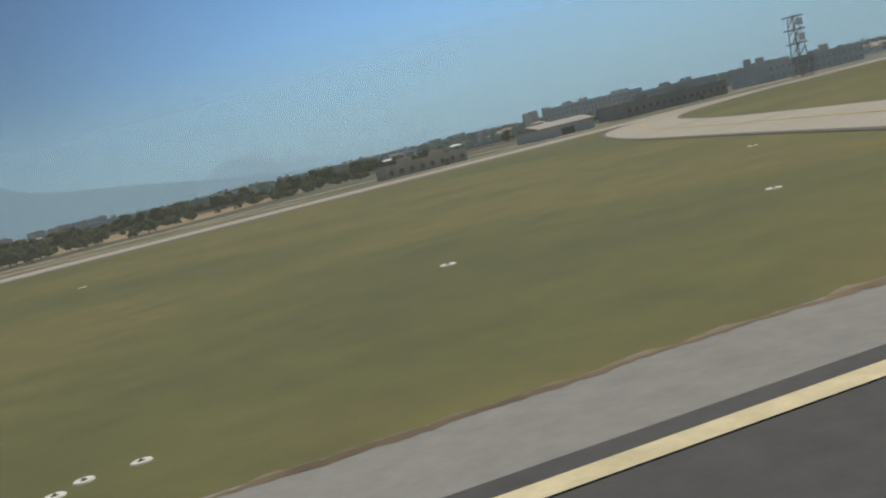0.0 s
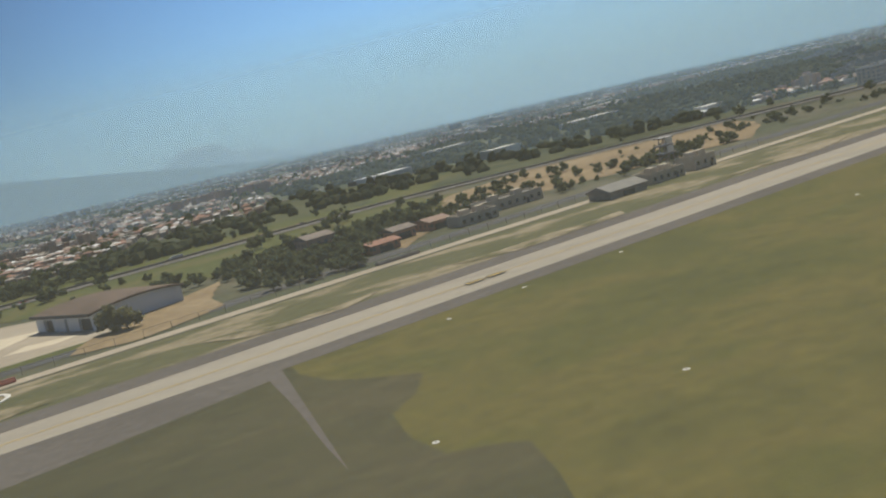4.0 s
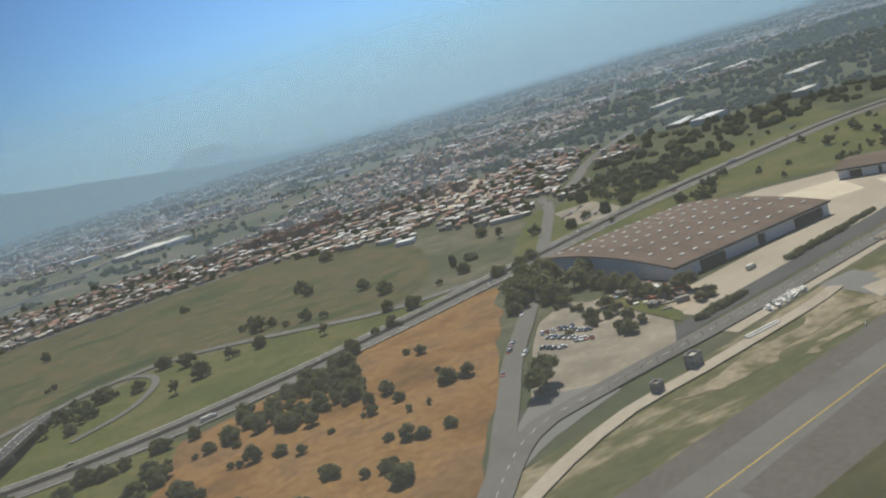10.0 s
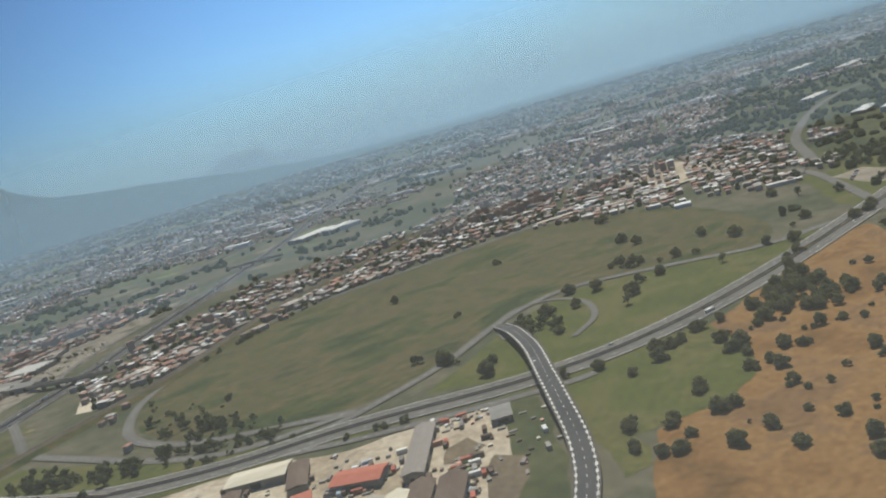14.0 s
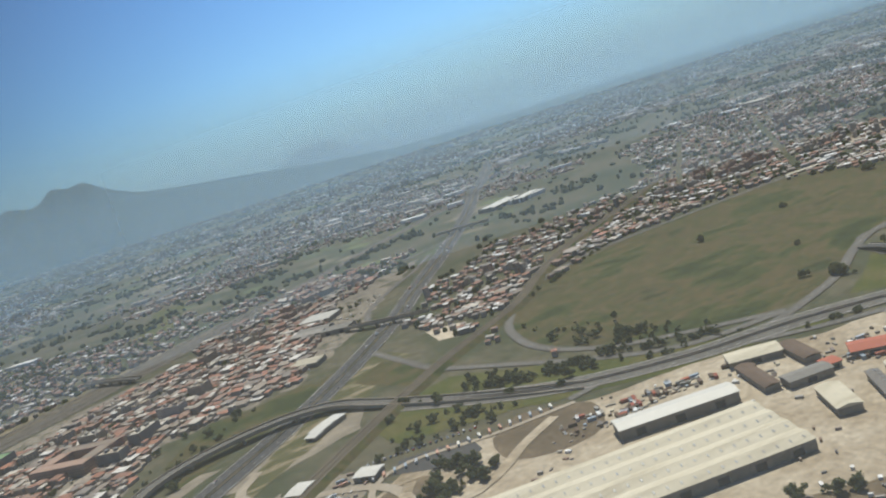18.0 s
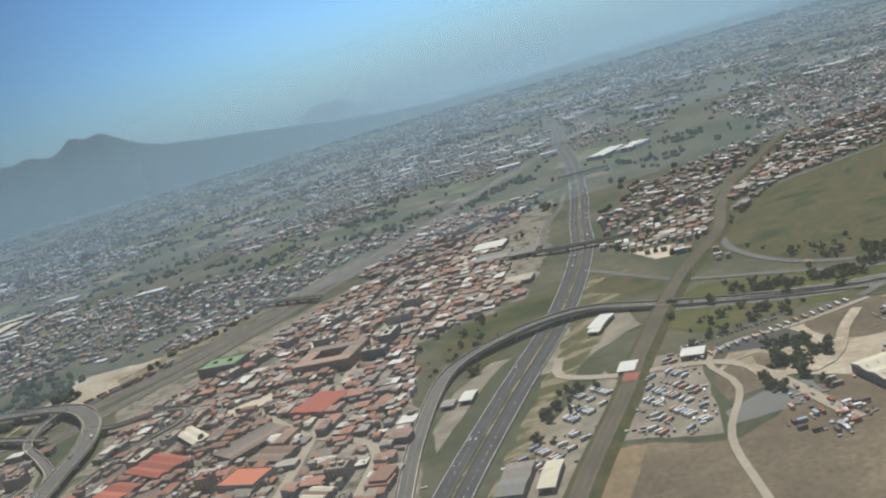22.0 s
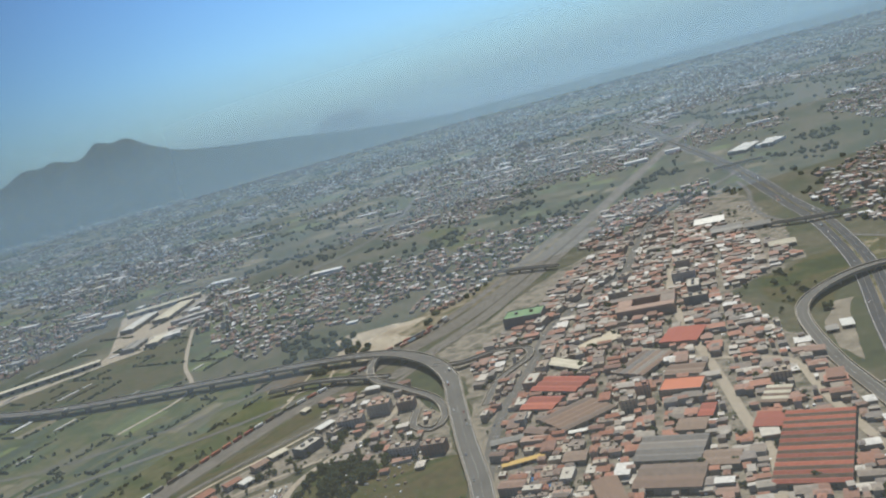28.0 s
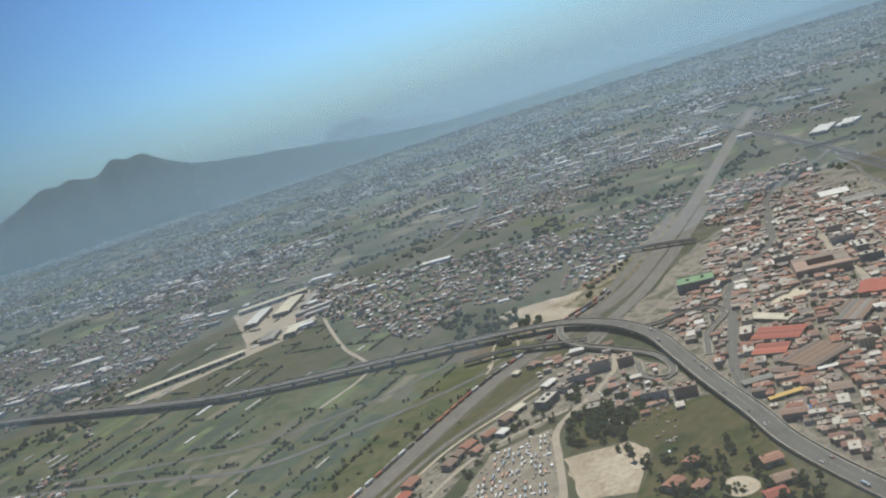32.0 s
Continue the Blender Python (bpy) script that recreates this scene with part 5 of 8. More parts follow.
grove(74, [(-146, 178), (-130, 188), (-115, 188), (-113, 174), (-118, 160), (-133, 154), (-145, 158)], ["round", "small", "round"], rng, 0.66, "trees on the ochre field")
clumps(((-101, 178), (-99, 174), (-102, 157), (-105, 148), (-101, 147), (-123, 131), (-120, 128), (-128, 119), (-131, 120), (-127, 113), (-153, 165), (-150, 166), (-148, 151), (-144, 150), (-158, 148), (-155, 143), (-155, 122), (-151, 127), (-141, 120), (-144, 114), (-140, 114), (-135, 126)), ["round", "small", "small"], 0.58, "trees on the ochre field", rng)
clumps(((-139, 147), (-137, 142), (-148, 121), (-113, 125), (-151, 180), (-162, 125), (-150, 105), (-137, 93), (-140, 94), (-114, 156), (-119, 154), (-114, 149), (-115, 141), (-111, 140), (-129, 147), (-122, 148), (-136, 143), (-176, 105), (-173, 108), (-182, 108), (-183, 116), (-168, 108), (-193, 122), (-193, 106), (-192, 115)), ["small", "small", "bush", "round"], 0.54, "trees on the ochre field", rng, 2)
clumps(((-167, 143), (-172, 142), (-170, 122), (-174, 129), (-175, 124), (-154, 102), (-152, 103), (-164, 103), (-160, 103), (-160, 98), (-169, 94), (-172, 94), (-190, 92), (-190, 94), (-188, 91), (-186, 86), (-175, 78), (-185, 98), (-166, 83)), ["round", "small", "round"], 0.58, "trees on the ochre field", rng, 3, 2.2)
clumps(((-190, 183), (-188, 170), (-175, 178), (-171, 177), (-177, 170), (-166, 158), (-160, 163), (-166, 152), (-188, 144), (-192, 132), (-188, 132), (-209, 142), (-214, 133), (-206, 145), (-201, 137), (-212, 126), (-209, 124), (-201, 117), (-203, 128), (-168, 176), (-162, 167), (-161, 160), (-165, 153), (-159, 181), (-158, 168), (-168, 138)), ["round", "small", "round"], 0.62, "trees on the green plot", rng, 3, 2.2)
# trees between slip road and highway, and on the meadow
clumps(((-211, 244), (-202, 225), (-208, 216), (-184, 295), (-131, 363), (-185, 361), (-119, 268), (-119, 275), (-111, 260), (-105, 258), (-101, 251), (-107, 229), (-132, 245), (-123, 244), (-142, 256), (-149, 265), (-142, 235), (-150, 226), (-168, 250), (-158, 246), (-183, 233), (-177, 226), (-79, 254), (-67, 236), (-56, 241), (-67, 368), (-25, 275), (5, 307), (1, 322), (-93, 300), (-87, 228), (-82, 220), (-92, 206), (-99, 207)), ["round", "round", "tall", "small"], 0.85, "trees on the meadow", rng, 2, 2.5)
clumps(((-67, 186), (-70, 180), (-73, 175), (-67, 165), (-65.4, 157), (-68.7, 147), (-69, 138), (-70, 131.4), (-66, 180), (-63, 190)), ["round", "small", "small"], 0.62, "trees beside the car park", rng, 2, 1.8)
clumps(((14, 343), (15, 331), (-4, 233), (16, 253), (42, 361), (37, 378), (-24, 292), (-41, 223), (-109, 196), (-113, 187), (-119, 280), (-114, 269), (-80, 273), (-92, 313)), ["round", "round", "small"], 0.85, "trees beside the highway", rng, 3, 3.2)
clumps(((-55, 218), (-47, 219), (-62, 197), (-50, 201), (-63, 172), (-57, 184), (-54, 190)), ["round", "small"], 0.9, "trees beside the local road", rng, 3, 2.0)
grove(12, [(-300, 300), (-296, 330), (-270, 300), (-285, 275)], ["small", "bush"], rng, 0.7, "trees on the meadow", 1)
# car park and hangar surroundings
for x, y, k, s in ((-97, 121, "pine", 1.0), (-94, 124, "pine", 0.85), (-55, 176, "pine", 1.2), (-58, 184, "round", 1.3), (-63, 178, "round", 1.2), (-61, 190, "round", 1.3), (-66, 184, "pine", 1.2), (-70, 178, "round", 1.1), (-54, 190, "round", 1.2), (-47, 183, "round", 1.1), (-48, 141, "pine", 1.1), (-64, 166, "small", 1.2), (-62, 152, "small", 1.2), (-63, 146, "small", 1.2), (-64, 140, "small", 1.1), (-65, 134, "small", 1.0), (52, 150, "round", 1.1), (50, 152, "round", 0.9), (-52, 132, "bush", 1.5), (-49, 133, "bush", 1.4)):
    tree(x, y, k, rng, s)
for i in range(18):
    tree(-53.4 + 0.1 * i + rng.uniform(-1.2, 1.2), 142 + i * 1.9, "round" if i % 3 else "tall", rng, 0.8, "row of trees beside the hangar")


def hedge(x0, x1, base, width, height, label, seed):
    """A ragged clipped hedge along the airfield's lanes."""
    rng = random.Random(seed)
    v, f, cen, x = [], [], [], x0
    while x < x1:
        for k in range(2):
            p = (x + rng.uniform(-0.3, 0.3), lane(x, base) + rng.uniform(-0.5, 0.5) * width, height * rng.uniform(0.3, 0.6))
            cen.append((p, height * rng.uniform(0.4, 0.62)))
            blob(v, f, cen[-1][0], cen[-1][1] * 0.85, rng)
        x += rng.uniform(0.3, 0.55)
    leaf_cards(v, f, cen, len(cen) * 30, 0.2, rng)
    e = empty("hedge", 0, 0, 0, 0, label=label, category="hedge", group="hedges along the service road")
    part("foliage", mesh_of("foliage", v, f, LEAFB), e)


for i in range(3):
    tree(-76 + (i % 3) * 5.0 + rng.uniform(-1, 1), 143.5 + (i // 8) * 9 + (i % 8) * 0.6, "small", rng, 0.7, "trees in the car park")
hedge(-26, -4, 138.6, 1.6, 1.3, "thick grey-green hedge between apron and service road", 1)
hedge(-3, 9, 139.2, 1.2, 1.0, "low ragged hedge between apron and service road", 2)
hedge(-60, -46, 134.8, 1.8, 1.3, "thick dark hedge beside the service road", 3)
grove(46, [(60, 186), (150, 215), (120, 300), (0, 310), (-30, 240), (-25, 215), (30, 208)], ["round", "small", "small"], rng, 0.8, "trees behind the hangars", single=False)
grove(90, [(31, 343), (66, 325), (54, 262), (30, 216), (15, 211), (20, 271)], ["round", "small", "round"], rng, 0.8, "trees behind the hangars", single=False)
grove(120, [(61, 178), (81, 198), (110, 202), (118, 190), (100, 168), (92, 146), (74, 148), (72, 163), (76, 184)], ["round", "small", "round"], rng, 0.75, "wood behind the airfield", 0.4, single=False)
grove(40, [(84, 196), (115, 195), (130, 215), (95, 222)], ["round", "small", "round"], rng, 0.65, "wood behind the airfield", single=False)
grove(34, [(112, 176), (150, 172), (190, 178), (186, 186), (150, 182), (116, 186)], ["round", "small", "round"], rng, 0.6, "trees behind the airport offices", 0.5, single=False)
grove(20, [(176, 190), (240, 195), (300, 235), (180, 240)], ["round", "small", "small"], rng, 0.4, "trees on the brown hillside", single=False)
grove(260, [(200, 272), (330, 245), (420, 235), (640, 420), (760, 760), (480, 560), (300, 380)], ["round", "small", "round"], rng, 0.85, "", single=False)
grove(40, [(170, 175), (330, 205), (420, 300), (250, 260)], ["round", "small"], rng, 0.7, "trees beyond the airport buildings", single=False)
# along the motorway, railway and lorry yards
grove(42, [(-402, 262), (-345, 300), (-310, 262), (-330, 250), (-385, 254)], ["small", "round", "bush"], rng, 0.8, "trees by the connector road", 1, single=False)
grove(24, [(-300, 262), (-250, 225), (-205, 205), (-215, 195), (-290, 225)], ["small", "bush"], rng, 0.8, "trees along the highway", 1, single=False)
grove(16, [(-405, 205), (-390, 190), (-380, 215), (-395, 225)], ["round", "small"], rng, 0.9, "trees at the works yard", 1, single=False)
grove(20, [(-478, 326), (-460, 388), (-410, 398), (-430, 350)], ["small", "bush", "round"], rng, 0.8, "scrub beside the motorway", 1, single=False)
grove(16, [(-470, 240), (-440, 276), (-430, 262), (-470, 225)], ["small", "round"], rng, 0.8, "trees along the motorway", 1, single=False)
grove(70, [(-724, 348), (-706, 382), (-681, 370), (-684, 350), (-704, 334)], ["round", "small", "round"], rng, 0.95, "", 0.3, single=False)
grove(60, [(-800, 372), (-770, 402), (-700, 422), (-684, 400), (-712, 384), (-752, 380), (-786, 356)], ["small", "bush", "round"], rng, 0.75, "", 0.3, single=False)
grove(40, [(-740, 286), (-700, 290), (-690, 262), (-676, 226), (-730, 240)], ["round", "small", "tall"], rng, 0.9, "", 0.3, single=False)
grove(50, [(-712, 330), (-700, 312), (-690, 296), (-670, 288), (-680, 240), (-724, 262)], ["round", "small", "tall"], rng, 0.9, "trees in the park", single=False)
grove(40, [(-690, 420), (-650, 400), (-665, 340), (-700, 360)], ["small", "round"], rng, 0.8, "trees among the apartment blocks", 1, single=False)
grove(46, [(-980, 600), (-830, 480), (-720, 470), (-700, 440), (-850, 400), (-1000, 420)], ["small", "bush", "round"], rng, 0.9, "trees among the allotments", 1, single=False)

grove(420, [(-535, 140), (-484, 322), (-460, 390), (-350, 470), (-300, 560), (-480, 540), (-600, 440), (-645, 320), (-670, 120)], ["small", "bush", "round"], rng, 0.7, "", 0.5, single=False)
grove(70, [(60, 176), (82, 176), (130, 190), (170, 200), (165, 230), (90, 212), (58, 196)], ["round", "small", "round"], rng, 0.55, "", 0.5, single=False)
grove(44, [(85, 172), (130, 184), (260, 205), (255, 222), (150, 205), (90, 198)], ["round", "small", "round"], rng, 0.5, "", 0.5, single=False)
for x0, y0, x1, y1, n in ((-985, 652, -846, 508, 40), (-846, 508, -723, 494, 24), (-900, 590, -760, 534, 30), (-784, 440, -650, 498, 40), (-1000, 470, -860, 392, 30), (-300, 366, -190, 438, 40), (-190, 438, -40, 430, 40)):
    for k in range(n):
        t = rng.random()
        joined_tree(x0 + (x1 - x0) * t + rng.uniform(-3, 3), y0 + (y1 - y0) * t + 5 + rng.uniform(-2, 2), rng.choice(["small", "bush", "small"]), rng, 0.8)
for x, y, s in ((-368, 306, 1.1), (-364, 298, 1), (-359, 291, 1.2), (-367, 274, 1), (-357, 274, 1.2), (-378, 293, 1.2), (-341, 305, 1), (-335, 294, 1.2), (-328, 281, 1.1), (-318, 278, 1.2), (-309, 266, 1.3), (-300, 264, 1.2), (-325, 255, 0.9), (-339, 269, 0.9), (-298, 341, 0.9), (-298, 330, 0.9), (-301, 307, 1.2), (-291, 305, 1.2), (-273, 304, 0.9), (-291, 289, 1), (-456, 346, 1), (-427, 382, 0.9), (-430, 345, 1), (-457, 321, 1.1), (-216, 255, 1), (-209, 237, 0.8), (-198, 188, 1.1)):
    joined_tree(x, y, rng.choice(("round", "small", "round")), rng, s * 0.8)
grove(26, [(-379, 236), (-370, 229), (-365, 220), (-376, 207), (-389, 213)], ["round", "small", "round"], rng, 0.8, "", 0.3, single=False)
grove(44, [(-346, 300), (-296, 268), (-262, 240), (-270, 232), (-312, 258), (-350, 288)], ["round", "small"], rng, 0.75, "", 0.3, single=False)
grove(30, [(-302, 312), (-296, 270), (-262, 246), (-270, 268), (-290, 300)], ["round", "small"], rng, 0.75, "", 0.3, single=False)
grove(14, [(-184, 246), (-168, 262), (-160, 246), (-176, 230)], ["round", "small"], rng, 0.7, "", 0.3, single=False)
grove(60, [(-300, 128), (-275, 118), (-360, 142), (-390, 142), (-400, 110), (-280, 96)], ["round", "small", "bush"], rng, 0.8, "", 0.3, single=False)
grove(60, [(-582, 737), (-567, 821), (-537, 841), (-529, 709), (-566, 686)], ["round", "small"], rng, 1.0, "", 0.3, single=False)
grove(120, [(-985, 652), (-846, 508), (-723, 470), (-820, 420), (-1010, 420)], ["small", "bush"], rng, 0.8, "", 0.3, single=False)
grove(110, [(-300, 400), (-190, 446), (-100, 446), (-30, 430), (-20, 450), (-130, 486), (-260, 446), (-320, 424)], ["round", "small", "small"], rng, 0.75, "", 0.3, single=False)
mass = mesh_of("wood", JOINED["v"], JOINED["f"], FARLEAF)
tagged(new("woods", mass), label="scattered dark olive-green trees of the plain", category="trees", kind="stuff")

# ---- buildings ----
def hangar(cx, cy, w, d, rz, eave, rise, label, cols, rows):
    """A shed with a shallow arched roof, skylight domes and wide doors in its long front."""
    e = empty("hangar", cx, cy, 0, rz, label=label, category="hangar")
    v, f = [], []
    t = 0.4
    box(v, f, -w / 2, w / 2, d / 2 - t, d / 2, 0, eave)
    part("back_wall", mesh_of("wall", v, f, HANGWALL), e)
    for s in (-1, 1):
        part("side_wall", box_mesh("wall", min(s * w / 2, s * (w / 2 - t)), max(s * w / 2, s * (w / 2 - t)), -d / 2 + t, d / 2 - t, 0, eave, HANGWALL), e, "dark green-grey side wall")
    doors = [(-0.27, 0.16), (0.04, 0.05), (0.36, 0.2)]
    at, spans = -w / 2, []
    for c, share in doors:
        spans.append((at, (c - share / 2) * w, True)); spans.append(((c - share / 2) * w, (c + share / 2) * w, False)); at = (c + share / 2) * w
    spans.append((at, w / 2, True))
    for a, b, solid in spans:
        if solid:
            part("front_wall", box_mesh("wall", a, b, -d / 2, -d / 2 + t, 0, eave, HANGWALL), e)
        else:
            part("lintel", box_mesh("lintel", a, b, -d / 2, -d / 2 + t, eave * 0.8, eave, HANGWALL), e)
            part("door", box_mesh("door", a, b, -d / 2 + 0.5, -d / 2 + 0.8, 0, eave * 0.8, DARKDOOR), e, "dark half-open sliding door")
    n, rv, rf = 14, [], []
    for i in range(n + 1):
        y = -d / 2 - 0.5 + (d + 1) * i / n
        z = eave + rise * (1 - (2 * i / n - 1) ** 2)
        rv += [(-w / 2 - 0.4, y, z), (w / 2 + 0.4, y, z), (-w / 2 - 0.4, y, z + 0.35), (w / 2 + 0.4, y, z + 0.35)]
    for i in range(n):
        k = i * 4
        rf += [(k + 2, k + 3, k + 7, k + 6), (k, k + 4, k + 5, k + 1), (k, k + 2, k + 6, k + 4), (k + 1, k + 5, k + 7, k + 3)]
    rf += [(0, 1, 3, 2), (n * 4, n * 4 + 2, n * 4 + 3, n * 4 + 1)]
    roof = part("roof", mesh_of("roof", rv, rf, HANGROOF), e, "rusty brown arched roof")
    for s in (-1, 1):
        gv = []
        k = n + 1
        x = s * (w / 2 - 0.15)
        gv = [(x, -d / 2 + d * i / n, eave) for i in range(k)] + [(x, -d / 2 + d * i / n, eave + rise * (1 - (2 * i / n - 1) ** 2)) for i in range(k)]
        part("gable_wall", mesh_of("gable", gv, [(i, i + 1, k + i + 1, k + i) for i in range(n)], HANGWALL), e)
    part("fascia", box_mesh("fascia", -w / 2 - 0.4, w / 2 + 0.4, -d / 2 - 0.75, -d / 2 - 0.5, eave - 0.15, eave + 0.4, DARKTAR), e, "dark eaves fascia")
    dome = box_mesh("skylight", -0.62, 0.62, -0.45, 0.45, 0, 0.3, WHITESHEET)
    for i in range(cols):
        for j in range(rows):
            u = (i + 0.5 + 0.25 * (j % 2)) / cols - 0.5
            q = (j + 0.6) / rows
            z = eave + rise * (1 - (2 * q - 1) ** 2) + 0.3
            part("skylight", dome, roof, "white skylight dome", pose(u * w * 0.96, -d / 2 + q * d, z))
    return e


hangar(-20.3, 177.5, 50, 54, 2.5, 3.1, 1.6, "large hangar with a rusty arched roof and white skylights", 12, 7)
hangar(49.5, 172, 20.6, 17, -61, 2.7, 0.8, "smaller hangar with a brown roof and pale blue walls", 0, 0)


def warehouse(cx, cy, w, d, rz, h, mat, label, bays=1, rise=1.2, wall=None, lights=0, name="warehouse", second=None):
    """A shed of one or more pitched bays, with doors along its front."""
    label += " beside the yard" if len(label.split()) < 4 else ""
    e = empty(name, cx, cy, 0, rz, label=label, category=name.replace("_", " "))
    wall, h, rise = wall or SHEDWALL, h * 0.68, rise * 0.85
    body = part("wall", box_mesh("wall", -w / 2, w / 2, -d / 2, d / 2, 0, h, wall), e)
    bd = d / bays
    for b in range(bays):
        y = -d / 2 + bd * (b + 0.5)
        r = part("roof", gable_mesh("roof", w, bd, h + 0.12, rise, second if second and b % 2 else mat, 0.12 if bays > 1 else 0.35), e, m=pose(0, y, 0))
        if lights:
            rl = box_mesh("roof_light", -0.22, 0.22, -0.6, 0.6, 0, 0.1, ROOFLIGHT)
            tilt = math.degrees(math.atan2(rise, bd / 2))
            for i in range(lights):
                part("roof_light", rl, r, m=Matrix.Translation((w * ((i + 0.5) / lights - 0.5), -bd / 4, h + 0.16 + rise / 2)) @ pose(0, 0, 0, tilt))
    nd = max(1, int(w / 9))
    door = box_mesh("door", -1.4, 1.4, -0.1, 0.05, 0, min(2.2, h * 0.7), DARKDOOR)
    for i in range(nd):
        part("door", door, e, m=pose(w * ((i + 0.5) / nd - 0.5), -d / 2, 0))
    return e


def flat_block(cx, cy, w, d, rz, h, wall, roof, label, name="building", plant=2, court=None, windows=0):
    """A flat-roofed building with parapet, roof and small roof plant; court leaves a courtyard open."""
    label += " beside the yard" if len(label.split()) < 4 else ""
    e = empty(name, cx, cy, 0, rz, label=label, category="building")
    if court:
        cw, cd = court
        for x0, x1, y0, y1 in ((-w / 2, w / 2, -d / 2, -cd / 2), (-w / 2, w / 2, cd / 2, d / 2), (-w / 2, -cw / 2, -cd / 2, cd / 2), (cw / 2, w / 2, -cd / 2, cd / 2)):
            part("wing", box_mesh("wing", x0, x1, y0, y1, 0, h, wall), e)
            part("roof", box_mesh("roof", x0 + 0.3, x1 - 0.3, y0 + 0.3, y1 - 0.3, h, h + 0.12, roof), e)
        return e
    part("wall", box_mesh("wall", -w / 2, w / 2, -d / 2, d / 2, 0, h, wall), e)
    part("roof", box_mesh("roof", -w / 2 + 0.25, w / 2 - 0.25, -d / 2 + 0.25, d / 2 - 0.25, h, h + 0.08, roof), e)
    v, f = [], []
    for x0, x1, y0, y1 in ((-w / 2, w / 2, -d / 2, -d / 2 + 0.2), (-w / 2, w / 2, d / 2 - 0.2, d / 2), (-w / 2, -w / 2 + 0.2, -d / 2 + 0.2, d / 2 - 0.2), (w / 2 - 0.2, w / 2, -d / 2 + 0.2, d / 2 - 0.2)):
        box(v, f, x0, x1, y0, y1, h, h + 0.45)
    part("parapet", mesh_of("parapet", v, f, wall), e)
    if windows:
        rows = max(1, int(h / 1.5))
        n = max(3, int(w / windows))
        pane = box_mesh("window", -0.36, 0.36, -0.04, 0.04, -0.36, 0.36, GLASS)
        sill = box_mesh("sill", -0.42, 0.42, -0.12, 0.0, -0.44, -0.37, PALECON)
        for k in range(rows):
            for i in range(n):
                q = part("window", pane, e, m=pose(-w / 2 + w * (i + 0.5) / n, -d / 2 - 0.01, h * (k + 0.55) / rows))
                part("sill", sill, q)
        part("door", box_mesh("door", w * 0.22, w * 0.22 + 0.7, -d / 2 - 0.05, -d / 2 + 0.02, 0, 1.05, DARKDOOR), e, "dark entrance door")
    for i in range(plant):
        x = w * (0.25 - 0.5 * (i % 2)) * 0.8
        part("roof_hut", box_mesh("roof_hut", x - 1, x + 1, -0.8, 0.9, h + 0.08, h + 1.2, wall), e)
    return e


# works and stores below the railway
warehouse(-346.8, 170, 77, 32, -12, 4.2, CREAMSHEET, "huge warehouse with a ribbed cream roof in several bays", 4, 0.9, lights=22)
warehouse(-319, 194.5, 35, 8.6, -16, 4.6, WHITESHEET, "long white-roofed store", 1, 0.8)
warehouse(-277.5, 148, 34, 6, 61, 4, CREAMSHEET, "hall with a long cream barrel roof", 1, 1.3)
warehouse(-272.2, 145.2, 34, 5.6, 61, 4, BARRELGREY, "hall with a long grey-cream barrel roof", 1, 1.3)
warehouse(-267, 142.4, 34, 5.6, 61, 4, CREAMSHEET, "hall with a long cream barrel roof", 1, 1.3)
warehouse(-261.8, 142, 36, 5.4, 60, 4, HANGROOF, "hall with a long brown barrel roof", 1, 1.3)
warehouse(-255.6, 138.6, 36, 6.0, 60, 4, HANGROOF, "hall with a long brown barrel roof", 1, 1.3)
warehouse(-283.5, 151.5, 30, 3.0, 61, 3, GREYROOF, "narrow grey shed with a row of roof lights", 1, 0.4, lights=12)
warehouse(-261.5, 178.5, 12.5, 8, -36, 3.0, REDROOF, "store with a red roof", 1, 0.8)
warehouse(-245.5, 178.5, 30, 5, 62, 3.2, GREYROOF, "long grey-roofed shed", 1, 0.7)
warehouse(-280.5, 207.5, 16, 9, -26, 3.2, CREAMSHEET, "pale shed with a cream roof", 1, 0.7)
warehouse(-272.6, 196, 17, 5, 74, 3, HANGROOF, "brown-roofed shed joined to a cream one", 1, 0.6)
warehouse(-284.5, 180, 13, 6, -13, 3.2, GREYROOF, "dark grey L-shaped shed", 1, 0.6)
warehouse(-275.6, 180.5, 4.5, 5, -13, 2.8, REDROOF, "small red-roofed lean-to shed", 1, 0.4)
warehouse(-291.5, 192.5, 21, 4.5, 74, 2.8, HANGROOF, "long narrow shed with a brown roof", 1, 0.6)
warehouse(-291.5, 161, 16, 6.2, 66, 3.2, CREAMSHEET, "shed with a cream gabled roof", 1, 0.8)
warehouse(-222, 180, 5, 9, -22, 2.6, GREYROOF, "small grey shed", 1, 0.5)
warehouse(-397, 318, 6, 16, -52, 2.6, WHITESHEET, "white filling station canopy building", 1, 0.4)
warehouse(-404, 311, 5, 5, -52, 2.2, WHITESHEET, "small white kiosk", 1, 0.4)
warehouse(-470, 297, 5, 9, -38, 2.4, WHITESHEET, "white service station kiosk", 1, 0.4)
warehouse(-478, 298, 5, 6, -38, 2.2, GREYROOF, "grey service station shed", 1, 0.4)
warehouse(-487, 218, 9, 20, -38, 3.2, GREYROOF, "grey lorry depot shed", 2, 0.9)
warehouse(-478, 212, 5, 16, -38, 2.8, CREAMSHEET, "cream-roofed depot shed", 1, 0.7)
warehouse(-419, 262, 6, 9, -42, 2.6, WHITESHEET, "white depot office", 1, 0.4)
warehouse(-424, 252, 5, 6, -42, 2.6, REDROOF, "red-roofed depot office", 1, 0.4)
warehouse(-398, 251, 8, 7, -42, 2.6, WHITESHEET, "white depot shed", 1, 0.4)
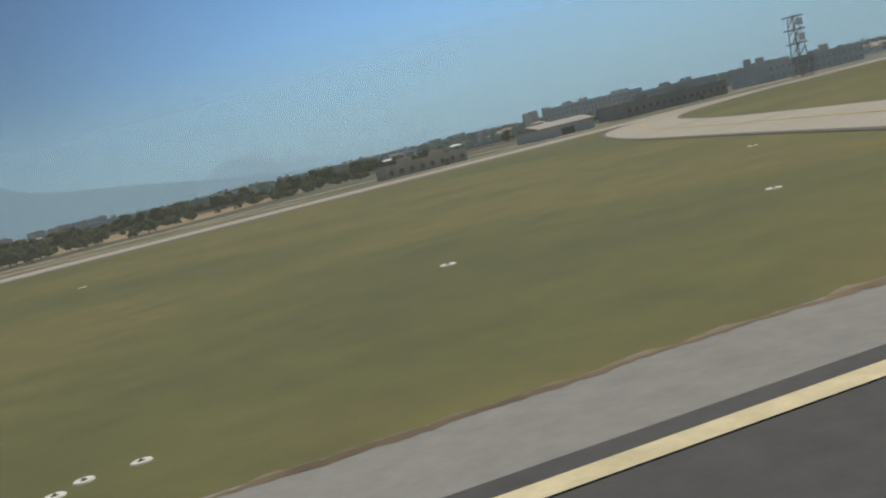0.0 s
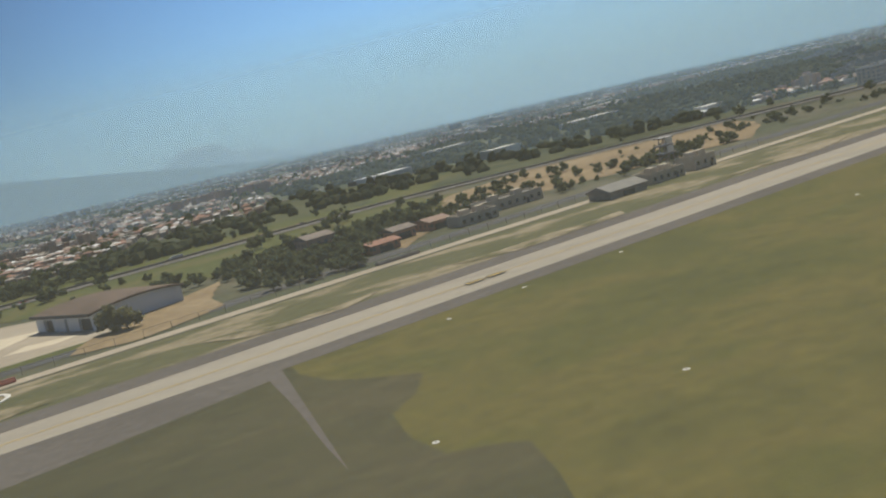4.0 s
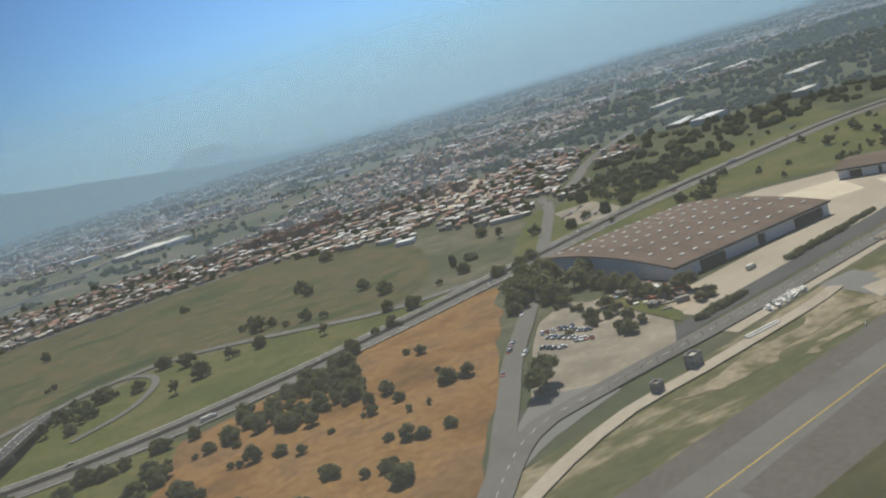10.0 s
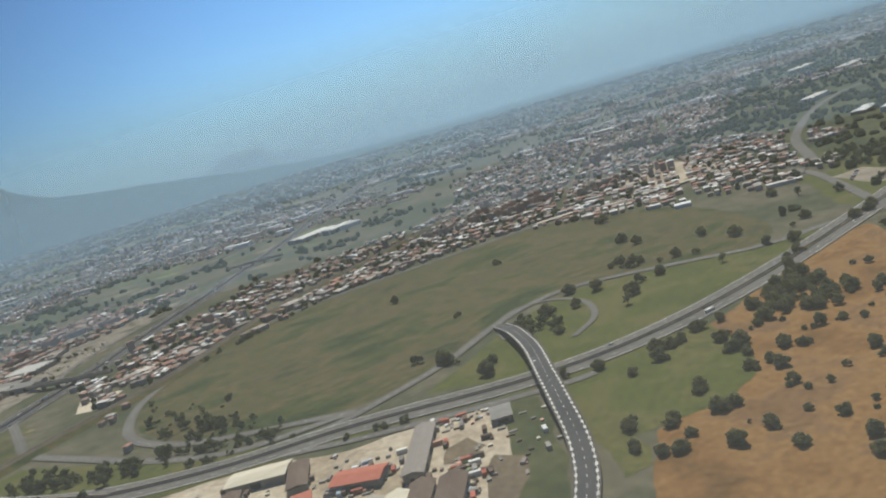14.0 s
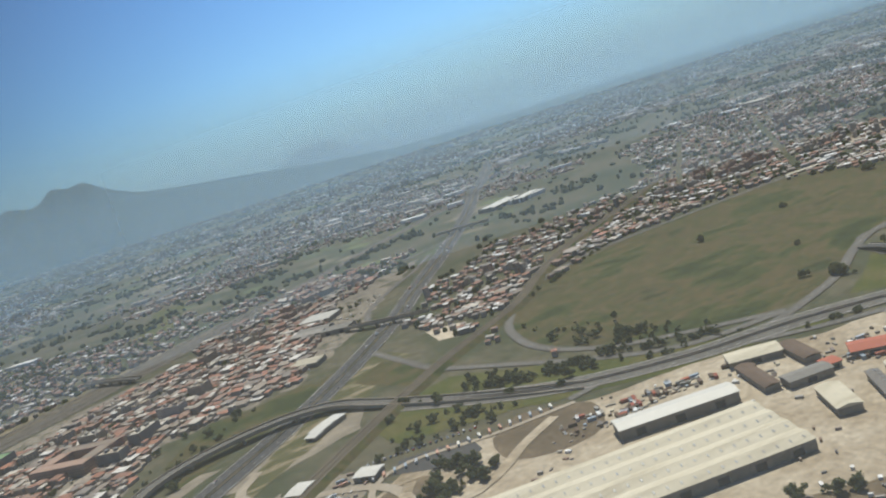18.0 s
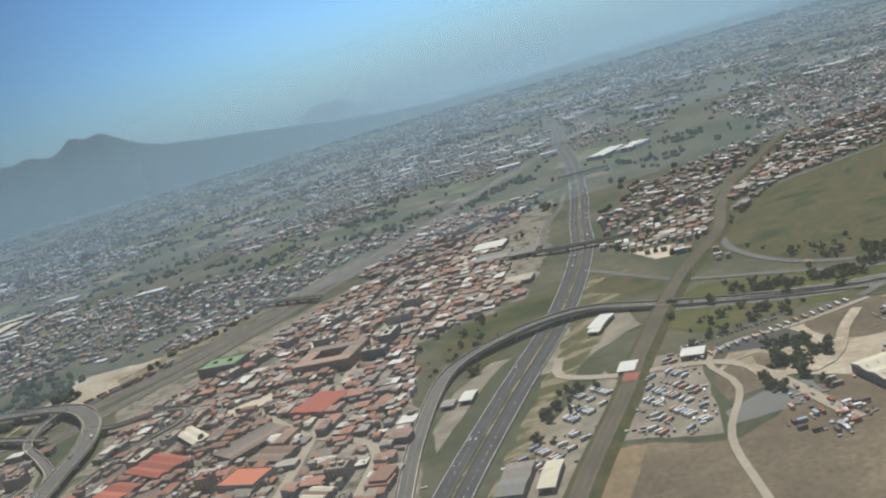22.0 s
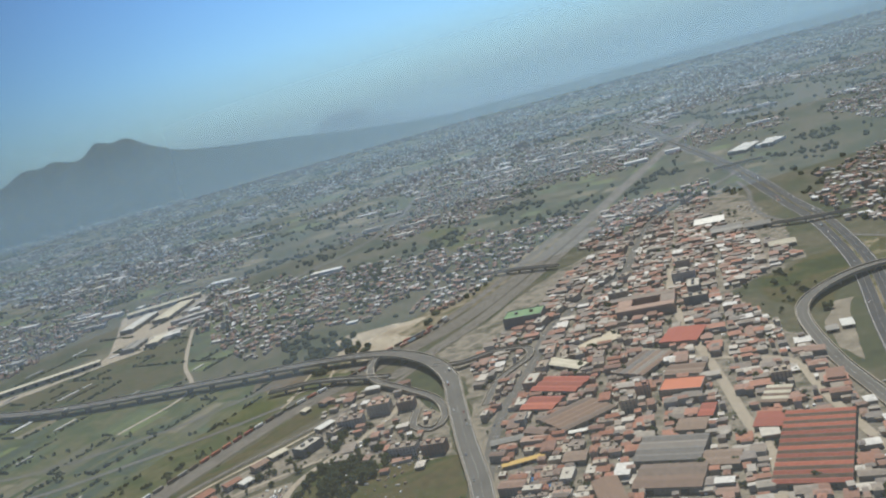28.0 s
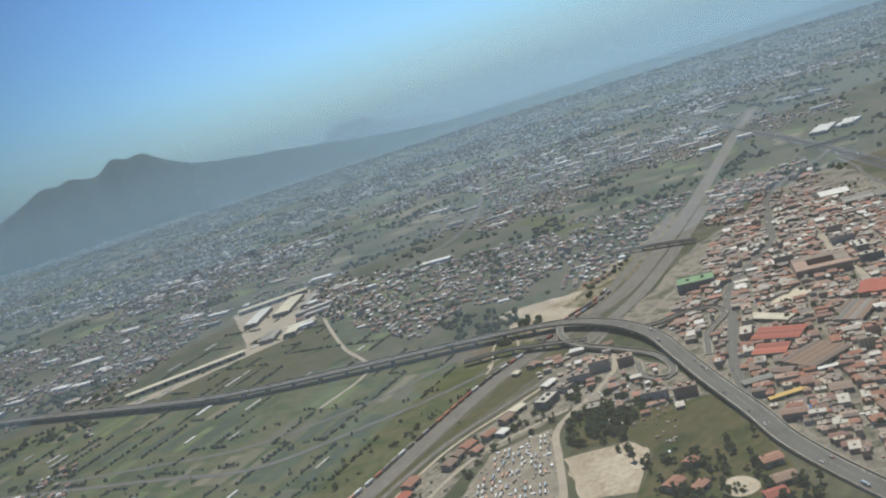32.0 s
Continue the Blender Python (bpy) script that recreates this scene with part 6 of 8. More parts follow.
# airport side buildings along the perimeter
flat_block(152, 152, 9, 5, 11, 1.7, CREAMWALL, FLATROOF, "low cream airport office with a flat roof", windows=1.7)
warehouse(140, 148, 9, 6, 11, 2.0, GREYROOF, "grey airport shed with a curved roof", 1, 1.2)
flat_block(163, 155, 6, 5, 11, 2.3, CREAMWALL, FLATROOF, "two-storey cream airport building with a white roof", windows=1.7)
flat_block(130, 176, 15, 6, 8, 1.9, CREAMWALL, GREYROOF, "long low cream barracks", windows=1.7)
flat_block(118, 166, 9, 5, 11, 1.7, CREAMWALL, FLATROOF, "low pale airport store", windows=1.7)
warehouse(104, 171, 5, 5, 14, 2.8, TILE, "house with a brown tiled roof", 1, 0.8, PINKWALL, name="house")
warehouse(112, 173, 5, 6, 14, 2.4, TILE, "small barracks with a tiled roof", 1, 0.8, PINKWALL, name="house")
warehouse(90, 183, 6, 6, 14, 5.0, TILE, "house with an orange tiled roof", 1, 0.9, PINKWALL, name="house")
warehouse(97, 161, 6, 5, 14, 2.2, TILE, "low house with an orange tiled roof", 1, 0.6, PINKWALL, name="house")
flat_block(240, 157, 15, 4, 11, 1.6, CREAMWALL, FLATROOF, "long low white building behind the track", windows=1.7)
warehouse(269, 168, 12, 8, 11, 2.8, GREYROOF, "white-walled airport hangar", 1, 1, WHITESHEET)
flat_block(300, 182, 26, 10, 8, 2.6, GREYWALL, GREYROOF, "grey stone airport terminal block", windows=1.7)
flat_block(345, 196, 30, 12, 8, 3.6, GREYWALL, GREYROOF, "tall grey terminal block", windows=1.7)
flat_block(318, 205, 16, 10, 8, 4.2, DARKWALL, GREYROOF, "grey apartment block behind the airport")
flat_block(312, 248, 16, 8, 20, 5.5, PLASTER, FLATROOF, "cream apartment block on the hillside")
flat_block(330, 255, 10, 8, 20, 5.5, PLASTER, FLATROOF, "cream apartment block on the hillside")
warehouse(266, 288, 14, 6, 20, 2.6, WHITESHEET, "white-roofed shed in the trees", 1, 0.5)
warehouse(171, 412, 26, 9, 25, 3, WHITESHEET, "long white-roofed shed in the trees", 1, 0.5)
flat_block(-76, 104.8, 2.6, 2.0, 20, 2.0, DARKWALL, FLATROOF, "small concrete works hut by the track", plant=0)
flat_block(-86, 101.8, 1.8, 1.5, 20, 1.5, DARKWALL, FLATROOF, "small pale hut by the track", plant=0)
for x, y, w, h in ((352, 300, 14, 5), (372, 318, 12, 6), (396, 326, 10, 8), (412, 350, 16, 6), (446, 372, 12, 7), (470, 412, 14, 6), (520, 470, 16, 8), (560, 500, 10, 11), (600, 580, 18, 8), (690, 660, 16, 10)):
    flat_block(x, y, w, 9, 15, h * 0.55, GREYWALL, GREYROOF, "grey apartment block among the trees", "apartment_block")
# town
flat_block(-545, 476, 24, 16, -38, 6, DARKWALL, GREENROOF, "large dark block with a green roof", plant=3)
flat_block(-497, 415, 32, 28, -38, 5.5, PINKWALL, FLATROOF, "block with a courtyard and brown roofs", court=(16, 13))
warehouse(-587, 358, 25, 17, -60, 3.4, REDROOF, "factory with bright red sheet roofs", 3, 0.8)
warehouse(-604, 346, 17, 14, -55, 3.2, REDROOF, "workshop with a bright red roof", 2, 0.8)
warehouse(-571, 381, 26, 8.5, -76, 3, CREAMSHEET, "shed with a cream roof", 2, 0.6)
flat_block(-557.5, 303, 18, 13, -48, 3.6, PLASTER, ORANGEROOF, "hall with a flat orange roof", plant=0)
warehouse(-544.5, 318, 17, 12, -50, 3.4, BROWNROOF, "hall with a weathered brown roof", 2, 0.6)
warehouse(-563, 222, 24, 54, -48, 3.2, REDROOF, "factory with many narrow red and brown roofs", 19, 0.7, second=HANGROOF)
warehouse(-558.5, 249, 10, 12, -52, 3.2, REDROOF, "small factory hall with a red roof", 1, 0.5)
warehouse(-541.5, 264, 10, 16, -52, 3.2, BROWNROOF, "factory hall with narrow brown roofs", 6, 0.5, second=CREAMSHEET)
warehouse(-595.5, 260, 25, 20, -48, 3.8, GREYROOF, "factory hall with dark grey roofs", 4, 0.8)
warehouse(-608.5, 243, 24, 17, -47, 3.8, BROWNROOF, "factory hall with brown roofs", 2, 0.7)
warehouse(-589, 240, 14, 11, -47, 3.4, BROWNROOF, "brown-roofed workshop beside a factory", 2, 0.5)
warehouse(-578, 270, 11, 10, -48, 3.4, BROWNROOF, "square workshop with a brown roof", 1, 0.6)
warehouse(-566, 276, 6, 12, -48, 3.0, REDROOF, "narrow workshop with a red roof", 2, 0.5)
warehouse(-629.5, 249, 22, 9, 69, 4.4, BROWNROOF, "tall brown-roofed hall by the street", 1, 0.7)
warehouse(-600.5, 321, 27, 21, 4, 3.2, BROWNROOF, "brown ribbed workshop hall", 5, 0.6)
warehouse(-608, 306, 9, 2.4, -30, 2.2, WHITESHEET, "narrow white-roofed store", 1, 0.3)
warehouse(-620, 322, 10, 6, -62, 2.8, TILE, "house with an orange-red roof", 1, 0.7, PLASTER)
warehouse(-550, 343, 28, 17, 23, 3.4, BROWNROOF, "brown-grey ribbed market hall", 5, 0.5, second=GREYROOF)
flat_block(-541, 396, 25, 15, 6, 0.5, PALECON, SLAB, "pale paved parking deck", plant=0)
warehouse(-517, 356, 21, 19, 38, 3.8, REDROOF, "brick-red roofed hall", 2, 0.5, PINKWALL)
warehouse(-637, 302, 17, 3, -20, 2.2, OCHRESHEET, "low shed with an ochre yellow roof", 1, 0.3)
warehouse(-622, 286, 9, 8, -40, 3.0, BROWNROOF, "small brown-roofed workshop", 1, 0.5)
warehouse(-633, 325, 14, 5, -25, 2.6, GREYROOF, "grey-roofed store by the viaduct road", 1, 0.5)
flat_block(-583, 306, 7, 6, -38, 6.0, PLASTER, FLATROOF, "tall pale apartment tower", plant=1)
flat_block(-571, 313, 6, 6, -38, 6.2, PINKWALL, TILE, "tall pinkish apartment tower", plant=1)
warehouse(-352, 540, 22, 18, -38, 4, WHITESHEET, "hall with white saw-tooth roof", 5, 0.8)
warehouse(-365, 505, 22, 18, -38, 4, GREYROOF, "grey factory hall", 2, 0.8)
warehouse(-352, 488, 18, 12, -38, 4, GREYROOF, "brown-grey factory annexe", 2, 0.8)
warehouse(-382, 432, 16, 11, -38, 3.4, CREAMSHEET, "pale twin-bay shed by the motorway", 3, 0.9)
warehouse(-118, 772, 44, 20, 30, 5, WHITESHEET, "long white warehouse by the motorway", 2, 1)
warehouse(-850, 805, 106, 9, -3, 5, CREAMSHEET, "very long pale depot building", 1, 0.8)
warehouse(-727, 998, 80, 12, -10, 6, CREAMSHEET, "long pale depot hall", 2, 0.9)
warehouse(-757, 935, 62, 14, 62, 6, WHITESHEET, "white depot hall beside the yard", 2, 0.9)
warehouse(-722, 940, 70, 18, 62, 5.6, CREAMSHEET, "long cream-roofed depot hall", 3, 0.9)
warehouse(-700, 930, 60, 8, 62, 5.2, GREYROOF, "narrow grey depot hall", 1, 0.9)
warehouse(-768, 822, 30, 14, 62, 5, GREYROOF, "grey depot workshop in the yard", 2, 0.9)
warehouse(-748, 812, 26, 12, 62, 5, CREAMSHEET, "pale depot workshop in the yard", 2, 0.9)

# apartment blocks of the town and by the viaduct
for x, y, w, d, r, h, wall in ((-677, 415, 13, 7, -30, 7, PLASTER), (-660, 420, 12, 7, -30, 7.5, PLASTER), (-648, 412, 9, 7, -30, 6, PINKWALL), (-669, 357, 13, 6, -38, 6, PLASTER), (-658, 347, 11, 6, -38, 6, PINKWALL), (-702, 408, 14, 8, 30, 5, DARKWALL), (-686, 414, 8, 7, 20, 4, PLASTER),
                              (-480, 392, 13, 7, -38, 8, DARKWALL), (-466, 412, 16, 7, 52, 8, DARKWALL), (-492, 452, 12, 7, -38, 6, PLASTER), (-452, 440, 14, 7, -38, 7, PLASTER), (-436, 462, 9, 9, -38, 8, PLASTER), (-528, 276, 8, 7, -38, 6, PLASTER)):
    flat_block(x, y, w, d, r, h * 0.78, wall, FLATROOF, {"plaster_facade": "cream plastered apartment block with balcony rows", "pink_plaster_facade": "pinkish plastered apartment block", "grey_concrete_facade": "grey concrete apartment block"}[wall.name], "apartment_block", 2)


for spots, w, d, h, wall, roof, label in ((((-99, 511), (-94, 507), (-86, 502), (-104, 516)), 4, 8, 6, PLASTER, FLATROOF, "tall white apartment slab beyond the meadow"), (((-62, 501), (-55, 494), (-47, 496), (-40, 501), (-29, 505), (-22, 500), (-15, 530), (-15, 556), (-53, 539), (-50, 512), (-40, 520), (-70, 515)), 8, 6, 6.5, PINKWALL, FLATROOF, "pinkish apartment block beyond the meadow"), (((1, 483), (7, 476), (-9, 474)), 7, 6, 6, PLASTER, FLATROOF, "cream apartment block beyond the meadow"), (((110, 628), (126, 632), (139, 614), (150, 605), (92, 613), (120, 650)), 9, 7, 9, PINKWALL, FLATROOF, "pinkish apartment tower in the town"), (((-24, 1500), (-5, 1520), (16, 1500)), 12, 8, 13, PLASTER, FLATROOF, "far pale apartment tower")):
    for x, y in spots:
        flat_block(x, y, w, d, 25, h * 0.72, wall, roof, label, "apartment_block", 1)
for x, y, w, d in ((-20, 400, 34, 4), (4, 392, 26, 4), (-62, 424, 22, 5)):
    warehouse(x, y, w, d * 0.6, -12, 1.6, CREAMSHEET, "long low pale depot shed beyond the meadow", 1, 0.5)
warehouse(-97, 755, 34, 12, 38, 6, WHITESHEET, "white hall rising over the town", 2, 0.8)
rng = random.Random(58)
for i in range(14, len(STREET) - 12, 3):
    for side in (-1, 1):
        p, n = STREET[i], sides(STREET)[i]
        q = p + n * side * rng.uniform(7.5, 9.5)
        if rng.random() < 0.6 and q.y > 370 and q.y < 640 and clear_of_roads(q.x, q.y, 3.5) and not (-560 < q.x < -476 and 400 < q.y < 500 and side < 0):
            turn = math.degrees(math.atan2(n.y, n.x)) + 90
            wall = rng.choice((PLASTER, PINKWALL, PLASTER))
            flat_block(q.x, q.y, rng.uniform(8, 14), rng.uniform(5, 7), turn, rng.uniform(2.8, 4.8), wall, FLATROOF, {"plaster_facade": "cream plastered apartment block on the main street", "pink_plaster_facade": "pinkish apartment block on the main street"}[wall.name], "apartment_block", 1)
for x, y, w, d, r, h in ((-790, 389, 9, 6, 35, 3.4), (-769, 389, 7, 6, 30, 3.8), (-762, 394, 6, 5, 30, 4.2), (-754, 399, 8, 6, 25, 4), (-753, 391, 6, 5, 25, 3), (-741, 401, 8, 5, 22, 3.6), (-726, 410, 8, 6, 20, 3.8), (-798, 378, 7, 6, 35, 3.4), (-717, 281, 8, 6, 15, 3.6), (-702, 289, 5, 5, 15, 3.8), (-712, 272, 7, 5, 15, 3), (-678, 467, 7, 5, 35, 3.2), (-637, 446, 6, 5, -20, 3.6), (-683, 264, 8, 6, -20, 3.6), (-690, 250, 9, 6, -20, 3.2), (-700, 244, 8, 6, -20, 3.4)):
    warehouse(x, y, w, d, r, h, TILE if (x + y) % 3 else REDROOF, "villa with an orange tiled roof in a garden", 1, 1.0, PLASTER, name="house")
warehouse(-735, 397, 6, 5, 25, 3, WHITESHEET, "small white-roofed house", 1, 0.3, PLASTER, name="house")
warehouse(-716, 416, 9, 5, 20, 3.2, CREAMSHEET, "shed with a cream roof beside the railway", 1, 0.6)
warehouse(-688, 430, 10, 5, 25, 2.8, WHITESHEET, "white-roofed store beside the railway", 1, 0.5)
warehouse(-690, 466, 5, 4, 35, 2.6, CREAMSHEET, "small cream-roofed railway store", 1, 0.5)
warehouse(-632, 225, 40, 12, -40, 4, REDROOF, "long factory hall with an orange-red roof", 2, 0.9)


def tarp_stack(x, y):
    e = empty("tarpaulin_stacks", x, y, 0, -38, label="rows of blue plastic covered stacks in a yard", category="stacks")
    m = gable_mesh("tarpaulin", 2.6, 1.8, 1.0, 0.5, BLUETARP, 0.1)
    b = box_mesh("stack", -1.3, 1.3, -0.85, 0.85, 0, 0.95, GREYROOF)
    for i in range(4):
        for j in range(4):
            s = part("stack", b, e, m=pose(i * 3.0 - 4.5, j * 2.4 - 3.6, 0))
            part("tarpaulin", m, s, "blue tarpaulin")


tarp_stack(-641, 281)


def ring_beacon(x, y, r=3.4):
    """A painted ring with a short mast at its middle."""
    e = empty("signal_ring", x, y, 0.05, 0, label="white painted signal ring on the grass", category="marking")
    v, f, n = [], [], 40
    for i in range(n):
        a = 2 * math.pi * i / n
        v += [((r - 0.3) * math.cos(a), (r - 0.3) * math.sin(a), 0), ((r + 0.3) * math.cos(a), (r + 0.3) * math.sin(a), 0), ((r - 0.3) * math.cos(a), (r - 0.3) * math.sin(a), 0.08), ((r + 0.3) * math.cos(a), (r + 0.3) * math.sin(a), 0.08)]
    for i in range(n):
        k, q = 4 * i, 4 * ((i + 1) % n)
        f += [(k + 2, k + 3, q + 3, q + 2), (k + 1, q + 1, q + 3, k + 3), (k, k + 2, q + 2, q)]
    part("ring", mesh_of("ring", v, f, WHITEPAINT), e)
    part("centre_plate", box_mesh("centre_plate", -0.5, 0.5, -0.4, 0.4, 0, 0.1, WHITEPAINT), e)


ring_beacon(34, 122.3)


def light_base(x, y, rng, hot=False):
    """A pale round concrete collar in the grass with a small light on it."""
    e = empty("light_base", x, y, 0.02, rng.uniform(0, 90), label="pale concrete light base in the grass", category="airfield light", group="airfield light bases")
    v, f, n = [], [], 14
    for i in range(n):
        a = 2 * math.pi * i / n
        c, s = math.cos(a), math.sin(a)
        v += [(0.22 * c, 0.22 * s, 0.06), (0.55 * c, 0.55 * s, 0.06), (0.62 * c, 0.62 * s, 0)]
    for i in range(n):
        k, q = 3 * i, 3 * ((i + 1) % n)
        f += [(k, k + 1, q + 1, q), (k + 1, k + 2, q + 2, q + 1)]
    part("collar", mesh_of("collar", v, f, WHITEPAINT), e, "worn white painted concrete collar")
    part("lamp_can", box_mesh("lamp_can", -0.07, 0.07, -0.07, 0.07, 0, 0.14, STEEL), e)
    e.scale = (0.29, 0.31, 0.4) if y < 35 else (0.44, 0.46, 0.5)


rng = random.Random(5)
for x, y in ((183.3, 47.1), (174.3, 29.6), (159.1, 45.9), (194.5, 79.7), (131, 45.6), (157, 47.3), (104, 44.4), (199.6, 31.4), (200.5, 31.5), (199.2, 31), (209.8, 44.2), (231, 57), (220.4, 41.3), (189.4, 31.8), (157.4, 32.5), (88, 57), (70, 60), (60, 78), (84, 93), (95, 97), (110, 100), (140, 92), (166, 96)):
    light_base(x, y, rng)
for x, y in ((1, 69), (5, 77), (18, 80), (24, 79), (43, 85), (56, 88), (10, 79), (17, 80), (37, 82), (50, 84), (-15, 70), (-16, 62), (-19, 61), (-20, 65), (-29, 70), (-12, 66), (8, 78), (13, 78), (6, 71), (-60, 92), (-66, 84), (-44, 99), (12, 108), (6, 110), (20, 113), (-80, 60), (-90, 66)):
    light_base(x, y, rng)


def sign_board(x, y, rz):
    e = empty("taxiway_sign", x, y, 0, rz, label="small white taxiway sign board on legs", category="sign", group="taxiway signs")
    part("board", box_mesh("board", -1.1, 1.1, -0.08, 0.08, 0.25, 0.85, WHITESHEET), e)
    for s in (-0.8, 0.8):
        part("leg", box_mesh("leg", s - 0.05, s + 0.05, -0.05, 0.05, 0, 0.25, STEEL), e)
    e.scale = (0.6, 0.6, 0.6)


for x, y, r in ((11, 78, 20), (13, 75.4, 60), (-23, 72, 10), (-17, 73, 60), (-15, 70, 70), (-18, 51, 30), (-20, 96, 50), (-26, 94, 50), (-52, 91, 40)):
    sign_board(x, y, r)


def stack_of_pipes(x, y, rz, length, rows, mat, label):
    """Long goods lying along the fence: beams or fence sections on bearers."""
    e = empty("stacked_beams", x, y, 0, rz, label=label, category="stack", group="stacks along the fence")
    for i in range(rows):
        part("beam", box_mesh("beam", -length / 2, length / 2, i * 0.5 - rows * 0.25, i * 0.5 - rows * 0.25 + 0.4, 0.12, 0.5 + 0.2 * (i % 2), mat), e)


stack_of_pipes(13, 127.3, 11, 9, 3, REDROOF, "rust-red stacked beams by the fence")
stack_of_pipes(33, 131, 11, 9, 3, REDROOF, "rust-red stacked beams by the fence")
stack_of_pipes(-6, 123.4, 11, 12, 4, PALECON, "long pale concrete beams by the fence")
stack_of_pipes(-60, 105.8, 4, 8, 2, WHITESHEET, "white stacked panels by the track")


def rubble_heap(x0, y0, x1, y1, n, label):
    """Broken pale concrete tipped in a long low heap."""
    rng = random.Random(12)
    e = empty("rubble_heap", x0, y0, 0, 0, label=label, category="rubble")
    lumps = [box_mesh("rubble", -a, a, -b, b, -0.05, c, WHITESHEET) for a, b, c in ((0.5, 0.3, 0.35), (0.3, 0.25, 0.5), (0.7, 0.35, 0.25), (0.25, 0.2, 0.3))]
    for i in range(n):
        t = rng.random()
        part("rubble", rng.choice(lumps), e, m=pose((x1 - x0) * t + rng.uniform(-0.6, 0.6), (y1 - y0) * t + rng.uniform(-1.1, 1.1), 0.08 + rng.uniform(0, 0.25), rng.uniform(-20, 20), rng.uniform(-20, 20), rng.uniform(0, 360)))


rubble_heap(-51.5, 113.6, -41, 115.2, 70, "long heap of white concrete rubble by the track")
stack_of_pipes(95, 144.5, 11, 8, 3, GREYROOF, "grey stacked goods by the track")


def mast(x, y, h, label):
    """A lattice tower with platforms and aerial dishes."""
    e = empty("radio_mast", x, y, 0, 0, label=label, category="mast")
    v, f = [], []
    for sx in (-1, 1):
        for sy in (-1, 1):
            limb(v, f, (sx * 1.3, sy * 1.3, 0), (sx * 0.7, sy * 0.7, h), 0.14, 0.1, 5)
    part("legs", mesh_of("legs", v, f, STEEL), e)
    v, f = [], []
    n = int(h / 2)
    for i in range(n):
        a, b = 1.3 - 0.6 * i / n, 1.3 - 0.6 * (i + 1) / n
        z0, z1 = h * i / n, h * (i + 1) / n
        for s in (-1, 1):
            limb(v, f, (-a, s * a, z0), (b, s * b, z1), 0.06, 0.06, 4)
            limb(v, f, (s * a, a, z0), (s * b, -b, z1), 0.06, 0.06, 4)
    part("bracing", mesh_of("bracing", v, f, STEEL), e)
    for z in (h * 0.55, h * 0.78, h):
        part("platform", box_mesh("platform", -1.5, 1.5, -1.5, 1.5, z, z + 0.25, STEEL), e)
    for z in (h * 0.6, h * 0.85):
        part("dish", box_mesh("dish", -0.7, 0.7, -1.9, -1.6, z, z + 1.3, WHITESHEET), e)


mast(326, 171, 12, "tall lattice radio mast with platforms")
mast(160, 160, 7, "small lattice mast behind the airport office")
for x, y, h in ((580, 1320, 17), (562, 1160, 15), (590, 1180, 11)):
    flat_block(x, y, 16, 14, 10, h * 0.5, DARKWALL, GREYROOF, "distant grey tower block", plant=1)

# ---- vehicles ----
def car_meshes():
    """A saloon: lower body with a tapered bonnet, glasshouse, wheels. About two metres long at this scale."""
    prof = [(-1.0, 0.16), (-1.02, 0.38), (-0.92, 0.45), (-0.5, 0.47), (0.45, 0.47), (0.9, 0.41), (1.0, 0.32), (0.99, 0.16)]
    v = [(x, s * 0.42, z) for s in (-1, 1) for x, z in prof]
    n = len(prof)
    f = [tuple(range(n)), tuple(range(2 * n - 1, n - 1, -1))] + [(i, n + i, n + (i + 1) % n, (i + 1) % n) for i in range(n)]
    body = mesh_of("body", v, f, CARPAINT)
    pc = [(-0.72, 0.47), (-0.5, 0.68), (0.1, 0.69), (0.45, 0.47)]
    v = [(x, s * (0.4 - 0.1 * (z > 0.5)), z) for s in (-1, 1) for x, z in pc]
    f = [(0, 1, 2, 3), (7, 6, 5, 4), (0, 4, 5, 1), (2, 6, 7, 3)]
    glass = mesh_of("windows", v, f, GLASS)
    roof = box_mesh("roof_panel", -0.5, 0.1, -0.31, 0.31, 0.675, 0.71, CARPAINT)
    wv, wf, k = [], [], 10
    for s in (-0.07, 0.07):
        wv += [(0.17 * math.cos(2 * math.pi * i / k), s, 0.17 * math.sin(2 * math.pi * i / k)) for i in range(k)]
    wf = [tuple(range(k)), tuple(range(2 * k - 1, k - 1, -1))] + [(i, k + i, k + (i + 1) % k, (i + 1) % k) for i in range(k)]
    return body, glass, roof, mesh_of("wheel", wv, wf, RUBBER)


CAR = car_meshes()


def car(x, y, z, rz, group=""):
    e = empty("car", x, y, z, rz, label="small parked saloon car" if not group else "saloon car on the road" if "road" in group else "car parked in a row", category="car", group=group)
    part("body", CAR[0], e)
    part("windows", CAR[1], e)
    part("roof_panel", CAR[2], e)
    for sx in (-0.62, 0.62):
        for sy in (-0.38, 0.38):
            part("wheel", CAR[3], e, m=pose(sx, sy, 0.17))


TRUCK = (box_mesh("trailer", -3.1, 1.5, -0.55, 0.55, 0.5, 1.75, TRUCKBOX), box_mesh("cab", 1.65, 2.7, -0.52, 0.52, 0.3, 1.4, CARPAINT), box_mesh("windscreen", 2.68, 2.74, -0.46, 0.46, 0.85, 1.3, GLASS), box_mesh("chassis", -3.0, 2.6, -0.3, 0.3, 0.25, 0.5, STEEL))


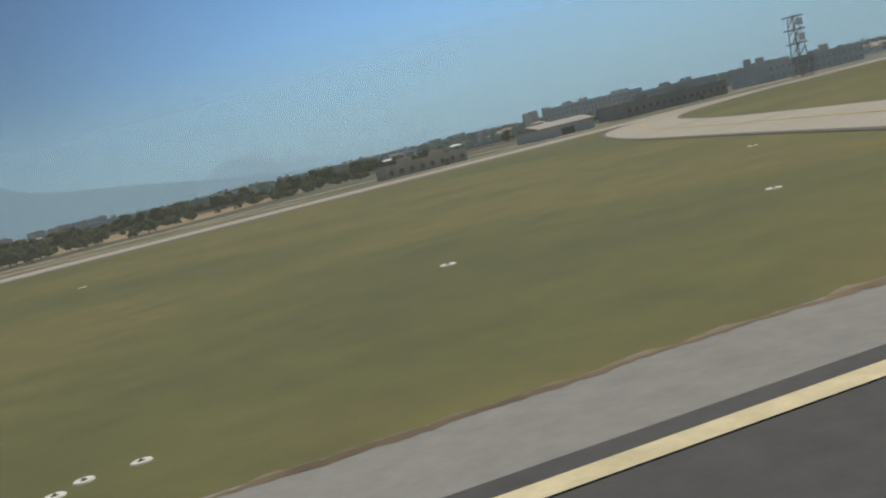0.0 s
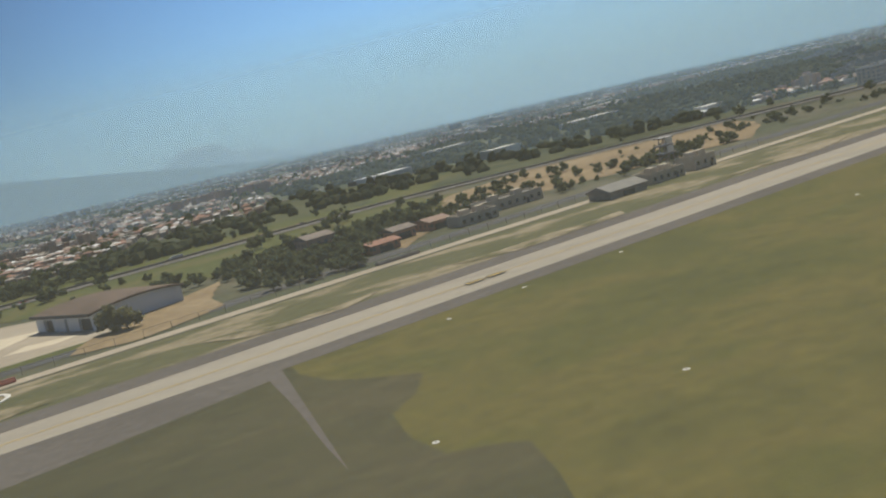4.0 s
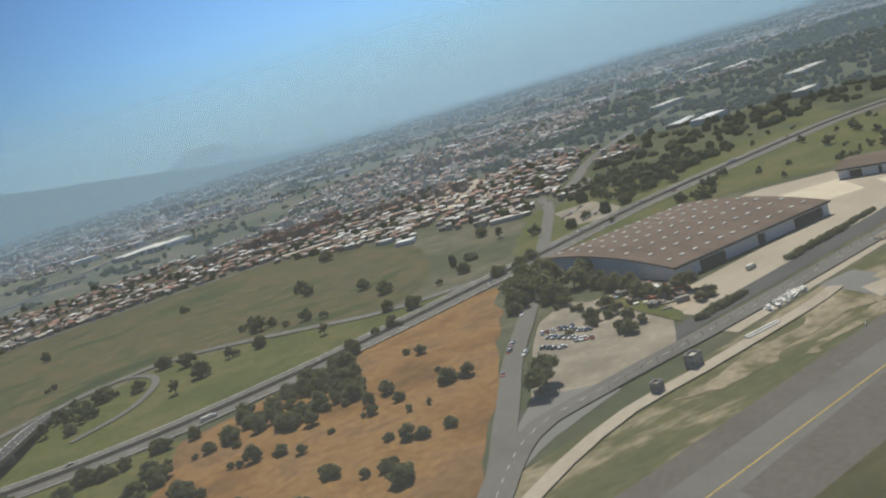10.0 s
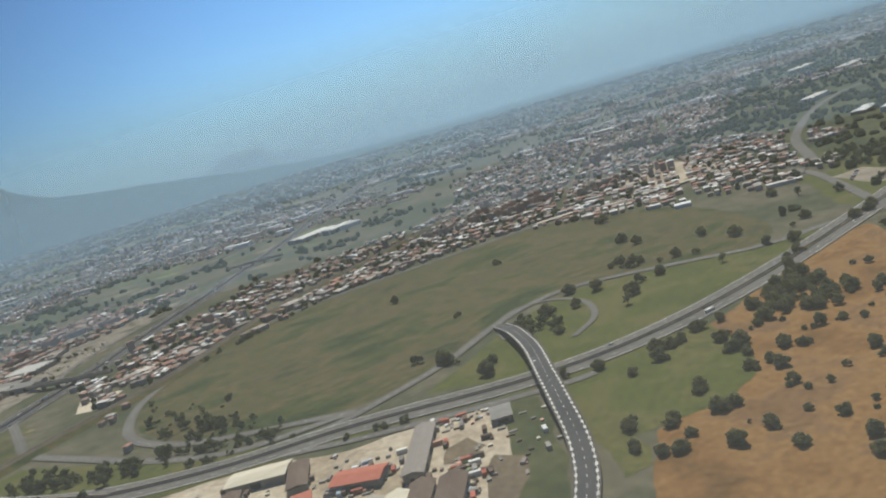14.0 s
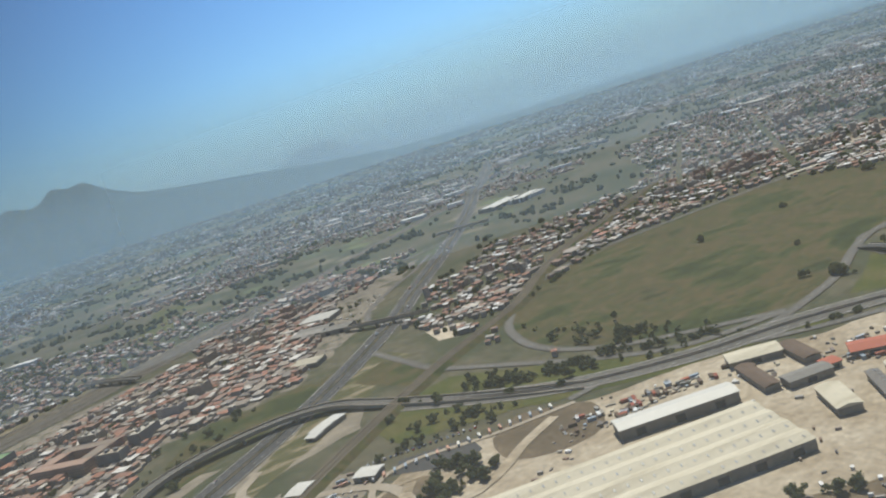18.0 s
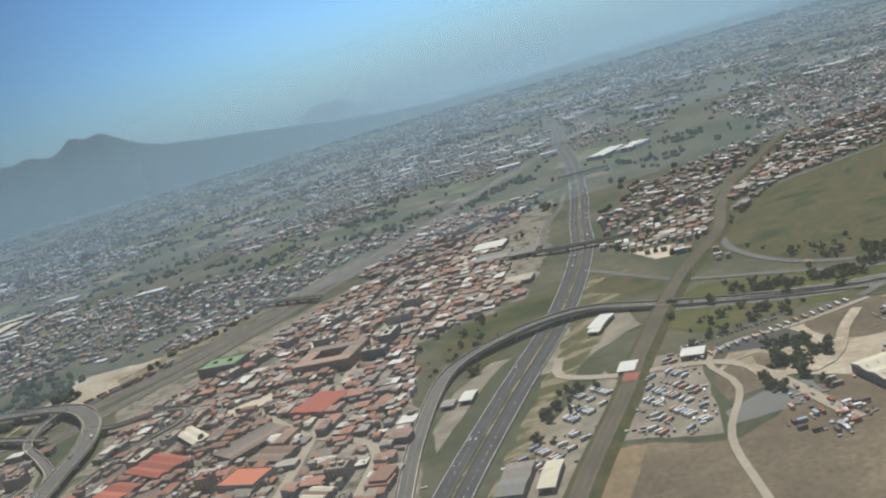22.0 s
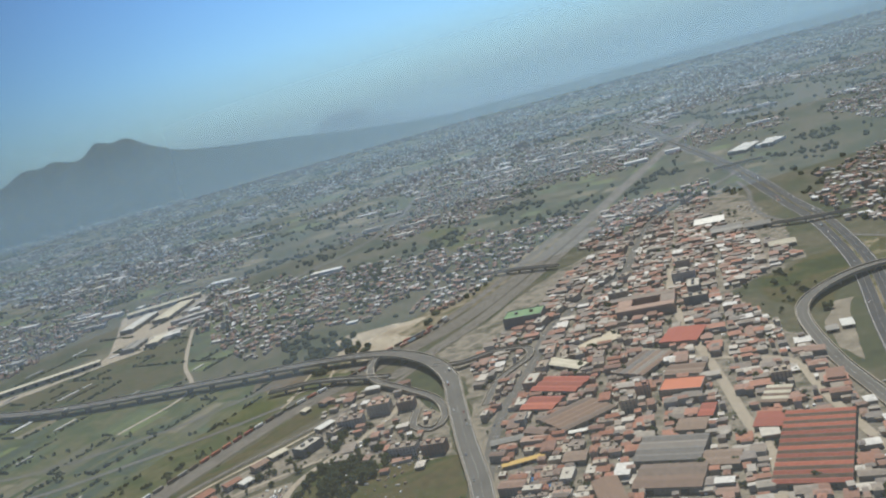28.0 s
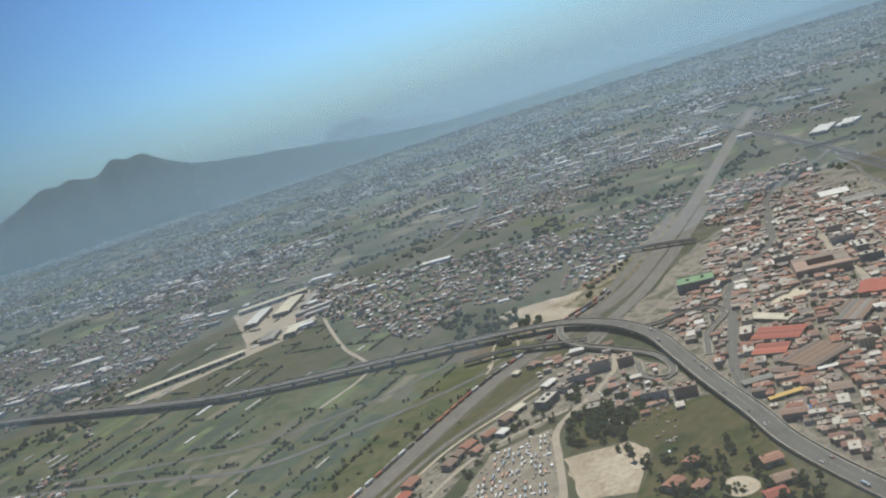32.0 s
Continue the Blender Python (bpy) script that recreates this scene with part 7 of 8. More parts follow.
def lorry(x, y, z, rz, group="lorries in the yards"):
    e = empty("lorry", x, y, z, rz, label="lorry with a box trailer parked in a yard" if "yard" in group else "lorry on the road", category="lorry", group=group)
    e.scale = (0.64, 0.7, 0.66)
    for n, m in zip(("trailer", "cab", "windscreen", "chassis"), TRUCK):
        part(n, m, e)
    for sx in (-2.4, -1.7, 2.1):
        for sy in (-0.45, 0.45):
            part("wheel", CAR[3], e, m=pose(sx, sy, 0.25) @ Matrix.Diagonal((1.5, 1.3, 1.5, 1)))


rng = random.Random(31)
# car park clusters and rows
for x, y, n, dx, dy, rz in ((-78.5, 152.2, 6, 1.15, -0.55, 70), (-79.2, 147.8, 7, 0.45, -1.5, 160), (-74.8, 149.6, 6, 0.35, -1.35, 160), (-88.5, 149, 5, 0.9, 1.3, 40), (-83.5, 143, 4, 0.6, -1.3, 150), (-78, 139.5, 4, 0.9, -0.6, 70), (-87.4, 144.4, 2, 0.8, 1.0, 40)):
    for i in range(n):
        car(x + dx * i + rng.uniform(-0.2, 0.2), y + dy * i + rng.uniform(-0.2, 0.2), 0.06, rz + rng.choice((0, 180)) + rng.uniform(-8, 8), "cars in the car park")
for i in range(16):
    car(-4 + (i % 8) * 2.2 + rng.uniform(-0.4, 0.4), 250 + (i // 8) * 16 + (i % 8) * 1.4 + rng.uniform(-0.6, 0.6), 0.08, 70 + rng.uniform(-12, 12), "cars in the lot behind the hangar")
e = empty("van", -33, 137.5, 0.06, 12, label="white panel van on the hangar apron", category="van")
part("body", box_mesh("body", -1.3, 0.7, -0.48, 0.48, 0.2, 1.1, WHITESHEET), e)
part("nose", box_mesh("nose", 0.7, 1.3, -0.46, 0.46, 0.2, 0.7, WHITESHEET), e)
part("windscreen", box_mesh("windscreen", 0.68, 0.95, -0.42, 0.42, 0.7, 1.0, GLASS), e)
for sx in (-0.8, 0.85):
    for sy in (-0.42, 0.42):
        part("wheel", CAR[3], e, m=pose(sx, sy, 0.18))


def traffic(line, offs, every, z, rng, group, trucks=0.12):
    n = sides(line)
    for i in range(1, len(line) - 1):
        for off in offs:
            if rng.random() < every:
                p = line[i] + n[i] * off
                d = line[i + 1] - line[i]
                rz = math.degrees(math.atan2(d.y, d.x)) + (180 if off > 0 else 0)
                if rng.random() < trucks:
                    lorry(p.x, p.y, p.z + z, rz, group)
                else:
                    car(p.x, p.y, p.z + z, rz, group)


traffic([p for p in HIGHWAY if p.x < 160], (-4.5, -2.5, 2.5, 4.5), 0.05, 0.1, rng, "cars on the road")
traffic([p for p in MOTORWAY if p.y < 700], (-5.5, -3.4, 3.4, 5.5), 0.08, 0.1, rng, "cars on the road")
traffic(LOCAL, (-1.5, 1.5), 0.1, 0.11, rng, "cars on the road", 0.0)
traffic([p for p in VIA if p.y < 800], (-2.2, 2.2), 0.08, 0.02, rng, "cars on the road")
traffic(OVER, (-1.5, 1.5), 0.06, 0.02, rng, "cars on the road", 0)
traffic(STREET[:60], (-1.6, 1.6), 0.15, 0.1, rng, "cars on the road", 0)


def yard_rows(poly, rz, dx, dy, share, rng, jitter=4):
    xs, ys = [p[0] for p in poly], [p[1] for p in poly]
    cx, cy = sum(xs) / len(xs), sum(ys) / len(ys)
    c, s = math.cos(radians(rz)), math.sin(radians(rz))
    for i in range(-20, 21):
        for j in range(-20, 21):
            a, b = i * dx, j * dy
            x, y = cx + a * c - b * s, cy + a * s + b * c
            if inside(x, y, poly) and rng.random() < share and clear_of_roads(x, y, 2):
                lorry(x, y, 0.06, rz + 90 * 0 + rng.uniform(-jitter, jitter))


yard_rows([(-484, 226), (-470, 240), (-428, 268), (-436, 244), (-462, 216), (-474, 204)], 8, 6.6, 1.7, 0.42, rng, 14)
yard_rows([(-512, 180), (-492, 206), (-478, 196), (-500, 160)], 15, 6.6, 1.7, 0.42, rng, 14)
yard_rows([(-452, 219), (-410, 262), (-402, 250), (-430, 197)], 5, 6.4, 1.7, 0.42, rng, 14)
yard_rows([(-782, 346), (-750, 378), (-720, 376), (-729, 352), (-756, 310), (-786, 322)], 60, 6.2, 2.2, 0.45, rng, 10)
for x, y in ((-722, 372), (-724, 368), (-727, 363), (-729, 359), (-732, 355), (-735, 350), (-744, 374), (-750, 370), (-757, 366), (-760, 360)):
    car(x + rng.uniform(-1, 1), y, 0.06, 60 + rng.uniform(-12, 12), "cars in the vehicle yard")
for i in range(18):
    lorry(-398 + i * 3.6, 246.5 - i * 0.35, 0.06, 75 + rng.uniform(-6, 6))


def yard_goods(n, poly, rng, group, extra=()):
    """Crates, containers and heaps standing about a yard."""
    xs, ys = [p[0] for p in poly], [p[1] for p in poly]
    made = 0
    meshes = [box_mesh("container", -1.4, 1.4, -0.55, 0.55, 0, 1.15, m) for m in (HANGROOF, REDROOF, GREYROOF, TRUCKBOX)] + [box_mesh("crate_stack", -0.6, 0.6, -0.45, 0.45, 0, 0.55, m) for m in (TRUCKBOX, GREYROOF, CREAMSHEET, HANGROOF, SHEDWALL, BARK)] + [box_mesh("crate_stack", -1.1, 1.1, -0.35, 0.35, 0, 0.4, m) for m in (GREYROOF, HANGROOF, SHEDWALL)] + [box_mesh("crate_stack", -0.7, 0.7, -0.5, 0.5, 0, 0.5, m) for m in extra]
    while made < n:
        x, y = rng.uniform(min(xs), max(xs)), rng.uniform(min(ys), max(ys))
        if inside(x, y, poly):
            me = rng.choice(meshes)
            ob = new(me.name.split(".")[0], me)
            ob.matrix_basis = pose(x, y, 0.05, 0, 0, rng.choice((0, 90)) - 20 + rng.uniform(-6, 6))
            tagged(ob, label="goods stacked in the open yard", category="container" if "container" in me.name else "crates", group=group)
            made += 1


yard_goods(60, [(-58, 134), (-46, 137), (-47, 157), (-59, 157)], rng, "goods in the storage yard")
yard_goods(90, [(-215, 150), (-210, 178), (-262, 203), (-300, 214), (-290, 196), (-250, 160), (-232, 140)], rng, "goods in the works yard")
yard_goods(60, [(-340, 226), (-300, 214), (-335, 205), (-350, 212)], rng, "goods in the works yard")
yard_goods(40, [(-420, 180), (-395, 205), (-380, 190), (-410, 160)], rng, "goods in the dirt yard")

yard_goods(70, [(-330, 208), (-300, 208), (-297, 214), (-308, 220), (-328, 214)], rng, "goods in the works yard")
yard_goods(46, [(-268, 190), (-254, 181), (-252, 176), (-262, 170), (-272, 178)], rng, "goods in the works yard")
yard_goods(44, [(-240, 168), (-235, 166), (-249, 141), (-253, 146)], rng, "goods in the works yard", (BLUETARP, BLUETARP, GREENROOF))
yard_goods(30, [(-236, 196), (-217, 189), (-220, 182), (-236, 188)], rng, "goods in the works yard")
yard_goods(36, [(-409, 176), (-392, 179), (-396, 168), (-408, 169)], rng, "goods in the dirt yard")
yard_goods(30, [(-244, 158), (-240, 150), (-252, 140), (-256, 148)], rng, "goods in the works yard")
yard_goods(24, [(-290, 140), (-262, 132), (-264, 122), (-292, 126)], rng, "goods in the works yard")
for i in range(20):
    car(-396 + i * 1.9, 261 - i * 0.5 + rng.uniform(-0.4, 0.4), 0.06, 70 + rng.uniform(-12, 12), "cars in the vehicle yard")
    car(-372 + i * 0.95, 151 + (i % 3) * 2.2, 0.06, 20 + rng.uniform(-12, 12), "cars in the vehicle yard")


def goods_train(line, first, count, off):
    """A standing train: box wagons coupled along a track."""
    n = sides(line)
    e = empty("goods_train", line[first].x, line[first].y, 0, 0, label="long standing train of grey and rust-red wagons", category="train")
    body = [box_mesh("wagon", -2.9, 2.9, -0.62, 0.62, 0.45, 1.75, m) for m in (GREYROOF, TRUCKBOX, HANGROOF, REDROOF)]
    frame_mesh = box_mesh("bogie", -2.2, 2.2, -0.45, 0.45, 0.2, 0.45, STEEL)
    rng, k = random.Random(3), 0
    for i in range(first, first + count):
        d = line[i + 1] - line[i]
        p = line[i] + n[i] * off - line[first]
        w = part("wagon", rng.choice(body), e, m=pose(p.x, p.y, 0.2, 0, 0, math.degrees(math.atan2(d.y, d.x))))
        part("bogie", frame_mesh, w)


goods_train(RAILS, 14, 40, 5.2)
goods_train(NORTHRAILS, 3, 9, 2.6)
goods_train(NORTHRAILS, 5, 6, -2.6)

# ---- houses of the town ----
HOUSE = []
for k, (w, d, h) in enumerate(((7, 6, 2.6), (9, 6, 3.4), (11, 7, 4.2), (6, 6, 4.6), (13, 7, 5.4), (8, 8, 3.0))):
    HOUSE.append((box_mesh("wall", -w / 2, w / 2, -d / 2, d / 2, 0, h, PLASTER if k % 3 else PINKWALL), gable_mesh("roof", w, d, h + 0.05, 0.9, TILE, 0.3, 1.8), box_mesh("roof", -w / 2 + 0.2, w / 2 - 0.2, -d / 2 + 0.2, d / 2 - 0.2, h, h + 0.15, FLATROOF), box_mesh("roof_hut", -0.9, 0.9, -0.7, 0.7, h + 0.15, h + 1.0, PLASTER), w, d))
TAKEN = []
for o in list(scene.objects):
    if o.name.split(".")[0] in ("warehouse", "building", "hangar", "house", "tarpaulin_stacks", "apartment_block"):
        reach = [(abs(v.co.x), abs(v.co.y)) for c in o.children if c.type == "MESH" and c.name.split(".")[0] in ("wall", "wing") for v in c.data.vertices]
        if reach:
            m = o.matrix_basis
            TAKEN.append((m.translation.x, m.translation.y, max(r[0] for r in reach), max(r[1] for r in reach), m[0][0], m[1][0]))


def unbuilt(x, y, margin):
    """Whether a spot lies clear of every larger building's footprint."""
    for tx, ty, hx, hy, c, q in TAKEN:
        dx, dy = x - tx, y - ty
        if abs(dx) < 70 and abs(dy) < 70 and abs(dx * c + dy * q) < hx + margin and abs(dy * c - dx * q) < hy + margin:
            return False
    return True



GRID = {}
for c, w in ROADS:
    for p in c:
        GRID.setdefault((int(p.x // 25), int(p.y // 25)), []).append((p.x, p.y, w))


def off_roads(x, y, margin):
    gx, gy = int(x // 25), int(y // 25)
    for i in (-1, 0, 1):
        for j in (-1, 0, 1):
            for px, py, w in GRID.get((gx + i, gy + j), ()):
                if (px - x) ** 2 + (py - y) ** 2 < (w / 2 + margin) ** 2:
                    return False
    return True


HOUSES_FAR, HOUSES_MADE = [], [0]


def house(x, y, rz, rng, tiled, group):
    if HOUSES_MADE[0] >= 290 or y > 400:
        k = rng.choice((0.7, 0.85, 1.0, 1.0, 1.15, 1.3, 2.0, 2.4))
        HOUSES_FAR.append((x, y, rng.uniform(1.0, 2.2) * k, rng.uniform(0.9, 1.5) * k, rng.choice((1.2, 1.5, 1.9, 2.4, 3.0)) * rng.uniform(0.85, 1.15), radians(rz), 0.45 if tiled else 0.0))
        return
    HOUSES_MADE[0] += 1
    wall, pitched, flat, hut, w, d = rng.choice(HOUSE)
    e = empty("house", x, y, 0, rz, label="plastered house with a terracotta tiled roof" if tiled else "plastered house with a flat roof terrace", category="house", group=group)
    k = rng.uniform(0.34, 0.56) if rng.random() < 0.8 else rng.uniform(0.6, 0.8)
    e.scale = (k, k, rng.uniform(0.42, 0.7))
    part("wall", wall, e)
    part("roof", pitched if tiled else flat, e)
    if not tiled:
        part("roof_hut", hut, e)


def town(poly, rz, pitch, share, tiled, rng, group, limit=600, lanes=7):
    xs, ys = [p[0] for p in poly], [p[1] for p in poly]
    c, s = math.cos(radians(rz)), math.sin(radians(rz))
    cx, cy = sum(xs) / len(xs), sum(ys) / len(ys)
    n, made = int((max(xs) - min(xs) + max(ys) - min(ys)) / pitch), 0
    for i in range(-n, n):
        for j in range(-n, n):
            if lanes and (i % lanes == 0 or j % (lanes + 4) == 0):
                continue
            a, b = i * pitch * 1.15 + rng.uniform(-0.9, 0.9), j * pitch + rng.uniform(-0.7, 0.7)
            x, y = cx + a * c - b * s, cy + a * s + b * c
            if made >= limit or rng.random() > share or not inside(x, y, poly):
                continue
            if not off_roads(x, y, 1.6) or not unbuilt(x, y, 1.5):
                continue
            house(x, y, rz + rng.choice((0, 90)) + rng.uniform(-6, 6), rng, rng.random() < tiled, group)
            made += 1


rng = random.Random(77)
town([(-535, 140), (-510, 236), (-484, 322), (-460, 394), (-395, 405), (-376, 450), (-345, 540), (-330, 585), (-400, 590), (-480, 540), (-560, 470), (-600, 440), (-612, 400), (-645, 320), (-665, 225), (-670, 120)], -38, 3.5, 0.9, 0.45, rng, "houses of the town", 7000)
town([(-640, 470), (-642, 395), (-664, 330), (-690, 350), (-700, 430), (-670, 470)], -30, 5, 0.6, 0.5, rng, "houses by the viaduct", 160)
town([(-290, 388), (-190, 440), (-110, 445), (-130, 480), (-260, 440), (-320, 420)], 20, 4, 0.75, 0.5, rng, "houses beyond the meadow", 700)
town([(-310, 590), (-230, 690), (-330, 720), (-480, 640), (-420, 560)], -40, 4.4, 0.6, 0.5, rng, "houses by the railway", 1300)

# ---- the far plain: towns, woods and sheds as masses ----
def far_boxes(name, rows, label, mat):
    """Blocks standing on the plain: x, y, width, depth, height, turn."""
    v, f = [], []
    for x, y, w, d, h, a in rows:
        c, s, k = math.cos(a), math.sin(a), len(v)
        for z in (0.0, h):
            for p, q in ((-w, -d), (w, -d), (w, d), (-w, d)):
                v.append((x + p * c - q * s, y + p * s + q * c, z))
        f += [(k + 4, k + 5, k + 6, k + 7), (k, k + 1, k + 5, k + 4), (k + 1, k + 2, k + 6, k + 5), (k + 2, k + 3, k + 7, k + 6), (k + 3, k, k + 4, k + 7)]
    tagged(new(name, mesh_of(name, v, f, mat)), label=label, category="buildings", kind="stuff")


def far_houses(name, rows, label, roof=None):
    """Houses with hipped or flat roofs: x, y, half width, half depth, height, turn, roof rise."""
    v, f, mi = [], [], []
    for x, y, w, d, h, a, rise in rows:
        c, s, k = math.cos(a), math.sin(a), len(v)
        for z in (0.0, h):
            for p, q in ((-w, -d), (w, -d), (w, d), (-w, d)):
                v.append((x + p * c - q * s, y + p * s + q * c, z))
        f += [(k, k + 1, k + 5, k + 4), (k + 1, k + 2, k + 6, k + 5), (k + 2, k + 3, k + 7, k + 6), (k + 3, k, k + 4, k + 7)]
        mi += [0] * 4
        k = len(v)
        o, r = 0.25, max(0.3, w - d * 0.8)
        for p, q, z in ((-w - o, -d - o, 0.02), (w + o, -d - o, 0.02), (w + o, d + o, 0.02), (-w - o, d + o, 0.02), (-r, 0, rise + 0.1), (r, 0, rise + 0.1)):
            v.append((x + p * c - q * s, y + p * s + q * c, h + z))
        f += [(k, k + 1, k + 5, k + 4), (k + 2, k + 3, k + 4, k + 5), (k + 3, k, k + 4), (k + 1, k + 2, k + 5)]
        mi += [1] * 4
    tagged(new(name, mesh_of(name, v, f, [FARWALL, roof or FARTILE], mi)), label=label, category="buildings", kind="stuff")


def far_trees(name, rows, label, rng):
    v, f = [], []
    for x, y, r, h in rows:
        k, n = len(v), 6
        for j, (q, z) in enumerate(((0.75, 0.0), (1.0, 0.45), (0.6, 0.9))):
            for i in range(n):
                a = 2 * math.pi * i / n + j
                rr = r * q * rng.uniform(0.75, 1.25)
                v.append((x + rr * math.cos(a), y + rr * math.sin(a), h * z * rng.uniform(0.9, 1.1)))
        v.append((x, y, h))
        for j in range(2):
            for i in range(n):
                a, b = k + j * n + i, k + j * n + (i + 1) % n
                f.append((a, b, b + n, a + n))
        f += [(k + 2 * n + i, k + 2 * n + (i + 1) % n, k + 3 * n) for i in range(n)]
    tagged(new(name, mesh_of(name, v, f, FARLEAF)), label=label, category="trees", kind="stuff")


NEAR = [[(-302, 352), (-252, 411), (-191, 431), (-85, 428), (-40, 350), (-60, 220), (-205, 190), (-310, 250)],
        [(-680, 80), (-676, 260), (-612, 470), (-560, 560), (-300, 640), (-250, 560), (-330, 440), (-300, 200), (-200, 80)],
        [(-1000, 200), (-930, 760), (-716, 806), (-690, 560), (-640, 480), (-640, 60), (-1000, 60)], [(-930, 740), (-780, 740), (-670, 1010), (-770, 1050), (-910, 830)], [(-130, 90), (-80, 215), (130, 300), (330, 260), (460, 60), (-130, 60)]]
rng = random.Random(99)
near_rows, far_rows, shed_rows, tree_rows, cells = [], [], [], [], set()
for _ in range(250000):
    y = 240 + 3600 * rng.random() ** 1.6
    x = -1080 - 0.42 * y + rng.random() * (1420 + 1.58 * y)
    zone = round(2.2 * noise.noise(Vector((x * 0.0022, y * 0.0022, 4))))
    a = 0.5 * zone - 0.62
    c, s = math.cos(a), math.sin(a)
    u, w = x * c + y * s, -x * s + y * c
    iu, iw = int(u // 4.4), int(w // 5.6)
    if (iu, iw, zone) in cells or iw % 6 == 0 or iu % 17 == 0:
        continue
    cells.add((iu, iw, zone))
    u, w = (iu + 0.5) * 4.4 + rng.uniform(-0.7, 0.7), (iw + 0.5) * 5.6 + rng.uniform(-0.8, 0.8)
    x, y = u * c - w * s, u * s + w * c
    if any(inside(x, y, p) for p in NEAR) or not off_roads(x, y, 3):
        continue
    built = noise.fractal(Vector((x * 0.0032, y * 0.0032, 2.0)), 1.0, 2.0, 3)
    block = noise.noise(Vector((x * 0.018, y * 0.018, 7.0)))
    west = -0.3 if x > 60 + 0.35 * y and y < 1000 else -0.18 if x > 60 and y < 700 else 0.0
    works = noise.noise(Vector((x * 0.006, y * 0.006, 11.0)))
    if built + west + 0.42 * block + 0.25 * noise.noise(Vector((x * 0.007, y * 0.007, 1.5))) > -0.10:
        turn = a + rng.choice((0, 1.5708)) + rng.uniform(-0.08, 0.08)
        q = rng.random()
        if q < (0.075 if works > 0.24 else 0.014):
            near = 0.5 if y < 800 else 1.0
            shed_rows.append((x, y, rng.uniform(4, 15) * near, rng.uniform(2.5, 6) * near, rng.uniform(2.5, 4.2) * near, a))
        elif q < 0.80:
            tall = rng.uniform(2, 6) if block > 0.32 and built > 0.1 and rng.random() < 0.4 else 0
            big = 1.5 if rng.random() < 0.1 else 1.0
            fine = 0.62 if y < 1300 else 0.9
            row = (x, y, rng.uniform(1.7, 3.2) * big * fine, rng.uniform(1.5, 2.5) * big * fine, (rng.uniform(1.8, 3.4) + tall) * fine ** 0.5, turn)
            if y < 1300:
                near_rows.append((*row, 0.4 if rng.random() < 0.6 and not tall else 0.0))
            else:
                far_rows.append(row)
        elif q < 0.9:
            tree_rows.append((x, y, rng.uniform(1.4, 3.0), rng.uniform(2.2, 4.4)))
    elif rng.random() < (0.7 if noise.noise(Vector((x * 0.016, y * 0.016, 3.0))) > 0.18 else 0.035) + (0.26 if west else 0):
        tree_rows.append((x, y, rng.uniform(1.5, 3.6), rng.uniform(2.0, 4.6)))
for x, y, w, d in ((168, 385, 12, 5), (214, 359, 9, 4), (317, 458, 20, 6), (464, 686, 24, 8), (273, 292, 6, 3), (-95, 756, 18, 8), (537, 827, 26, 8), (258, 537, 16, 6)):
    shed_rows.append((x, y, w, d, 3.6, 0.35))
far_houses("town_houses", near_rows, "dense houses and flats of the nearer town")
far_houses("outer_town", HOUSES_FAR, "houses of the town's outer streets", TOWNTILE)
far_boxes("far_town", far_rows, "dense hazy town reaching to the hills", FARMASS)
far_boxes("far_sheds", shed_rows, "white and grey factory sheds across the plain", FARSHED)
far_trees("far_woods", tree_rows, "dark green trees scattered over the plain", rng)

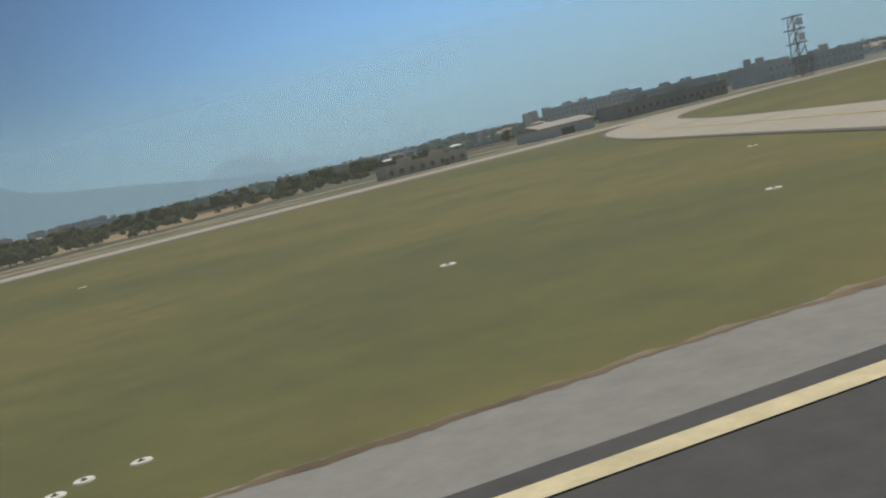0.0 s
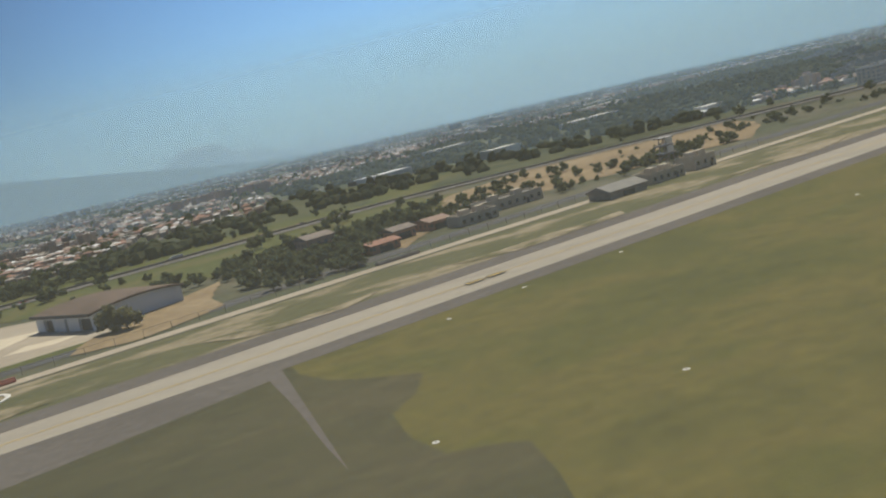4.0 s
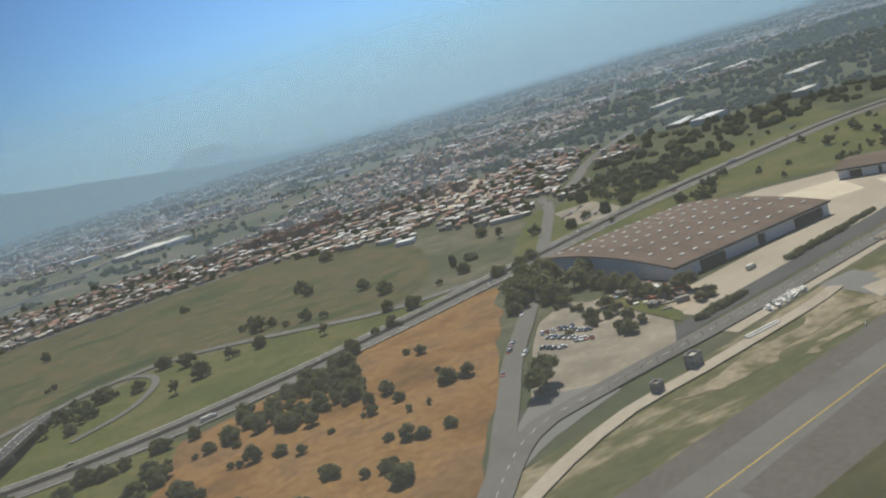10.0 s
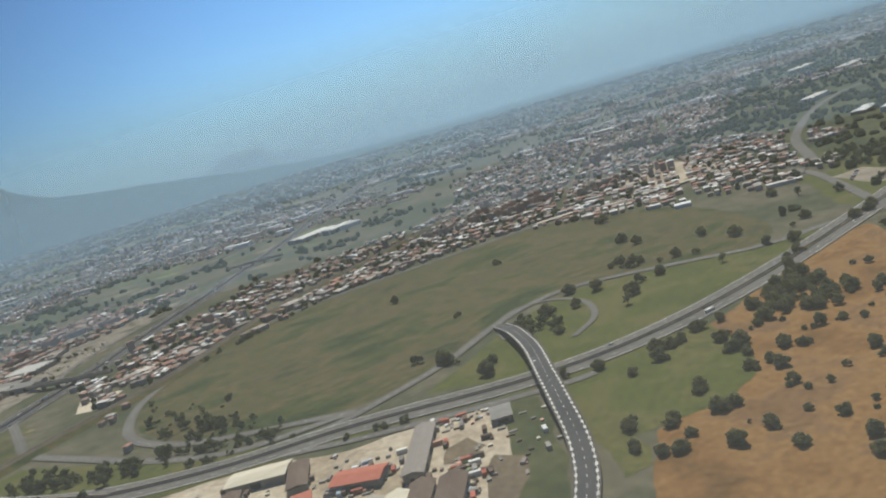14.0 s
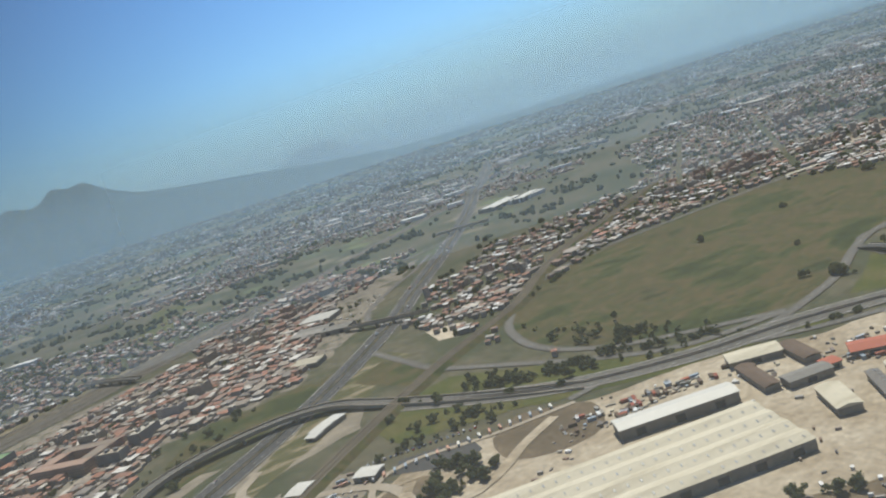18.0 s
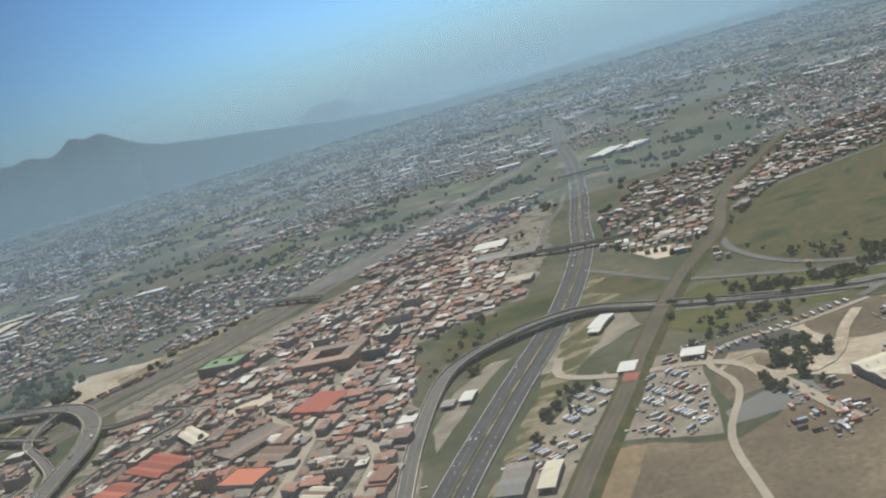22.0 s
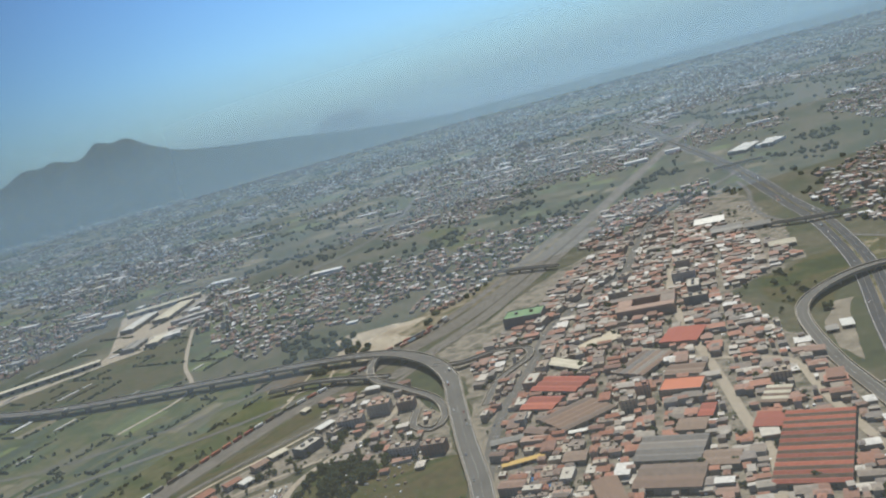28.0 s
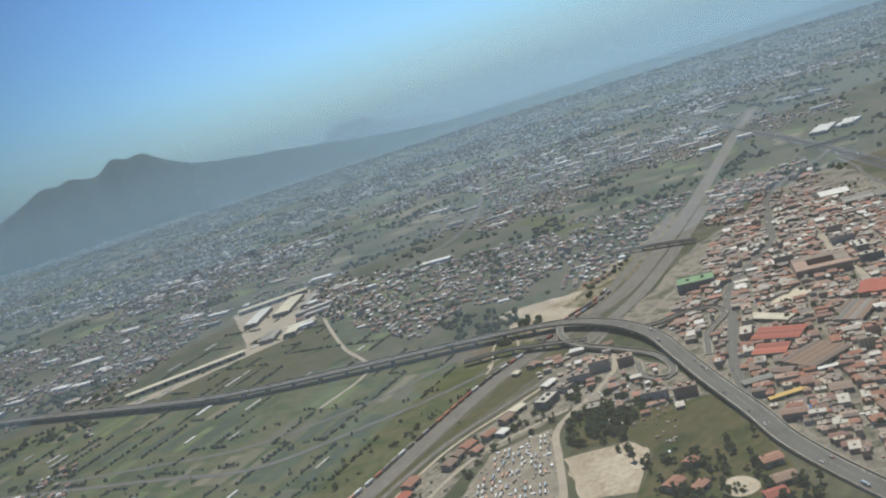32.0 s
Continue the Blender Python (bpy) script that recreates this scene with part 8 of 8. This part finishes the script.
# hedgerows, poplar lines and polytunnels between the allotment strips
rng = random.Random(44)
hedge_rows, tunnel_rows = [], []
for cx, cy, nx, ny, sx, sy, rz in ((-930, 350, 6, 14, 48, 13.5, 38), (-1010, 520, 5, 17, 48, 12.5, 42), (-760, 620, 14, 9, 22, 26, 38)):
    c, q = math.cos(radians(rz)), math.sin(radians(rz))
    for i in range(nx + 1):
        for j in range(ny + 1):
            for along in (True, False):
                if rng.random() > (0.3 if along else 0.2):
                    continue
                a0, b0, reach = i * sx, j * sy, sx if along else sy
                n = int(reach / 1.9)
                for k in range(n):
                    if rng.random() < 0.25:
                        continue
                    a, b = (a0 + k * 1.9, b0 + rng.uniform(-0.5, 0.5)) if along else (a0 + rng.uniform(-0.5, 0.5), b0 + k * 1.9)
                    x, y = cx + a * c - b * q, cy + a * q + b * c
                    if off_roads(x, y, 1.5):
                        hedge_rows.append((x, y, rng.uniform(0.7, 1.5), rng.uniform(0.9, 2.4)))
            if rng.random() < 0.13:
                a, b = (i + rng.uniform(0.2, 0.7)) * sx, (j + 0.5) * sy
                x, y = cx + a * c - b * q, cy + a * q + b * c
                if off_roads(x, y, 5):
                    tunnel_rows.append((x, y, rng.uniform(4, 10), rng.uniform(0.8, 1.6), 0.8, radians(rz)))
far_trees("hedgerows", hedge_rows, "dark hedges and tree lines between the allotments", rng)
far_boxes("polytunnels", tunnel_rows, "low pale polytunnels and sheds on the allotments", FARSHED)

# low sheds, parked vehicles and stacked goods in the yards and courts of the town, too many to count
rng = random.Random(123)
clutter_rows = []
TOWN = [(-535, 140), (-510, 236), (-484, 322), (-460, 390), (-395, 405), (-350, 470), (-300, 560), (-400, 570), (-480, 540), (-560, 470), (-600, 440), (-612, 400), (-645, 320), (-665, 225), (-670, 120)]
LOTS = [[(-522, 175), (-486, 232), (-424, 270), (-432, 240), (-470, 196), (-500, 150)], [(-455, 219), (-407, 268), (-396, 250), (-430, 193)], [(-700, 300), (-640, 380), (-640, 470), (-700, 430)], [(-786, 348), (-750, 382), (-717, 379), (-756, 306)], [(-395, 150), (-385, 196), (-324, 230), (-262, 204), (-230, 150), (-300, 110)]]
for poly, n in [(TOWN, 2600)] + [(p, 260) for p in LOTS]:
    xs, ys = [p[0] for p in poly], [p[1] for p in poly]
    for _ in range(n):
        x, y = rng.uniform(min(xs), max(xs)), rng.uniform(min(ys), max(ys))
        if inside(x, y, poly) and off_roads(x, y, 0.6) and unbuilt(x, y, 0.6):
            k = rng.choice((0.5, 0.6, 0.8, 1.0))
            clutter_rows.append((x, y, rng.uniform(0.7, 1.3) * k, rng.uniform(0.35, 0.6) * k, rng.uniform(0.4, 0.9), -0.66 + rng.choice((0, 1.57)) + rng.uniform(-0.2, 0.2)))
far_boxes("yard_clutter", clutter_rows, "low sheds, vehicles and goods in yards", FARMASS)
